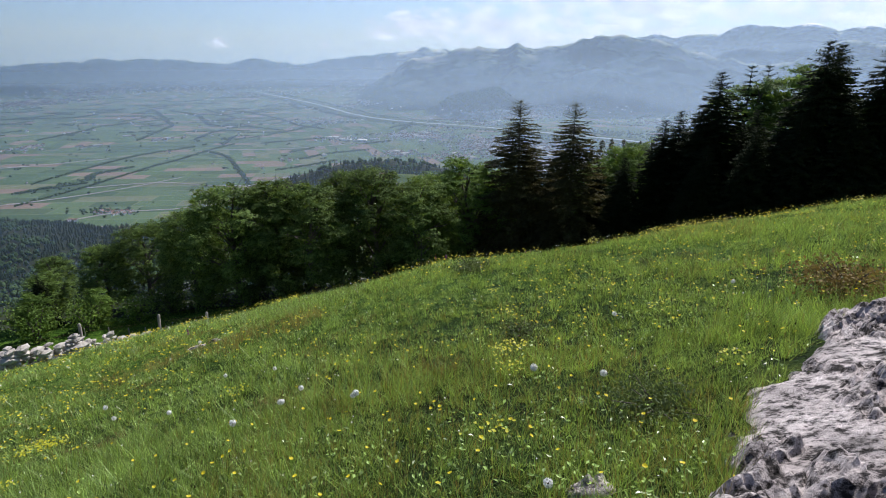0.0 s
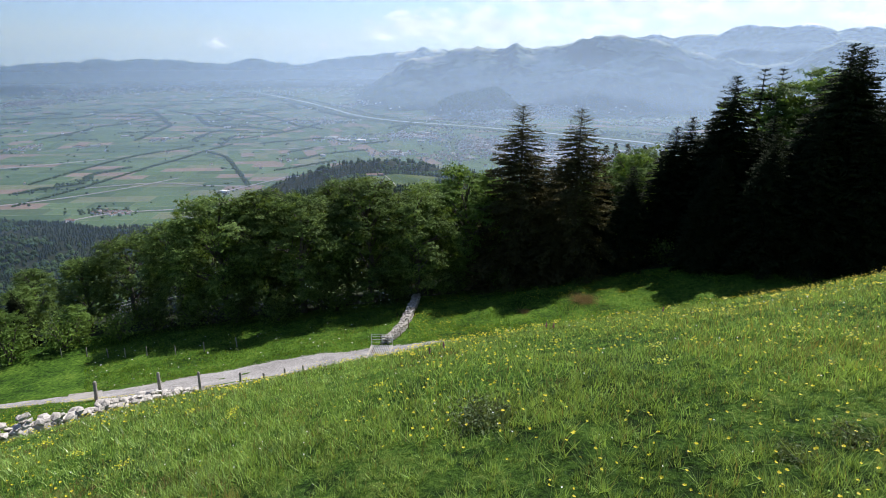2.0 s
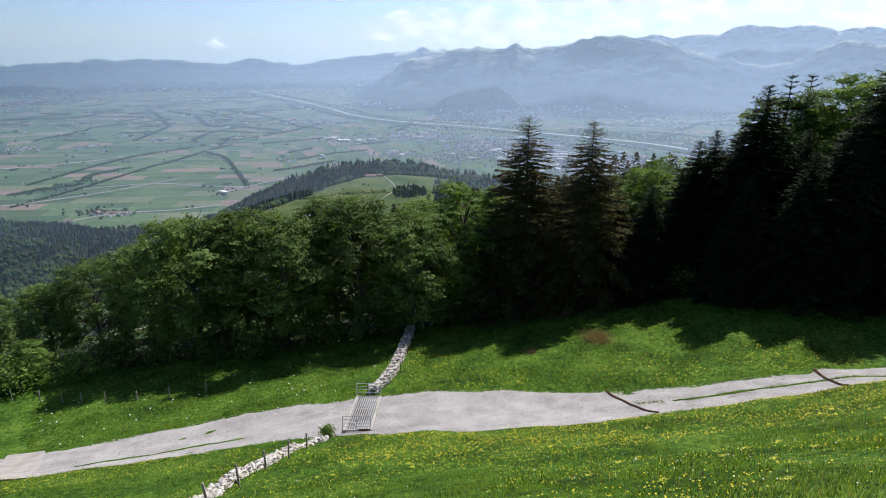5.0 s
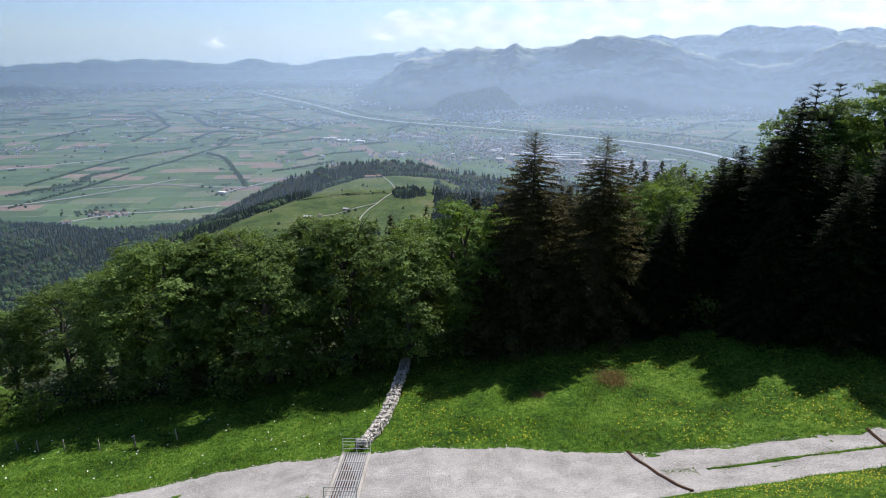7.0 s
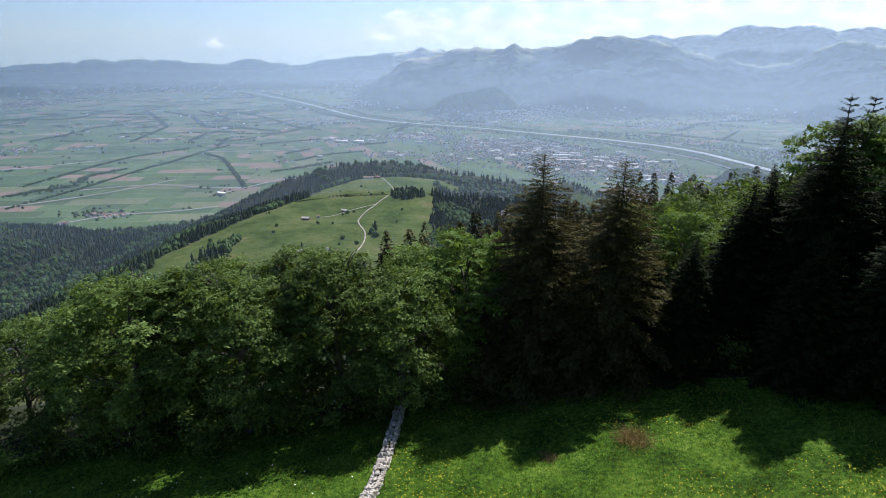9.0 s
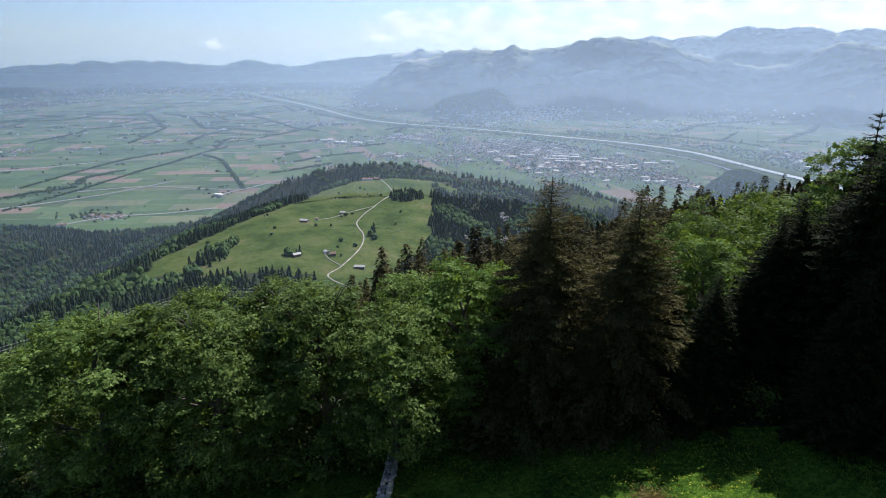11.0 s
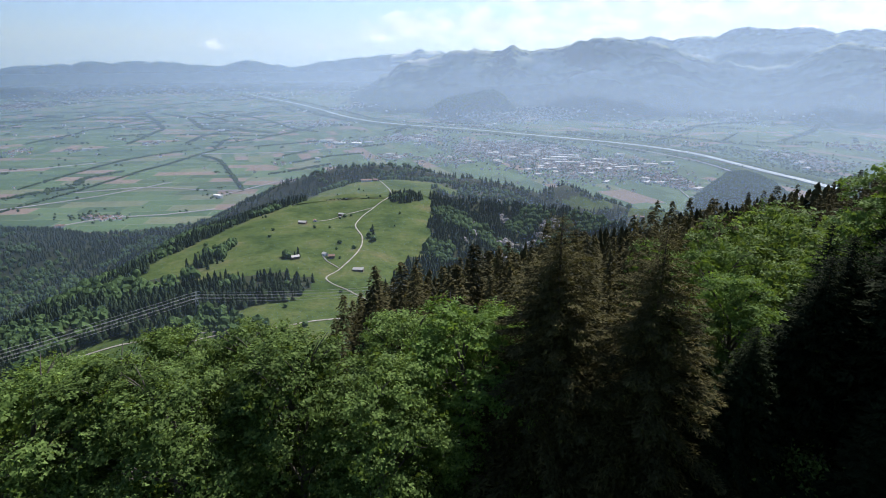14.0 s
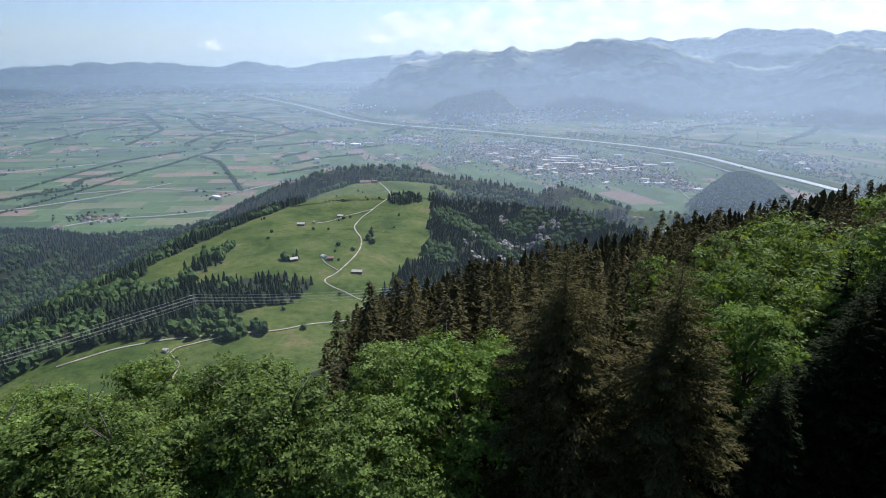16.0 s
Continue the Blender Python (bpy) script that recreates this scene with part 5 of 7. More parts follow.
def crag(name, cx, cy, rx, ry, top, seed, label, res=90, low=-0.7, turn=0.0, dome=False):
    """A limestone outcrop: a swelling of stepped, cracked and pitted rock."""
    n = res
    u, v = np.meshgrid(np.linspace(-1, 1, n), np.linspace(-1, 1, n), indexing="ij")
    c, s = math.cos(turn), math.sin(turn)
    x = cx + (u * rx * c - v * ry * s) * 1.25
    y = cy + (u * rx * s + v * ry * c) * 1.25
    warp = 0.07 * fractal(x * 1.5, y * 1.5, 5, seed, 0.6)
    rr = (np.abs(u) ** 2.6 + np.abs(v) ** 2.6) ** (1 / 2.6) * 1.14 + warp
    body = np.clip((1.0 - rr) / 0.12, 0, 1) ** 0.6
    if dome:
        body = np.sqrt(np.clip(1 - np.minimum(rr, 1) ** 2, 0, 1))
    rng = np.random.default_rng(seed)
    m = max(5, int(7 * rx * ry))
    sx, sy = rng.uniform(-1.2, 1.2, m) * rx, rng.uniform(-1.2, 1.2, m) * ry
    off, tx, ty_ = rng.uniform(-0.5, 0.5, m), rng.normal(0, 0.07, m), rng.normal(0.02, 0.06, m)
    pu = u * rx * 1.25 + 0.09 * fractal(x * 1.6, y * 1.6, 2, seed + 3)
    pv = v * ry * 1.25 + 0.09 * fractal(x * 1.6 + 7, y * 1.6, 2, seed + 4)
    d = np.hypot(pu[:, :, None] - sx, (pv[:, :, None] - sy) * 0.7)
    order = np.argsort(d, axis=2)[:, :, :2]
    d1, d2 = np.take_along_axis(d, order, 2).transpose(2, 0, 1)
    k = order[:, :, 0]
    h = top * (0.80 + 0.16 * fractal(x * 0.7, y * 0.7, 2, seed + 2)) * (1 - 0.2 * np.clip(rr, 0, 1) ** 3)
    h = h + 0.16 * top * off[k] + tx[k] * (pu - sx[k]) + ty_[k] * (pv - sy[k])
    h = h - 0.05 * np.clip(1 - (d2 - d1) / 0.035, 0, 1) * (fractal(x * 1.2, y * 1.2, 2, seed + 21) > -0.1)          # joints between the plates
    q1 = x * 0.8 + y * 0.6
    q2 = -x * 0.6 + y * 0.8
    h = h + 0.055 * fractal(q1 * 2.8, q2 * 7, 6, seed + 7, 0.70)
    h = h - 0.085 * np.clip(0.22 - np.abs(fractal(q1 * 1.3, q2 * 3.4, 4, seed + 9)), 0, 1) / 0.22          # furrows
    pit = fractal(x * 6, y * 9, 3, seed + 13)
    h = np.maximum(h - 0.10 * np.clip((pit - 0.55) * 3, 0, 1), 0.05)
    z = land(x.ravel(), y.ravel()).reshape(n, n) + low * (1 - body) ** 2 + np.where(body > 0, h * body, 0)
    # undercut the rim a little
    x = x + (x - cx) * 0.03 * (1 - body)
    V = np.stack([x.ravel(), y.ravel(), z.ravel()], 1)
    i, j = np.meshgrid(np.arange(n - 1), np.arange(n - 1), indexing="ij")
    q = (i * n + j).ravel()
    F = np.stack([q, q + n, q + n + 1, q + 1], 1)
    if res < 100:
        return tagged(link_mesh(name, V, F, ROCK), label, "rock")
    root = new(name)
    own = k[:-1, :-1].copy()
    label_ = np.arange(own.size).reshape(own.shape)          # islands of one plate keep only their largest
    for _ in range(160):
        for ax in (0, 1):
            for st in (1, -1):
                o2, l2 = np.roll(own, st, ax), np.roll(label_, st, ax)
                label_ = np.where(o2 == own, np.minimum(label_, l2), label_)
    ids, counts = np.unique(label_, return_counts=True)
    size = dict(zip(ids.tolist(), counts.tolist()))
    count = np.vectorize(size.get)(label_)
    for _ in range(60):
        small = count < 60
        if not small.any():
            break
        for ax in (0, 1):
            for st in (1, -1):
                take = small & (np.roll(count, st, ax) >= 60)
                label_, count = np.where(take, np.roll(label_, st, ax), label_), np.where(take, np.roll(count, st, ax), count)
                small = count < 60
    owner = label_.ravel()
    shown = (body[:-1, :-1] + body[1:, 1:] + body[:-1, 1:] + body[1:, :-1]).ravel() > 0
    owner = np.where(shown, owner, -1)
    for p in np.unique(owner[owner >= 0]):
        f = F[owner == p]
        ids, back = np.unique(f, return_inverse=True)
        link_mesh("plate", V[ids], back.reshape(f.shape), ROCK, root)
    return tagged(root, label, "rock")


def rock_material():
    """Grey-pink limestone with dark lichen in the hollows' scale and pale worn faces."""
    m, nt, b = node_material("crag_limestone", 0.9)
    vec = position(nt)
    mp = nt.nodes.new("ShaderNodeMapping")
    mp.inputs["Rotation"].default_value = (0, 0, radians(-35))
    mp.inputs["Scale"].default_value = (0.85, 1.2, 1.1)
    nt.links.new(vec, mp.inputs[0])
    n1, n2, n3 = noise_node(nt, vec, 2.2, 8, 0.68), noise_node(nt, mp.outputs[0], 9, 10, 0.74), noise_node(nt, vec, 60, 5, 0.7)
    col = ramp(nt, n1, [(0.30, (0.22, 0.205, 0.20)), (0.42, (0.44, 0.405, 0.40)), (0.56, (0.60, 0.555, 0.545)), (0.75, (0.74, 0.70, 0.69))])
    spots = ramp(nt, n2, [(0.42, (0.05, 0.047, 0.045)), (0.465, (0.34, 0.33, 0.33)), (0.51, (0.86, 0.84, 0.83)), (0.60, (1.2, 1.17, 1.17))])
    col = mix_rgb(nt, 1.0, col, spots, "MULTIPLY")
    vo = nt.nodes.new("ShaderNodeTexVoronoi")          # weathered pits, their dark hollows put into the colour without depth
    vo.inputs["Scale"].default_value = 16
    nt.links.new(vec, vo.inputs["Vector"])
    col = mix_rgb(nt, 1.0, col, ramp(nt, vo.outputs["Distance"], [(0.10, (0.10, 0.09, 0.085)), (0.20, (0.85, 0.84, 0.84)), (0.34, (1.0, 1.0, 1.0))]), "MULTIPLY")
    nt.links.new(col, b.inputs["Base Color"])
    h = nt.nodes.new("ShaderNodeMath")
    h.operation = "MULTIPLY_ADD"
    h.inputs[1].default_value = 0.35
    nt.links.new(n3, h.inputs[0])
    nt.links.new(n2, h.inputs[2])
    bump(nt, b, h.outputs[0], 1.0, 0.05)
    return m


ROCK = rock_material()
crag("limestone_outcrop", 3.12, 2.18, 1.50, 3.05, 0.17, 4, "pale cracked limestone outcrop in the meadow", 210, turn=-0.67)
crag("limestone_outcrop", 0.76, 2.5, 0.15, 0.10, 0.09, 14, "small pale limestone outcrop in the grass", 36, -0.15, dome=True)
crag("limestone_outcrop", -4.9, 30.2, 0.9, 0.5, 0.22, 24, "low limestone ledge showing through the turf", 40, -0.3)
for i, (x, y, r) in enumerate([(-4.89, 10.5, 0.22), (-4.6, 10.7, 0.14)]):
    crag("limestone_outcrop", x, y, r, r * 0.7, 0.08, 50 + i, "small pale stone lying in the grass", 24, -0.12, dome=True)
build_track()
build_cattle_grid()
build_drains()
build_slab()
build_wall("lower_stone_wall", LOWER, 0.62, 0.70, "tumbled dry stone wall of pale limestone", 5, 0.55, 0.6)
build_wall("upper_stone_wall", UPPER, 1.0, 0.8, "dry stone wall of grey limestone running into the wood", 6, 0.2)
build_fences()


# ---- grass and flowers ----
def blades(rng, x, y, h, w, lean=0.75, bent=True):
    """Tapered, leaning blades, the longer ones bent."""
    n = len(x)
    z = land(x, y)
    a = rng.uniform(0, 6.28, n)
    t = rng.uniform(0, 6.28, n)
    l = np.minimum(np.abs(rng.normal(0, lean, n)), 1.3) * h
    B = np.stack([x, y, z - 0.02], 1)
    side = np.stack([np.cos(a), np.sin(a), 0 * a], 1) * (w / 2)[:, None]
    mid = B + np.stack([np.cos(t) * l * 0.35, np.sin(t) * l * 0.35, h * 0.62], 1)
    tip = B + np.stack([np.cos(t) * l, np.sin(t) * l, h], 1)
    if not bent:
        V = np.stack([B - side, B + side, tip], 1).reshape(-1, 3)
        return V, np.arange(3 * n).reshape(n, 3)
    V = np.stack([B - side * 0.8, B + side * 0.8, mid + side, tip, mid - side], 1).reshape(-1, 3)
    o = np.arange(n)[:, None] * 5
    F = np.hstack([o, o + 1, o + 2, o + 3, o + 4])
    return V, F


def in_view(rng, n, y0, y1, power=1.0, slope=0.95, pad=1.5):
    y = y0 + (y1 - y0) * rng.random(n) ** power
    x = (rng.random(n) * 2 - 1) * (pad + y * slope)
    return x, y


def off_rock(x, y):
    u, v = (x - 3.12) * 0.784 - (y - 2.18) * 0.621, (x - 3.12) * 0.621 + (y - 2.18) * 0.784
    return (np.abs(u / 1.53) ** 2.6 + np.abs(v / 3.12) ** 2.6) > 0.95 + 0.14 * hash_noise(x * 3, y * 3, 6)


def off_road(x, y, pad=0.25):
    return (y < np.interp(x, ROAD_X, ROAD_NEAR) - pad) | (y > np.interp(x, ROAD_X, ROAD_FAR) + pad)


def lush(x, y):
    return fractal(x / 1.7, y / 1.7, 3, 91)


def build_grass():
    rng = np.random.default_rng(9)
    zones = [  # count, from, to, power, height, width, bent
        (150000, 0.6, 5.2, 1.0, 0.095, 0.0052, "tuft"), (36000, 0.6, 9.0, 1.2, 0.10, 0.0062, False), (140000, 4.6, 12.5, 1.0, 0.105, 0.0085, "tuft"),
        (150000, 11.0, 25.0, 1.1, 0.12, 0.017, False), (120000, 23.0, 52.0, 1.0, 0.14, 0.035, False), (110000, 52.0, 80.0, 1.0, 0.16, 0.06, False)]
    for n, y0, y1, pw, hh, ww, bent in zones:
        knot = 22 if bent == "tuft" else 1          # near the path the grass stands in tufts with dark gaps between
        x, y = in_view(rng, n // knot, y0, y1, pw, 0.80 if y1 < 60 else 0.62, 0.8)
        tall = np.repeat(rng.uniform(0.55, 1.75, len(x)) if knot > 1 else np.ones(len(x)), knot)
        x, y = (np.repeat(v, knot) + rng.normal(0, 0.022 + 0.002 * y0, len(v) * knot) * (knot > 1) for v in (x, y))
        # blades end at the same shade line as the turf
        g = off_rock(x, y) & off_road(x, y) & (y < np.interp(x, [-60, -20, 0, 12, 25, 60], [74, 77, 79, 78, 75, 71]))
        x, y = x[g], y[g]
        lu = lush(x, y)
        h = np.minimum(hh * rng.uniform(0.45, 1.35, len(x)) * (1 + 0.5 * lu), 1.7 * hh) * tall[g]
        bent = False
        w = ww * rng.uniform(0.7, 1.3, len(x))
        dry = rng.random(len(x)) < 0.05 + 0.12 * (fractal(x / 6, y / 6, 2, 17) > 0.35) + 0.55 * (np.hypot((x + 4.3) / 2.0, (y - 9.9) / 1.1) < 1 + 0.4 * hash_noise(x * 2, y * 2, 5))
        brown = ~dry & (rng.random(len(x)) < 1.3 * (fractal(x / 0.9, y / 0.9, 3, 117) - 0.50) * (y < 26))
        if brown.any():
            V, F = blades(rng, x[brown], y[brown], np.maximum(h[brown] * 0.7, 0.03), w[brown], 0.9, bent)
            tagged(link_mesh("dead_grass", V, F, THATCH), "matted brown dead grass between the green", "grass", kind="stuff")
        dry = dry & ~brown
        x, y, h, w, dry = x[~brown], y[~brown], h[~brown], w[~brown], dry[~brown]
        V, F = blades(rng, x[~dry], y[~dry], np.maximum(h[~dry], 0.03), w[~dry], 0.8, bent)
        tagged(link_mesh("grass", V, F, GRASS if y1 < 26 else GRASS_FAR), "long fresh green meadow grass", "grass", kind="stuff")
        V, F = blades(rng, x[dry], y[dry], np.maximum(h[dry] * 1.4, 0.05), w[dry] * 0.6, 0.4, bent)
        tagged(link_mesh("dry_grass", V, F, GRASS_DRY), "dry straw-coloured stalks in the meadow", "grass", kind="stuff")
    # short grass creeping over the track
    x, y = rng.uniform(-4.8, 9, 5000), rng.uniform(48, 58, 5000)
    g = (fractal(x / 1.3, y / 1.3, 3, 23) - 0.08 * np.abs(y - 52.0) > 0.22)
    V, F = blades(rng, x[g], y[g], rng.uniform(0.05, 0.14, g.sum()), np.full(g.sum(), 0.03))
    tagged(link_mesh("grass", V, F, GRASS_FAR), "patches of short grass creeping over the gravel", "grass", kind="stuff")
    # ragged verge along both edges of the track
    x = rng.uniform(-50, 60, 12000)
    e = np.where(rng.random(12000) < 0.5, np.interp(x, ROAD_X, ROAD_NEAR) - 0.1, np.interp(x, ROAD_X, ROAD_FAR) + 0.1)
    y = e + rng.normal(0, 0.22, 12000)
    V, F = blades(rng, x, y, rng.uniform(0.08, 0.24, 12000), np.full(12000, 0.03), 0.6, False)
    tagged(link_mesh("grass", V, F, GRASS_FAR), "ragged grass verge along the track", "grass", kind="stuff")
    # tufts on the strip between the wheel tracks and beside the grid
    x = rng.uniform(15, 60, 9000)
    yn, yf = np.interp(x, ROAD_X, ROAD_NEAR), np.interp(x, ROAD_X, ROAD_FAR)
    y = yn + (yf - yn) * (0.52 + rng.normal(0, 0.035, len(x)))
    g = hash_noise(x / 1.5, y * 0, 8) > -0.15
    V, F = blades(rng, x[g], y[g], rng.uniform(0.06, 0.2, g.sum()), np.full(g.sum(), 0.03))
    tagged(link_mesh("grass", V, F, GRASS_FAR), "short grass between the wheel tracks", "grass", kind="stuff")
    # broad low leaves near the camera
    x, y = in_view(rng, 14000, 0.8, 9, 1.2, 0.8)
    g = off_rock(x, y) & (fractal(x / 0.9, y / 0.9, 2, 55) > 0.0)
    x, y = x[g], y[g]
    c = np.stack([x, y, land(x, y) + rng.uniform(0.02, 0.12, len(x))], 1)
    nr = rng.normal(0, 0.5, (len(x), 3)) + np.array([0, 0, 1.0])
    nr /= np.linalg.norm(nr, axis=1)[:, None]
    V, F = leaf_quads(rng, c, nr, 0.017, 0.55)
    tagged(link_mesh("herb_leaves", V, F, GRASS), "low broad-leaved herbs among the grass", "herbs", kind="stuff")


def blooms(rng, x, y, h, r, petals, mat, name, label, cup=0.35):
    """Flower heads of several petals on the tips of short stalks, as one body of flowers."""
    n = len(x)
    z = land(x, y) + h
    tilt = rng.normal(0, 0.28, (n, 2))
    Vs, Fs = [], []
    ax = np.stack([tilt[:, 0], tilt[:, 1], np.ones(n)], 1)
    ax /= np.linalg.norm(ax, axis=1)[:, None]
    u = np.cross(ax, np.array([0.3, 1, 0.1]))
    u /= np.linalg.norm(u, axis=1)[:, None]
    v = np.cross(ax, u)
    c = np.stack([x, y, z], 1)
    for p in range(petals):
        a = 2 * math.pi * p / petals
        d = u * math.cos(a) + v * math.sin(a)
        q = -u * math.sin(a) + v * math.cos(a)
        rr = (r * rng.uniform(0.8, 1.2, n))[:, None]
        Vs.append(np.stack([c, c + d * rr * 0.7 + q * rr * 0.55 + ax * rr * cup * 0.6, c + d * rr + ax * rr * cup, c + d * rr * 0.7 - q * rr * 0.55 + ax * rr * cup * 0.6], 1).reshape(-1, 3))
        Fs.append(np.arange(4 * n).reshape(n, 4) + p * 4 * n)
    ob = link_mesh(name, np.vstack(Vs), np.vstack(Fs), mat)
    return tagged(ob, label, "flowers", kind="stuff")


def build_flowers():
    rng = np.random.default_rng(19)
    x, y = in_view(rng, 620, 1.6, 10, 1.0, 0.8)
    g = off_rock(x, y)
    x, y = x[g], y[g]
    blooms(rng, x, y, rng.uniform(0.12, 0.30, len(x)), np.full(len(x), 0.013), 5, YELLOW, "buttercups", "shining yellow buttercups in the grass")
    x, y = in_view(rng, 11000, 9, 49, 0.7, 0.8)
    k = fractal(x / 5, y / 5, 3, 71) + 1.2 * np.clip((y - 34) / 8, 0, 1) + 0.4 * np.clip(x / 12, -1, 1)
    g = off_road(x, y) & (k > 0.0)
    x, y = x[g], y[g]
    blooms(rng, x, y, rng.uniform(0.15, 0.3, len(x)), (0.008 + 0.0005 * y) * np.where(y < 28, 0.8, 1.1), 3, YELLOW, "yellow_flowers", "drifts of yellow flowers across the slope")
    x, y = in_view(rng, 4200, 5, 27, 0.8, 0.8)
    g = off_rock(x, y) & (fractal(x / 3, y / 3, 3, 271) + 0.3 * np.clip(x / 6, -1, 1) > -0.2)
    x, y = x[g], y[g]
    blooms(rng, x, y, rng.uniform(0.12, 0.22, len(x)), 0.011 + 0.0008 * y, 4, YELLOW, "buttercups", "small yellow flowers dotted through the turf")
    x = rng.uniform(-6, 36, 5600)
    y = np.interp(x, ROAD_X, ROAD_NEAR) - 0.8 - 10 * rng.random(5600) ** 1.3
    g = fractal(x / 4, y / 4, 3, 171) > -0.25
    x, y = x[g], y[g]
    blooms(rng, x, y, rng.uniform(0.15, 0.28, len(x)), np.full(len(x), 0.033), 3, YELLOW, "yellow_flowers", "dense band of yellow flowers above the track")
    x, y = in_view(rng, 6500, 55, 78, 1.0, 0.6)
    g = off_road(x, y) & (fractal(x / 6, y / 6, 2, 73) > -0.1) & (x > -3.5)
    x, y = x[g], y[g]
    blooms(rng, x, y, rng.uniform(0.15, 0.28, len(x)), np.full(len(x), 0.055), 3, YELLOW, "yellow_flowers", "yellow flowers on the pasture below the track")
    # spurge: lime-yellow cushions
    px, py = in_view(rng, 130, 3, 44, 1.0, 0.75)
    px, py = np.append(px, [-4.27, -4.15, -4.35, -4.2, -4.05, 0.69, 0.55, 0.62]), np.append(py, [5.3, 5.2, 5.15, 5.4, 5.3, 5.1, 5.0, 5.2])
    g = off_rock(px, py) & off_road(px, py, 1)
    px, py = px[g], py[g]
    m = 26
    x = np.repeat(px, m) + rng.normal(0, 0.07, len(px) * m)
    y = np.repeat(py, m) + rng.normal(0, 0.07, len(px) * m)
    blooms(rng, x, y, rng.uniform(0.14, 0.24, len(x)), 0.010 + 0.0004 * y, 4, LIME, "spurge", "lime-yellow cushions of spurge in the meadow", 0.15)
    x, y = in_view(rng, 700, 2, 40, 1.2, 0.8)
    g = off_rock(x, y)
    x, y = x[g], y[g]
    blooms(rng, x, y, rng.uniform(0.1, 0.25, len(x)), 0.0035 + 0.0006 * y, 5, WHITE, "white_flowers", "tiny white flowers dotted through the grass")
    x, y = in_view(rng, 300, 50, 70, 1.0, 0.6)
    g = off_road(x, y) & (x < -6)
    x, y = x[g], y[g]
    blooms(rng, x, y, rng.uniform(0.2, 0.4, len(x)), np.full(len(x), 0.07), 4, WHITE, "cow_parsley", "white umbels in the lower pasture")


def build_seed_heads():
    """Dark oval heads of plantain on thin stalks."""
    rng = np.random.default_rng(29)
    x, y = in_view(rng, 520, 1.6, 9.0, 1.0, 0.8)
    g = off_rock(x, y) & (fractal(x / 1.5, y / 1.5, 2, 129) > -0.1)
    lots, stalks = [], []
    for a, b in zip(x[g], y[g]):
        z, h = ground_z(a, b), rng.uniform(0.12, 0.24)
        t = rng.normal(0, 0.10, 2) * h * 2
        lots.append(tube([(a + t[0], b + t[1], z + h), (a + t[0], b + t[1], z + h + 0.010), (a + t[0], b + t[1], z + h + 0.026)], [0.0028, 0.0058, 0.0012], 5))
        stalks.append(tube([(a, b, z - 0.01), (a + t[0], b + t[1], z + h)], [0.0014, 0.0011], 3))
    V, F = join(lots)
    tagged(link_mesh("plantain_heads", V, F, SEEDHEAD), "small dark plantain seed heads over the grass", "flowers", kind="stuff")
    V, F = join(stalks)
    tagged(link_mesh("plantain_stalks", V, F, GRASS), "thin green plantain stalks", "flowers", kind="stuff")


def orchid():
    rng = np.random.default_rng(8)
    root = new("purple_orchid")
    V, F = tube([(0, 0, -0.03), (0.006, 0, 0.12), (0, 0.004, 0.30)], [0.005, 0.004, 0.003], 6)
    part("stalk", bm_from(V, F), GRASS, root)
    a, f = rng.uniform(0, 6.28, 90), rng.random(90)
    r = 0.020 * np.sin((0.25 + 0.72 * f) * math.pi)
    c = np.stack([np.cos(a) * r, np.sin(a) * r, 0.20 + 0.13 * f], 1)
    nr = np.stack([np.cos(a), np.sin(a), 0.4 + 0 * a], 1)
    nr /= np.linalg.norm(nr, axis=1)[:, None]
    Vq, Fq = leaf_quads(rng, c, nr, 0.010, 0.8)
    link_mesh("flower_spike", Vq, Fq, ORCHID, root, "purple flower spike")
    for s in (0, 2.2, 4.1):
        q = Vector((math.cos(s), math.sin(s), 0))
        w = Vector((-math.sin(s), math.cos(s), 0)) * 0.012
        up = Vector((0, 0, 1))
        P = [q * 0.005, q * 0.06 + w + up * 0.05, q * 0.13 + up * 0.06, q * 0.06 - w + up * 0.05]
        part("leaf", bm_from(P + [p - up * 0.002 for p in P], [(0, 1, 2, 3), (7, 6, 5, 4), (0, 4, 5, 1), (1, 5, 6, 2), (2, 6, 7, 3), (3, 7, 4, 0)]), GRASS, root)
    return tagged(root, "purple orchid in flower among the meadow grass", "flower", "orchids in the meadow")


def build_orchids():
    o = orchid()
    spots = [(-0.2, 15.4), (0.1, 15.9), (2.7, 18.3), (2.8, 17.9), (6.4, 20.2), (-5.4, 11.3), (7.6, 26.5), (10.1, 29.5)]
    o.matrix_basis = pose(*spots[0], ground_z(*spots[0]))
    for i, (x, y) in enumerate(spots[1:]):
        copy_thing(o, pose(x, y, ground_z(x, y), 3 - i, i - 3, i * 57))


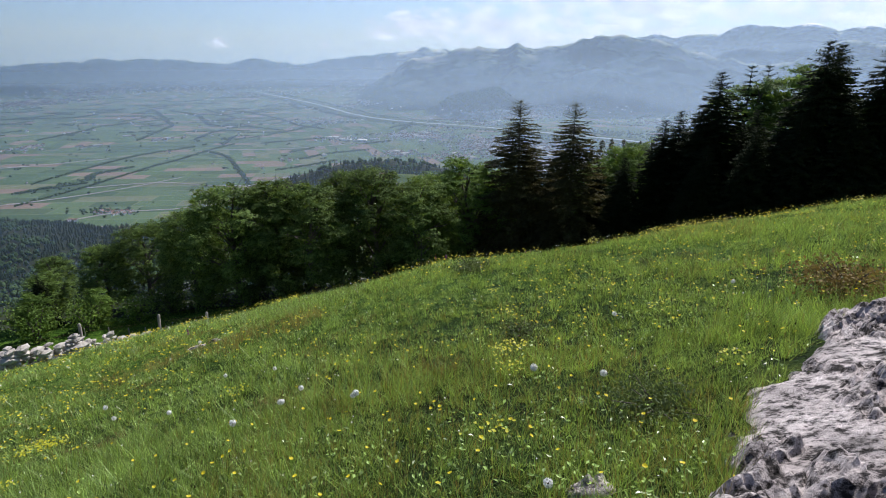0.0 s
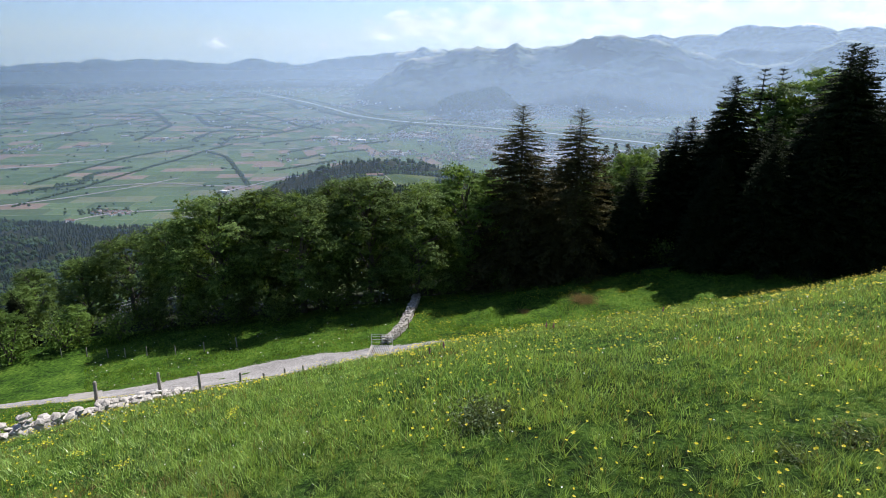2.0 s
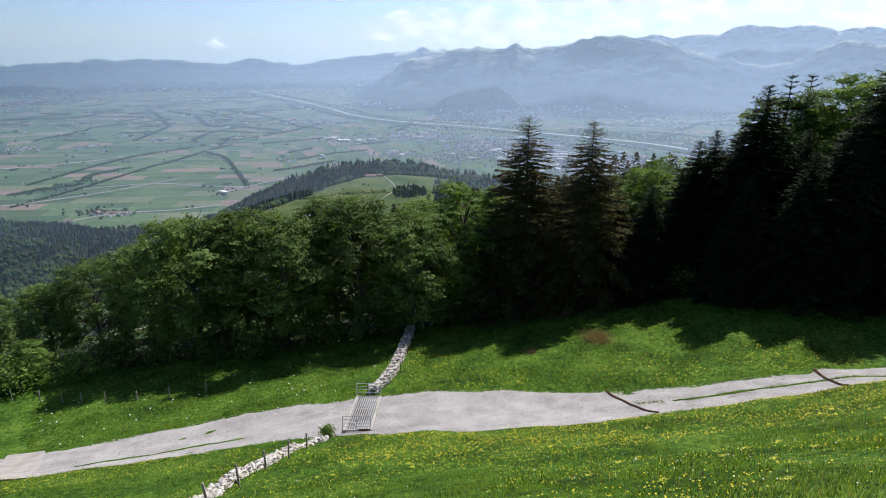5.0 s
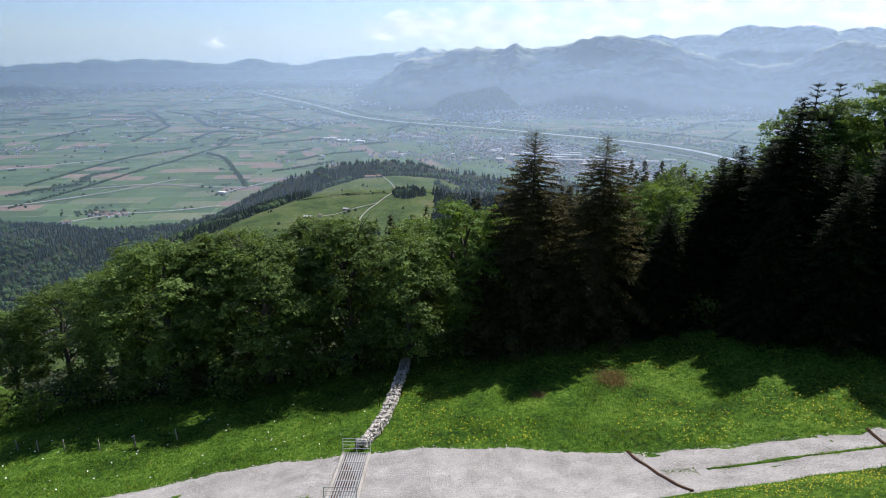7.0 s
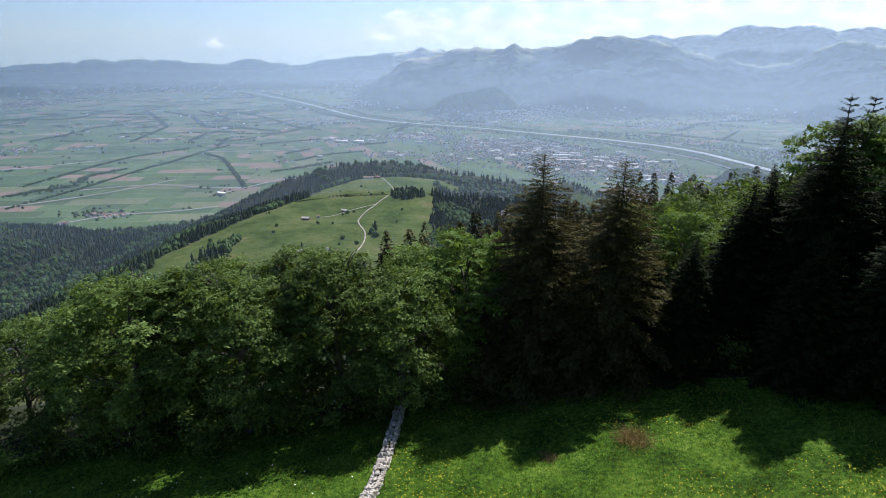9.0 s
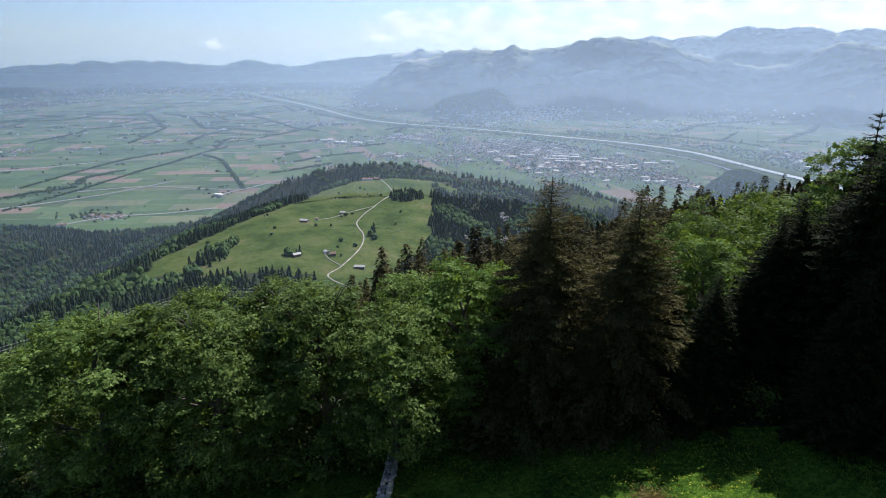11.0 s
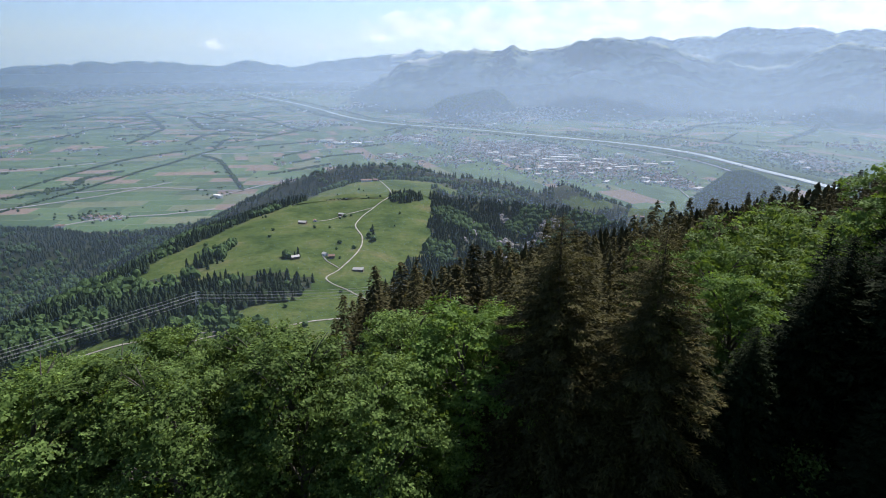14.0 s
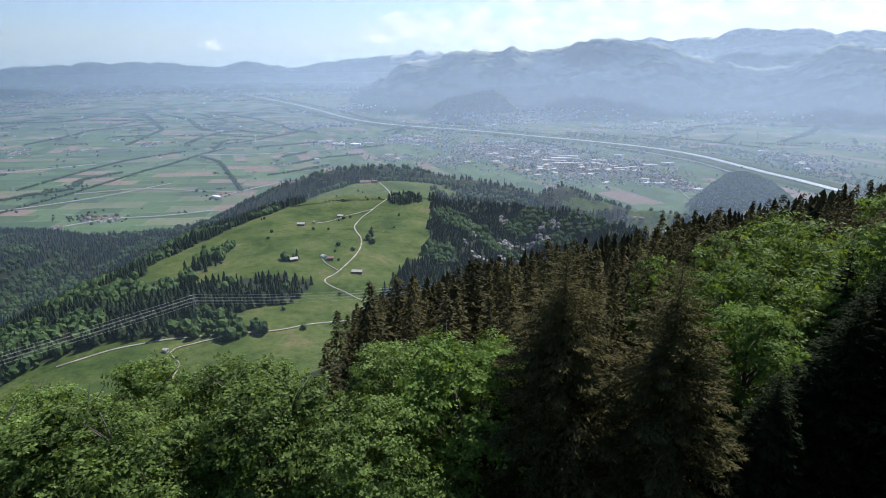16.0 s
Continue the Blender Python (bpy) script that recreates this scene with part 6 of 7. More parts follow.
def build_pebbles():
    """Loose stones along the edges of the track."""
    rng = np.random.default_rng(39)
    n = 2600
    x = rng.uniform(-30, 40, n)
    yn, yf = np.interp(x, ROAD_X, ROAD_NEAR), np.interp(x, ROAD_X, ROAD_FAR)
    f = np.where(rng.random(n) < 0.6, 1.0 - np.abs(rng.normal(0, 0.10, n)), rng.random(n))
    y = yn + (yf - yn) * f
    k = ~((np.abs(x + 6.1) < 1.4))
    x, y = x[k], y[k]
    shapes = [stone_mesh(rng) for _ in range(5)]
    z = land(x, y)
    lots = []
    for a, b, c in zip(x, y, z):
        me = shapes[int(rng.integers(0, 5))]
        s = rng.uniform(0.03, 0.09) if rng.random() < 0.93 else rng.uniform(0.1, 0.2)
        m = pose(a, b, c + 0.065, 0, 0, rng.uniform(0, 360)) @ Matrix.Diagonal((s, s, s, 1))
        lots.append(([m @ v.co for v in me.vertices], [tuple(p.vertices) for p in me.polygons]))
    V, F = join(lots)
    tagged(link_mesh("loose_stones", V, F, STONE), "loose pale stones along the gravel track", "stones", kind="stuff")


def dandelion():
    """A seed clock on its stalk."""
    rng = np.random.default_rng(2)
    root = new("dandelion_clock")
    V, F = tube([(0, 0, -0.03), (0.01, 0, 0.12), (0.0, 0.005, 0.25)], [0.0028, 0.0024, 0.002], 6)
    part("stalk", bm_from(V, F), GRASS, root)
    bm = bmesh.new()
    bmesh.ops.create_icosphere(bm, subdivisions=1, radius=0.006, matrix=Matrix.Translation((0, 0.005, 0.25)))
    part("seed_heart", bm, BARK, root)
    d = rng.normal(size=(260, 3))
    d /= np.linalg.norm(d, axis=1)[:, None]
    Vq, Fq = leaf_quads(rng, d * 0.024 * rng.uniform(0.8, 1.08, (260, 1)) + np.array([0, 0.005, 0.25]), d, 0.0044, 0.9)
    link_mesh("fluff", Vq, Fq, WHITE, root, "grey-white ball of seed fluff")
    return tagged(root, "dandelion seed clock on a thin stalk", "dandelion", "dandelion clocks in the meadow")


def build_dandelions():
    d = dandelion()
    spots = [(-3.63, 5.59), (-1.75, 4.11), (-1.44, 4.56), (-1.40, 4.50), (-0.74, 4.26), (0.70, 4.00), (1.13, 3.77), (1.77, 5.56), (0.47, 2.27), (-4.01, 6.08), (-2.81, 5.21), (-1.38, 4.92), (-1.93, 6.0), (-4.12, 8.94), (-0.71, 4.2), (-2.6, 6.3), (3.3, 6.2)]
    d.matrix_basis = pose(*spots[0], ground_z(*spots[0]))
    rng = np.random.default_rng(4)
    for x, y in spots[1:]:
        s = rng.uniform(0.8, 1.15)
        copy_thing(d, pose(x, y, ground_z(x, y), rng.uniform(-8, 8), rng.uniform(-8, 8), rng.uniform(0, 360)) @ Matrix.Diagonal((s, s, s, 1)))


def shrub(name, x, y, r, h, seed, label, mat, leaves=900, leaf=0.03):
    """A small bush: thin stems and loose leaves."""
    rng = np.random.default_rng(seed)
    root = new(name)
    for i in range(9):
        a, e = rng.uniform(0, 6.28), rng.uniform(0.2, 0.9)
        V, F = tube([(0, 0, -0.1), (math.cos(a) * r * e * 0.5, math.sin(a) * r * e * 0.5, h * 0.55), (math.cos(a) * r * e, math.sin(a) * r * e, h * rng.uniform(0.7, 1.0))], [0.02 * h + 0.004, 0.012 * h + 0.003, 0.003], 5)
        part("stem", bm_from(V, F), BARK, root)
    q = rng.normal(0, 0.42, (leaves, 3)) * np.array([r, r, h * 0.55]) + np.array([0, 0, h * 0.5])
    q[:, 2] = np.abs(q[:, 2])
    nr = rng.normal(size=(leaves, 3)) + np.array([0, 0, 0.6])
    nr /= np.linalg.norm(nr, axis=1)[:, None]
    V, F = leaf_quads(rng, q, nr, leaf)
    link_mesh("foliage", V, F, mat, root)
    root.matrix_basis = pose(x, y, ground_z(x, y), 0, 0, seed * 40)
    return tagged(root, label, "shrub")


build_grass()
build_flowers()
build_dandelions()
build_seed_heads()
build_orchids()
build_pebbles()
shrub("dwarf_shrub", 0.6, 11.3, 0.50, 0.20, 1, "dark low shrub growing out of the turf", HERB, 1300, 0.025)
shrub("dwarf_shrub", 1.45, 3.45, 0.42, 0.18, 2, "grey-green low herb cushion beside the rock", HERB, 2200, 0.013)
shrub("dwarf_shrub", 4.35, 5.9, 0.6, 0.34, 3, "brownish dwarf shrub in the meadow", THATCH, 2200, 0.020)
shrub("dwarf_shrub", 3.6, 9.6, 0.25, 0.08, 4, "dark patch of low shrub in the turf", HERB, 500, 0.02)
shrub("dwarf_shrub", 4.3, 9.8, 0.30, 0.08, 5, "dark patch of low shrub in the turf", HERB, 500, 0.02)
shrub("dwarf_shrub", 0.9, 6.0, 0.30, 0.16, 8, "dark low shrub among the grass", HERB, 800, 0.018)
shrub("elder_bush", -8.2, 50.9, 0.6, 1.0, 6, "bright green bush at the end of the stone wall", MAPLE, 900, 0.07)
shrub("dwarf_shrub", 16.6, 68.0, 1.9, 0.40, 7, "brownish mound of dry low shrub on the pasture", THATCH, 2600, 0.06)
shrub("dwarf_shrub", 9.6, 67.0, 0.9, 0.22, 9, "small brown tangle at the rim of the pasture", THATCH, 700, 0.05)
for i, (x, y, r, h) in enumerate([(-47, 71, 3, 4.5), (-41, 72.5, 2.6, 4), (-52, 68, 3, 5), (-33, 76, 2.5, 3.5), (-21, 74, 2.4, 3.2), (-14, 77, 2.6, 3.5), (-6, 78.5, 2.2, 3), (2, 80, 2.4, 3.4), (8, 80, 2.2, 3), (24, 80, 2.6, 4), (29, 77.5, 2.2, 3.5), (45, 74, 2.4, 3.5), (-27, 75.5, 2.4, 3.4), (-58, 74, 3, 4.5), (-38, 76, 2.6, 3.6), (-51, 76, 3, 4.2)]):
    shrub("edge_bush", x, y, r, h, 20 + i, "leafy bush under the trees at the wood's edge", BEECH if i > 2 else MAPLE, 1000, 0.17)


# ---- the alp: huts, path, pylons ----
def smooth_line(pts, step):
    """A curve through the points."""
    P = [np.array(p, float) for p in pts]
    P = [2 * P[0] - P[1]] + P + [2 * P[-1] - P[-2]]
    out = []
    for i in range(1, len(P) - 2):
        n = max(2, int(np.linalg.norm(P[i + 1] - P[i]) / step))
        for k in range(n):
            t = k / n
            out.append(0.5 * (2 * P[i] + (P[i + 1] - P[i - 1]) * t + (2 * P[i - 1] - 5 * P[i] + 4 * P[i + 1] - P[i + 2]) * t * t + (3 * P[i] - P[i - 1] - 3 * P[i + 1] + P[i + 2]) * t ** 3))
    out.append(P[-2])
    return np.array(out)


def lane(name, pts, width, mat, label, lift=0.9, step=9.0, category="path"):
    c = smooth_line(pts, step)
    d = np.gradient(c, axis=0)
    d /= np.linalg.norm(d, axis=1)[:, None] + 1e-9
    s = np.stack([-d[:, 1], d[:, 0]], 1) * width / 2
    ob = ribbon(name, c - s, c + s, 3, lift, mat, far=True)
    z = np.array([v.co.z for v in ob.data.vertices])
    ob.data.vertices.foreach_set("co", np.stack([np.array([v.co.x for v in ob.data.vertices]), np.array([v.co.y for v in ob.data.vertices]), z + lift * 0.9], 1).ravel().astype(np.float32))
    return tagged(ob, label, category, kind="structure")


lane("alp_path", [(-173, 1722), (-121, 1520), (-148, 1359), (-171, 1223), (-145, 1122), (-144, 1036), (-161, 954), (-175, 904), (-129, 861), (-76, 818), (-104, 788), (-171, 744), (-215, 716), (-308, 701), (-361, 682), (-430, 640)],
     2.8, DIRT, "pale gravel path winding across the alp")
lane("alp_path", [(-146, 1362), (-215, 1293), (-262, 1255)], 1.9, DIRT, "narrow branch path to the huts")
lane("alp_path", [(-230, 716), (-310, 674), (-291, 640), (-285, 600)], 1.9, DIRT, "narrow branch path below the grove")
lane("alp_path", [(-161, 954), (-187, 985), (-200, 1010)], 1.9, DIRT, "narrow branch path to the barns")


def hut(x, y, w, l, h, turn, roof_mat, wall_mat, label):
    root = new("alpine_hut")
    bm = bmesh.new()
    box_at(bm, w, l, h + 2, pose(0, 0, h / 2 - 1))
    part("wall", bm, wall_mat, root)
    bm = bmesh.new()
    o, r = 0.6, w * 0.28
    V = [(-w / 2 - o, -l / 2 - o, h - 0.2), (0, -l / 2 - o, h + r), (w / 2 + o, -l / 2 - o, h - 0.2), (-w / 2 - o, l / 2 + o, h - 0.2), (0, l / 2 + o, h + r), (w / 2 + o, l / 2 + o, h - 0.2)]
    V += [(a, b, c - 0.25) for a, b, c in V]
    F = [(0, 1, 4, 3), (1, 2, 5, 4), (6, 9, 10, 7), (7, 10, 11, 8), (0, 6, 7, 1), (1, 7, 8, 2), (3, 4, 10, 9), (4, 5, 11, 10), (0, 3, 9, 6), (2, 8, 11, 5)]
    b2 = bm_from(V, F)
    for f in b2.faces:
        f.smooth = False
    part("roof", b2, roof_mat, root)
    bm.free()
    bm = bmesh.new()
    box_at(bm, 1.6, 0.12, 2.0, pose(0, -l / 2 - 0.04, 1.0))
    part("door", bm, BARN, root)
    P = draw_in(np.array([[x, y, ground_z(x, y) + 0.8]]))[0]
    root.matrix_basis = pose(P[0], P[1], P[2], 0, 0, turn)
    return tagged(root, label, "hut", "huts on the alp")


for x, y, w, l, h, turn, rm, wm, lab in (
        (-283, 1230, 9, 16, 3.5, 80, SHEET, BARN, "long alpine barn with a pale sheet roof"),
        (-263, 1257, 6, 8, 3.2, 20, ROOF, PLASTER, "small alpine hut with a dark roof"),
        (-213, 1305, 8, 13, 3.2, 70, SHEET, BARN, "low alpine barn with a grey roof"),
        (-244, 994, 8, 13, 3.2, 120, SHEET, BARN, "old wooden barn with a grey roof"),
        (-197, 1015, 7, 9, 3.2, 40, SHEET, PLASTER, "whitewashed alpine hut with a grey roof"),
        (-184, 1006, 8, 10, 3.4, 100, ROOF, BARN, "brown wooden alpine hut"),
        (-131, 953, 8, 17, 3.0, 85, SHEET, BARN, "long low cow shed with a grey roof"),
        (-205, 1702, 10, 30, 4.5, 95, ROOF, PLASTER, "alpine inn with a red tiled roof"),
        (-178, 1706, 9, 16, 4.0, 60, ROOF, BARN, "wooden side building with a red roof"),
        (-318, 668, 4, 6, 2.2, 70, SHEET, PLASTER, "small shelter with a pale roof"),
        (632, 1672, 10, 16, 5.0, 80, ROOF, PLASTER, "white farmhouse with a brown roof in a clearing"),
        (648, 1650, 9, 12, 4.0, 30, SHEET, PLASTER, "whitewashed farm building in a clearing"),
        (612, 1745, 8, 12, 4.5, 60, ROOF, BARN, "brown wooden farmhouse at the edge of the woods"),
        (598, 1768, 7, 10, 4.0, 110, ROOF, PLASTER, "small white house with a brown roof among trees")):
    hut(x, y, w, l, h, turn, rm, wm, lab)


def pylon(x, y, h, turn):
    root = new("power_pylon")
    z = ground_z(x, y)

    def corner(f):
        return 2.6 * (1 - f) ** 1.3 + 0.45

    for sx, sy in ((-1, -1), (1, -1), (1, 1), (-1, 1)):
        bm = bmesh.new()
        for k in range(6):
            f, g = k / 6, (k + 1) / 6
            rod(bm, (sx * corner(f), sy * corner(f), h * f - (1.5 if k == 0 else 0)), (sx * corner(g), sy * corner(g), h * g), 0.16, 4)
        part("leg", bm, STEEL, root)
    bm = bmesh.new()
    for k in range(8):
        f, g = k / 8, (k + 1) / 8
        a, b = corner(f), corner(g)
        for p, q in (((-a, -a), (b, -b)), ((a, -a), (b, b)), ((a, a), (-b, b)), ((-a, a), (-b, -b))):
            rod(bm, (*p, h * f), (*q, h * g), 0.10, 4)
    part("bracing", bm, STEEL, root)
    for f in (0.68, 0.82, 0.95):
        bm = bmesh.new()
        box_at(bm, 11 - 6 * (f - 0.68), 0.5, 0.5, pose(0, 0, h * f))
        part("cross_arm", bm, STEEL, root)
    root.matrix_basis = pose(x, y, z, 0, 0, turn)
    return tagged(root, "grey lattice steel power pylon in the woods", "pylon", "power pylons")


def build_power_line():
    ends = [(-690, 420), (-316, 756), (-29, 850), (330, 980)]
    h = 34
    for x, y in ends[1:3]:
        pylon(x, y, h, 40)
    tops = [np.array([x, y, ground_z(x, y)]) for x, y in ends]
    tops[0][2], tops[3][2] = -330, -345
    for a, b in zip(tops[:-1], tops[1:]):
        d = (b - a)[:2]
        s = np.array([-d[1], d[0]]) / np.linalg.norm(d)
        for f in (0.68, 0.82, 0.95):
            for k in (-1, 1):
                off = np.array([s[0], s[1], 0]) * k * 4.6
                t = np.linspace(0, 1, 22)
                P = a + (b - a) * t[:, None] + off + np.array([0, 0, 1.0]) * (h * f - 1.2 - 14 * (t * (1 - t)) * 1.4)[:, None]
                V, F = tube([tuple(p) for p in P], [0.13] * len(P), 4)
                tagged(link_mesh("power_cable", V, F, SHEET), "thin pale power cable slung between the pylons", "cable", "power cables")


build_power_line()


# ---- the valley: river, hedgerows, towns ----
RIVER = [(-4344, 14027), (-3376, 12357), (-2446, 10755), (-1816, 9520), (-1300, 8450), (-831, 7734), (-303, 7253), (357, 6825), (932, 6343), (1569, 5794), (1930, 5402), (2160, 4965), (2262, 4487),
         (2320, 4155), (2387, 3885), (2429, 3630), (2520, 3200), (2700, 2700)]
lane("river", RIVER, 66, WATER, "pale straight river along the valley", 5, 120, "river")


def beside(pts, offset):
    c = smooth_line(pts, 150)
    d = np.gradient(c, axis=0)
    d /= np.linalg.norm(d, axis=1)[:, None]
    return [tuple(p) for p in (c + np.stack([-d[:, 1], d[:, 0]], 1) * offset)]


lane("river_bank", beside(RIVER, 120), 110, ALP, "grassy flood bank beside the river", 3.5, 150, "bank")
lane("river_bank", beside(RIVER, -120), 110, ALP, "grassy flood bank beside the river", 3.5, 150, "bank")
lane("valley_road", [(1500, 5600), (1759, 5194), (1900, 4906), (2047, 4489), (2080, 4029), (2060, 3500)], 26, GRAVEL, "pale main road beside the river", 4, 120, "road")
for pts in ([(-2740, 2900), (-2330, 3050), (-1960, 3400), (-1720, 3800)], [(-1794, 2746), (-1640, 2900), (-1400, 2960), (-1180, 3080)], [(-1276, 3393), (-1150, 3620), (-1010, 3850)], [(-3700, 3900), (-3100, 4150), (-2600, 4550)],
            [(-1177, 3546), (-1440, 3560), (-1800, 3640), (-2150, 3480)], [(1480, 3100), (1440, 3330), (1492, 3650), (1560, 3950)], [(-1990, 5000), (-1300, 5100), (-700, 5500), (-150, 6000)], [(4250, 6200), (4700, 7300)], [(-420, 6500), (-520, 6050), (-760, 5800)]):
    lane("valley_road", pts, 8, GRAVEL, "narrow pale road through the fields", 4, 120, "road")


def low_clump(rng):
    """A plain clump of foliage seen from far away; height 1."""
    bm = bmesh.new()
    bmesh.ops.create_icosphere(bm, subdivisions=1, radius=0.5)
    for v in bm.verts:
        v.co *= rng.uniform(0.7, 1.25)
    V = np.array([(v.co.x, v.co.y, v.co.z * 0.9 + 0.42) for v in bm.verts])
    F = np.array([[v.index for v in f.verts] for f in bm.faces])
    bm.free()
    return V, F


def build_valley_trees():
    rng = np.random.default_rng(55)
    clumps = [low_clump(rng) for _ in range(4)]
    lines = []

    def row(pts, gap, wide=6):
        c = smooth_line(pts, gap) if len(pts) > 2 else np.array(pts[0]) + (np.array(pts[1]) - np.array(pts[0])) * np.linspace(0, 1, max(2, int(math.dist(*pts) / gap)))[:, None]
        lines.append(c + rng.normal(0, wide, c.shape))

    # tree-lined canals and roads of the near plain
    for pts, gap, wide in (
            ([(-2275, 3031), (-2190, 3476), (-2159, 3722), (-2110, 4215), (-2043, 4524), (-2001, 4970), (-1913, 5400)], 8, 5), ([(-2477, 3317), (-2390, 3478), (-2251, 3637)], 4, 12),
            ([(-2284, 3723), (-2357, 3946), (-2239, 4194)], 4, 14), ([(-2566, 3591), (-2544, 4008), (-2503, 4503), (-2433, 4797), (-2200, 5229)], 9, 5), ([(-1980, 4940), (-1743, 4707), (-1546, 4325), (-1344, 3899), (-1177, 3546)], 5, 7),
            ([(-3876, 5641), (-3864, 6386), (-3921, 6808), (-3639, 7414), (-3515, 7760)], 13, 9), ([(-1108, 4568), (-942, 4842), (-646, 5052)], 7, 9), ([(-1156, 4099), (-968, 4320), (-833, 4488)], 5, 14),
            ([(-1279, 4904), (-1111, 5219)], 14, 5), ([(-743, 5426), (-502, 5611)], 4, 28), ([(-1668, 5434), (-1458, 5620), (-1179, 5818)], 9, 10)):
        row(pts, gap, wide)
    for pts in (([(-5571, 7710), (-4839, 7922), (-4950, 8942)]), [(-5653, 8496), (-5154, 8321)], [(-4324, 8935), (-3836, 8143), (-3141, 6914)], [(-4074, 8932), (-3446, 8302), (-3033, 7543), (-2765, 7028)], [(-2765, 7028), (-2485, 6794)],
                [(-3609, 9122), (-2767, 7900)], [(-3084, 8826), (-2644, 8463), (-2009, 7533), (-1650, 6900), (-1336, 6619)], [(-2919, 5632), (-3141, 6914)], [(-2394, 5706), (-2425, 6372), (-2261, 6792), (-1731, 6467)],
                [(-3368, 6236), (-3084, 6378)], [(-2017, 5703), (-1791, 6038), (-1585, 6622), (-1450, 7200)], [(-1990, 5330), (-2087, 5910), (-1947, 5995)]):
        row(pts, 11, 13)
    for pts in ([(879, 5971), (1111, 5559), (1330, 5066)], [(1082, 5410), (1215, 5199)], [(1570, 5405), (1765, 5063)], [(2191, 6332), (2650, 5869), (2958, 5393)], [(2650, 6585), (3299, 7353), (3994, 7623), (5089, 7989)],
                [(3328, 5779), (4084, 6574), (4771, 7478)], [(3445, 5696), (3608, 5694)], [(-1748, 8720), (-1142, 7885)], [(-453, 6455), (-378, 7384)], [(-104, 7656), (524, 7376)], [(2295, 9595), (2573, 8417)], [(-2646, 10357), (-2186, 9208)]):
        row(pts, 9, 20)
    # hedges of the farther plain
    for i in range(150):
        c = np.array([rng.uniform(-8500, -300), 5600 + 6500 * rng.random()])
        d = np.array([0.28, 0.96]) if rng.random() < 0.45 else np.array([0.96, 0.10])
        n = int(rng.uniform(10, 40))
        lines.append(c + (d + rng.normal(0, 0.1, 2)) * (np.arange(n) * rng.uniform(14, 22))[:, None] + rng.normal(0, 8, (n, 2)))
    for i in range(60):
        c = np.array([rng.uniform(1500, 7500), rng.uniform(5400, 10500)])
        d = np.array([0.90, -0.42]) if rng.random() < 0.6 else np.array([0.55, 0.83])
        n = int(rng.uniform(12, 45))
        lines.append(c + (d + rng.normal(0, 0.1, 2)) * (np.arange(n) * 20)[:, None] + rng.normal(0, 9, (n, 2)))
    bank = smooth_line(RIVER, 30)
    g = np.gradient(bank, axis=0)
    g /= np.linalg.norm(g, axis=1)[:, None]
    s = np.stack([-g[:, 1], g[:, 0]], 1)
    for o in (220, 250, -230):
        keep = rng.random(len(bank)) < 0.8
        lines.append((bank + s * o + rng.normal(0, 22, bank.shape))[keep])
    # riverside wood on the far bank
    sel = (bank[:, 1] < 6200)
    for k in range(7):
        lines.append((bank + s * (300 + 50 * k) + rng.normal(0, 34, bank.shape))[sel])
    for cx, cy, sx, sy, m in ((760, 5136, 264, 318, 300), (972, 4303, 198, 255, 260), (431, 5309, 182, 253, 200), (1336, 4420, 153, 208, 150), (1492, 3913, 91, 141, 110), (726, 8100, 274, 287, 160), (2453, 9167, 800, 500, 260),
                              (-1684, 2912, 60, 45, 60), (-1276, 3393, 40, 40, 16), (2880, 4808, 160, 240, 160), (-2330, 3560, 40, 120, 40), (4517, 9154, 900, 500, 260), (-1820, 2950, 70, 50, 30)):
        lines.append(rng.normal(0, 1, (m, 2)) * np.array([sx, sy]) + np.array([cx, cy]))
    lines.append(np.stack([rng.uniform(-4500, 4500, 330), 2700 + 4500 * rng.random(330)], 1))
    for i in range(60):          # knots of trees round single farms
        lines.append(rng.normal(0, 16, (5, 2)) + np.array([rng.uniform(-5000, -600), rng.uniform(3000, 7500)]))
    xy = np.vstack(lines)
    z = land(xy[:, 0], xy[:, 1])
    r = np.hypot(xy[:, 0], xy[:, 1])
    xy, r = xy[z < FLOOR + 12], r[z < FLOOR + 12]
    h = rng.uniform(9, 17, len(xy)) * (1 + np.clip((r - 4000) / 9000, 0, 0.5))
    scatter("valley_trees", clumps, xy, h, WOODS, "hedgerows and single trees dotted over the valley fields", "trees", True, 12)


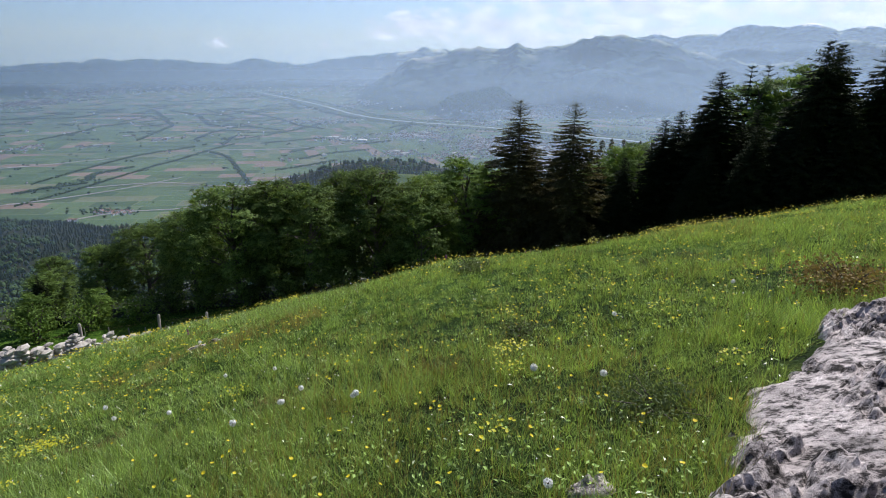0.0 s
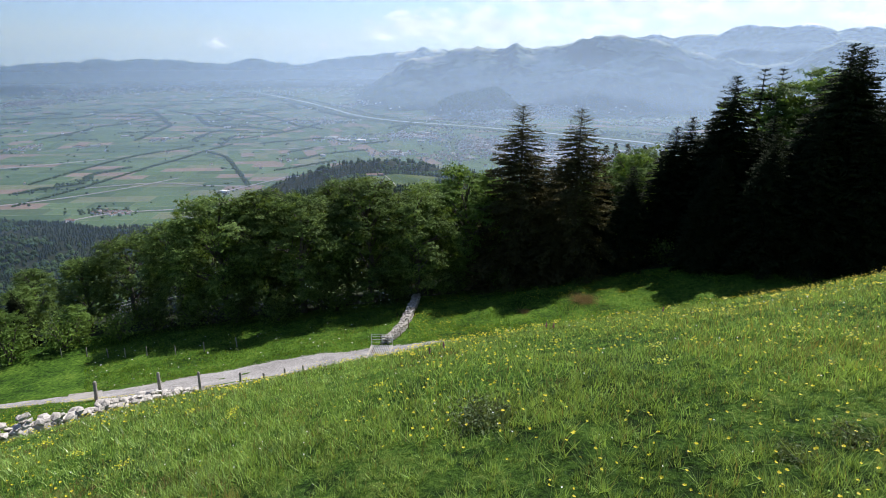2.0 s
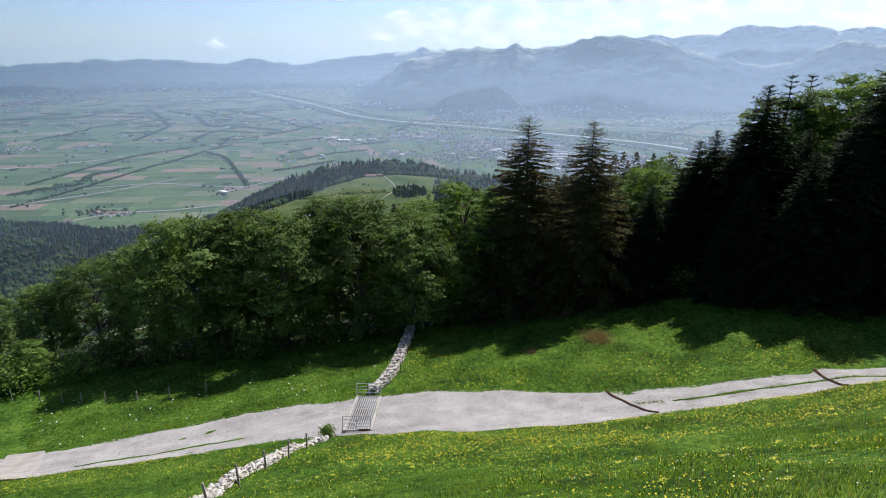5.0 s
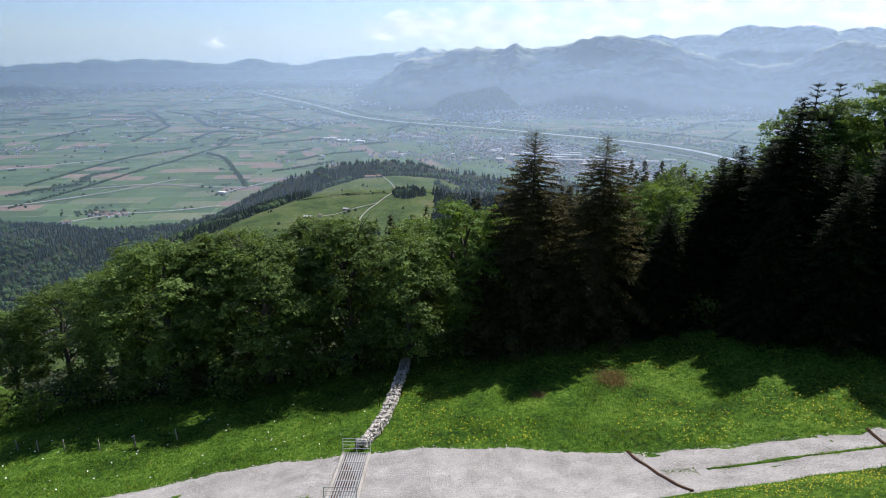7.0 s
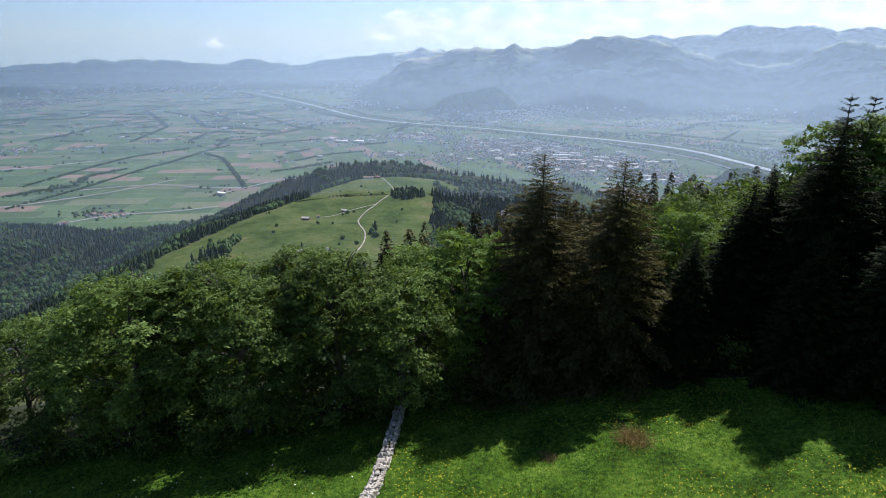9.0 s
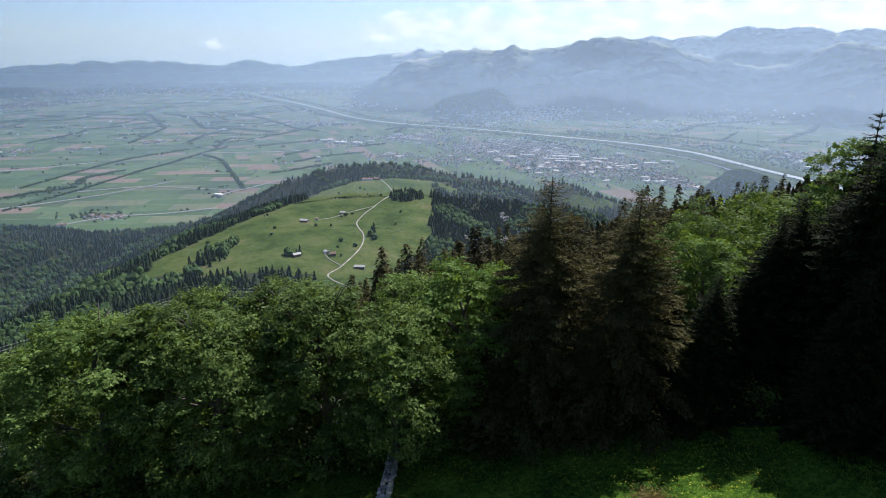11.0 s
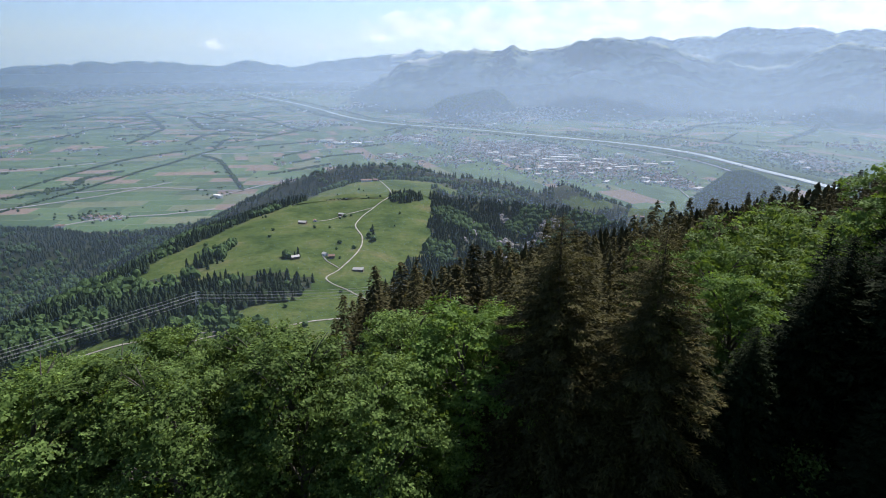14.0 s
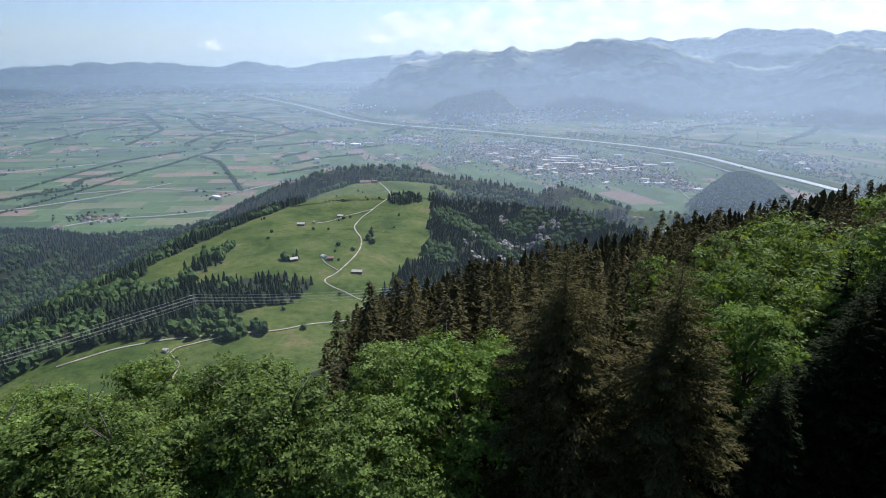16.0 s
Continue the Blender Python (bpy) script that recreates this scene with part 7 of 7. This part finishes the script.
def build_towns():
    rng = np.random.default_rng(66)
    spots = []
    for cx, cy, sx, sy, n in (
            (760, 5136, 264, 318, 900), (972, 4303, 198, 255, 620), (431, 5309, 182, 253, 520), (69, 4691, 107, 132, 110), (1336, 4420, 153, 208, 330), (1492, 3913, 91, 141, 170), (1519, 3690, 53, 84, 50),
            (-389, 4837, 110, 88, 90), (-252, 5981, 170, 158, 260), (300, 7000, 197, 216, 260), (726, 8100, 274, 287, 420), (1511, 8692, 245, 275, 280), (2453, 9167, 257, 306, 260), (2538, 7165, 162, 226, 120),
            (-953, 5775, 148, 98, 60), (-1488, 7394, 167, 160, 110), (-1684, 2912, 46, 26, 40), (-1794, 2746, 16, 12, 9), (-1204, 4517, 40, 30, 12), (-980, 3857, 40, 24, 10)):
        spots.append(rng.normal(0, 1, (n, 2)) * np.array([sx, sy]) + np.array([cx, cy]))
    for cx, cy, sx, sy, n in (
            (2880, 4808, 110, 175, 120), (2940, 4532, 104, 124, 80), (3832, 5386, 124, 130, 70), (4517, 9154, 413, 430, 260), (6036, 10293, 582, 466, 260), (5620, 12666, 569, 704, 180), (-7094, 10416, 291, 632, 330),
            (-7743, 13416, 449, 786, 220), (-6609, 15077, 839, 827, 300), (-4014, 13351, 446, 646, 160), (-2147, 15004, 667, 986, 260), (-598, 11802, 395, 814, 260), (-1585, 9741, 272, 275, 110), (3810, 7844, 266, 226, 90),
            (5290, 8067, 320, 191, 90), (-3190, 5237, 53, 61, 10), (-3643, 5110, 58, 97, 24), (-2717, 5709, 65, 96, 14)):
        spots.append(rng.normal(0, 1, (n, 2)) * np.array([sx, sy]) + np.array([cx, cy]))
    spots.append(np.stack([rng.uniform(-5000, 4000, 160), rng.uniform(3000, 9000, 160)], 1))
    xy = np.vstack(spots)
    z = land(xy[:, 0], xy[:, 1])
    river = smooth_line(RIVER, 60)
    clear = np.min(np.abs(xy[:, None, 0] - river[None, :, 0]) + np.abs(xy[:, None, 1] - river[None, :, 1]), axis=1) > 190
    k = (z < FLOOR + 90) & clear
    xy, z = xy[k], z[k]
    n = len(xy)
    r = np.hypot(xy[:, 0], xy[:, 1])
    grow = 1.15 + np.clip((r - 3000) / 6000, 0, 1.4)
    big = rng.random(n) < 0.025
    w = rng.uniform(8, 12, n) * grow * np.where(big, 2.6, 1)
    l = rng.uniform(10, 16, n) * grow * np.where(big, 3.2, 1)
    h = rng.uniform(5, 8, n) * grow * np.where(big, 1.2, 1)
    rf = np.where(big, 0.05, 0.33) * w
    a = rng.normal(0.35, 0.5, n) + np.where(rng.random(n) < 0.5, 0, math.pi / 2)
    c, s = np.cos(a), np.sin(a)
    base = np.array([(-1, -1, 0), (1, -1, 0), (1, 1, 0), (-1, 1, 0), (-1, -1, 1), (1, -1, 1), (1, 1, 1), (-1, 1, 1), (0, -1, 2), (0, 1, 2)], float)
    X = base[None, :, 0] * w[:, None] / 2
    Y = base[None, :, 1] * l[:, None] / 2
    Z = np.where(base[None, :, 2] == 2, h[:, None] + rf[:, None], base[None, :, 2] * h[:, None]) + z[:, None] - 0.5
    P = np.stack([X * c[:, None] - Y * s[:, None] + xy[:, :1], X * s[:, None] + Y * c[:, None] + xy[:, 1:], Z], 2).reshape(-1, 3)
    faces = np.array([(0, 1, 5, 4), (1, 2, 6, 5), (2, 3, 7, 6), (3, 0, 4, 7), (4, 8, 9, 7), (5, 6, 9, 8), (4, 5, 8, 8), (6, 7, 9, 9)])
    tri = np.vstack([[(f[0], f[1], f[2]), (f[0], f[2], f[3])] if f[2] != f[3] else [(f[0], f[1], f[2])] for f in faces])
    kind = np.array([0] * 8 + [1] * 4 + [0] * 2)
    F = (tri[None] + (np.arange(n) * 10)[:, None, None]).reshape(-1, 3)
    mi = np.where(np.repeat(big, len(tri)) & (np.tile(kind, n) == 1), 2, np.tile(kind, n))
    ob = link_mesh("valley_towns", draw_in(P), F, [PLASTER, ROOF, SHEET], mat_index=mi)
    tagged(ob, "white and brown houses of the valley towns", "houses", kind="stuff")
    # large works halls
    for x, y, w_, l_, t in ((724, 4886, 40, 110, 8), (1032, 4795, 60, 230, 8), (1025, 4549, 40, 250, 8), (919, 4684, 50, 190, 8), (1277, 4681, 50, 110, 10), (1511, 4940, 40, 80, 10), (-940, 5694, 45, 110, 5), (-773, 5653, 50, 90, 5),
                            (-1104, 5859, 40, 110, 5), (-1276, 3393, 22, 60, 30), (1350, 4323, 34, 110, 10), (1608, 4467, 40, 100, 10), (-399, 4956, 30, 80, 20), (1765, 4543, 36, 90, 10), (1057, 4913, 50, 200, 20), (462, 4580, 30, 70, 20)):
        root = new("works_hall")
        bm = bmesh.new()
        box_at(bm, w_, l_, 12, pose(0, 0, 5))
        part("wall", bm, PLASTER, root)
        bm = bmesh.new()
        box_at(bm, w_ + 2, l_ + 2, 1.2, pose(0, 0, 11.7), 0.2)
        part("roof", bm, PLASTER if t in (5, 30) else SHEET, root)
        root2 = draw_in(np.array([[x, y, ground_z(x, y)]]))[0]
        k = np.linalg.norm(root2 - EYE) / np.linalg.norm(np.array([x, y, ground_z(x, y)]) - EYE)
        root.matrix_basis = pose(*root2, 0, 0, 90 - t) @ Matrix.Diagonal((k, k, k, 1))
        tagged(root, "long white flat-roofed works hall in the valley", "hall", "works halls")


build_valley_trees()
build_towns()
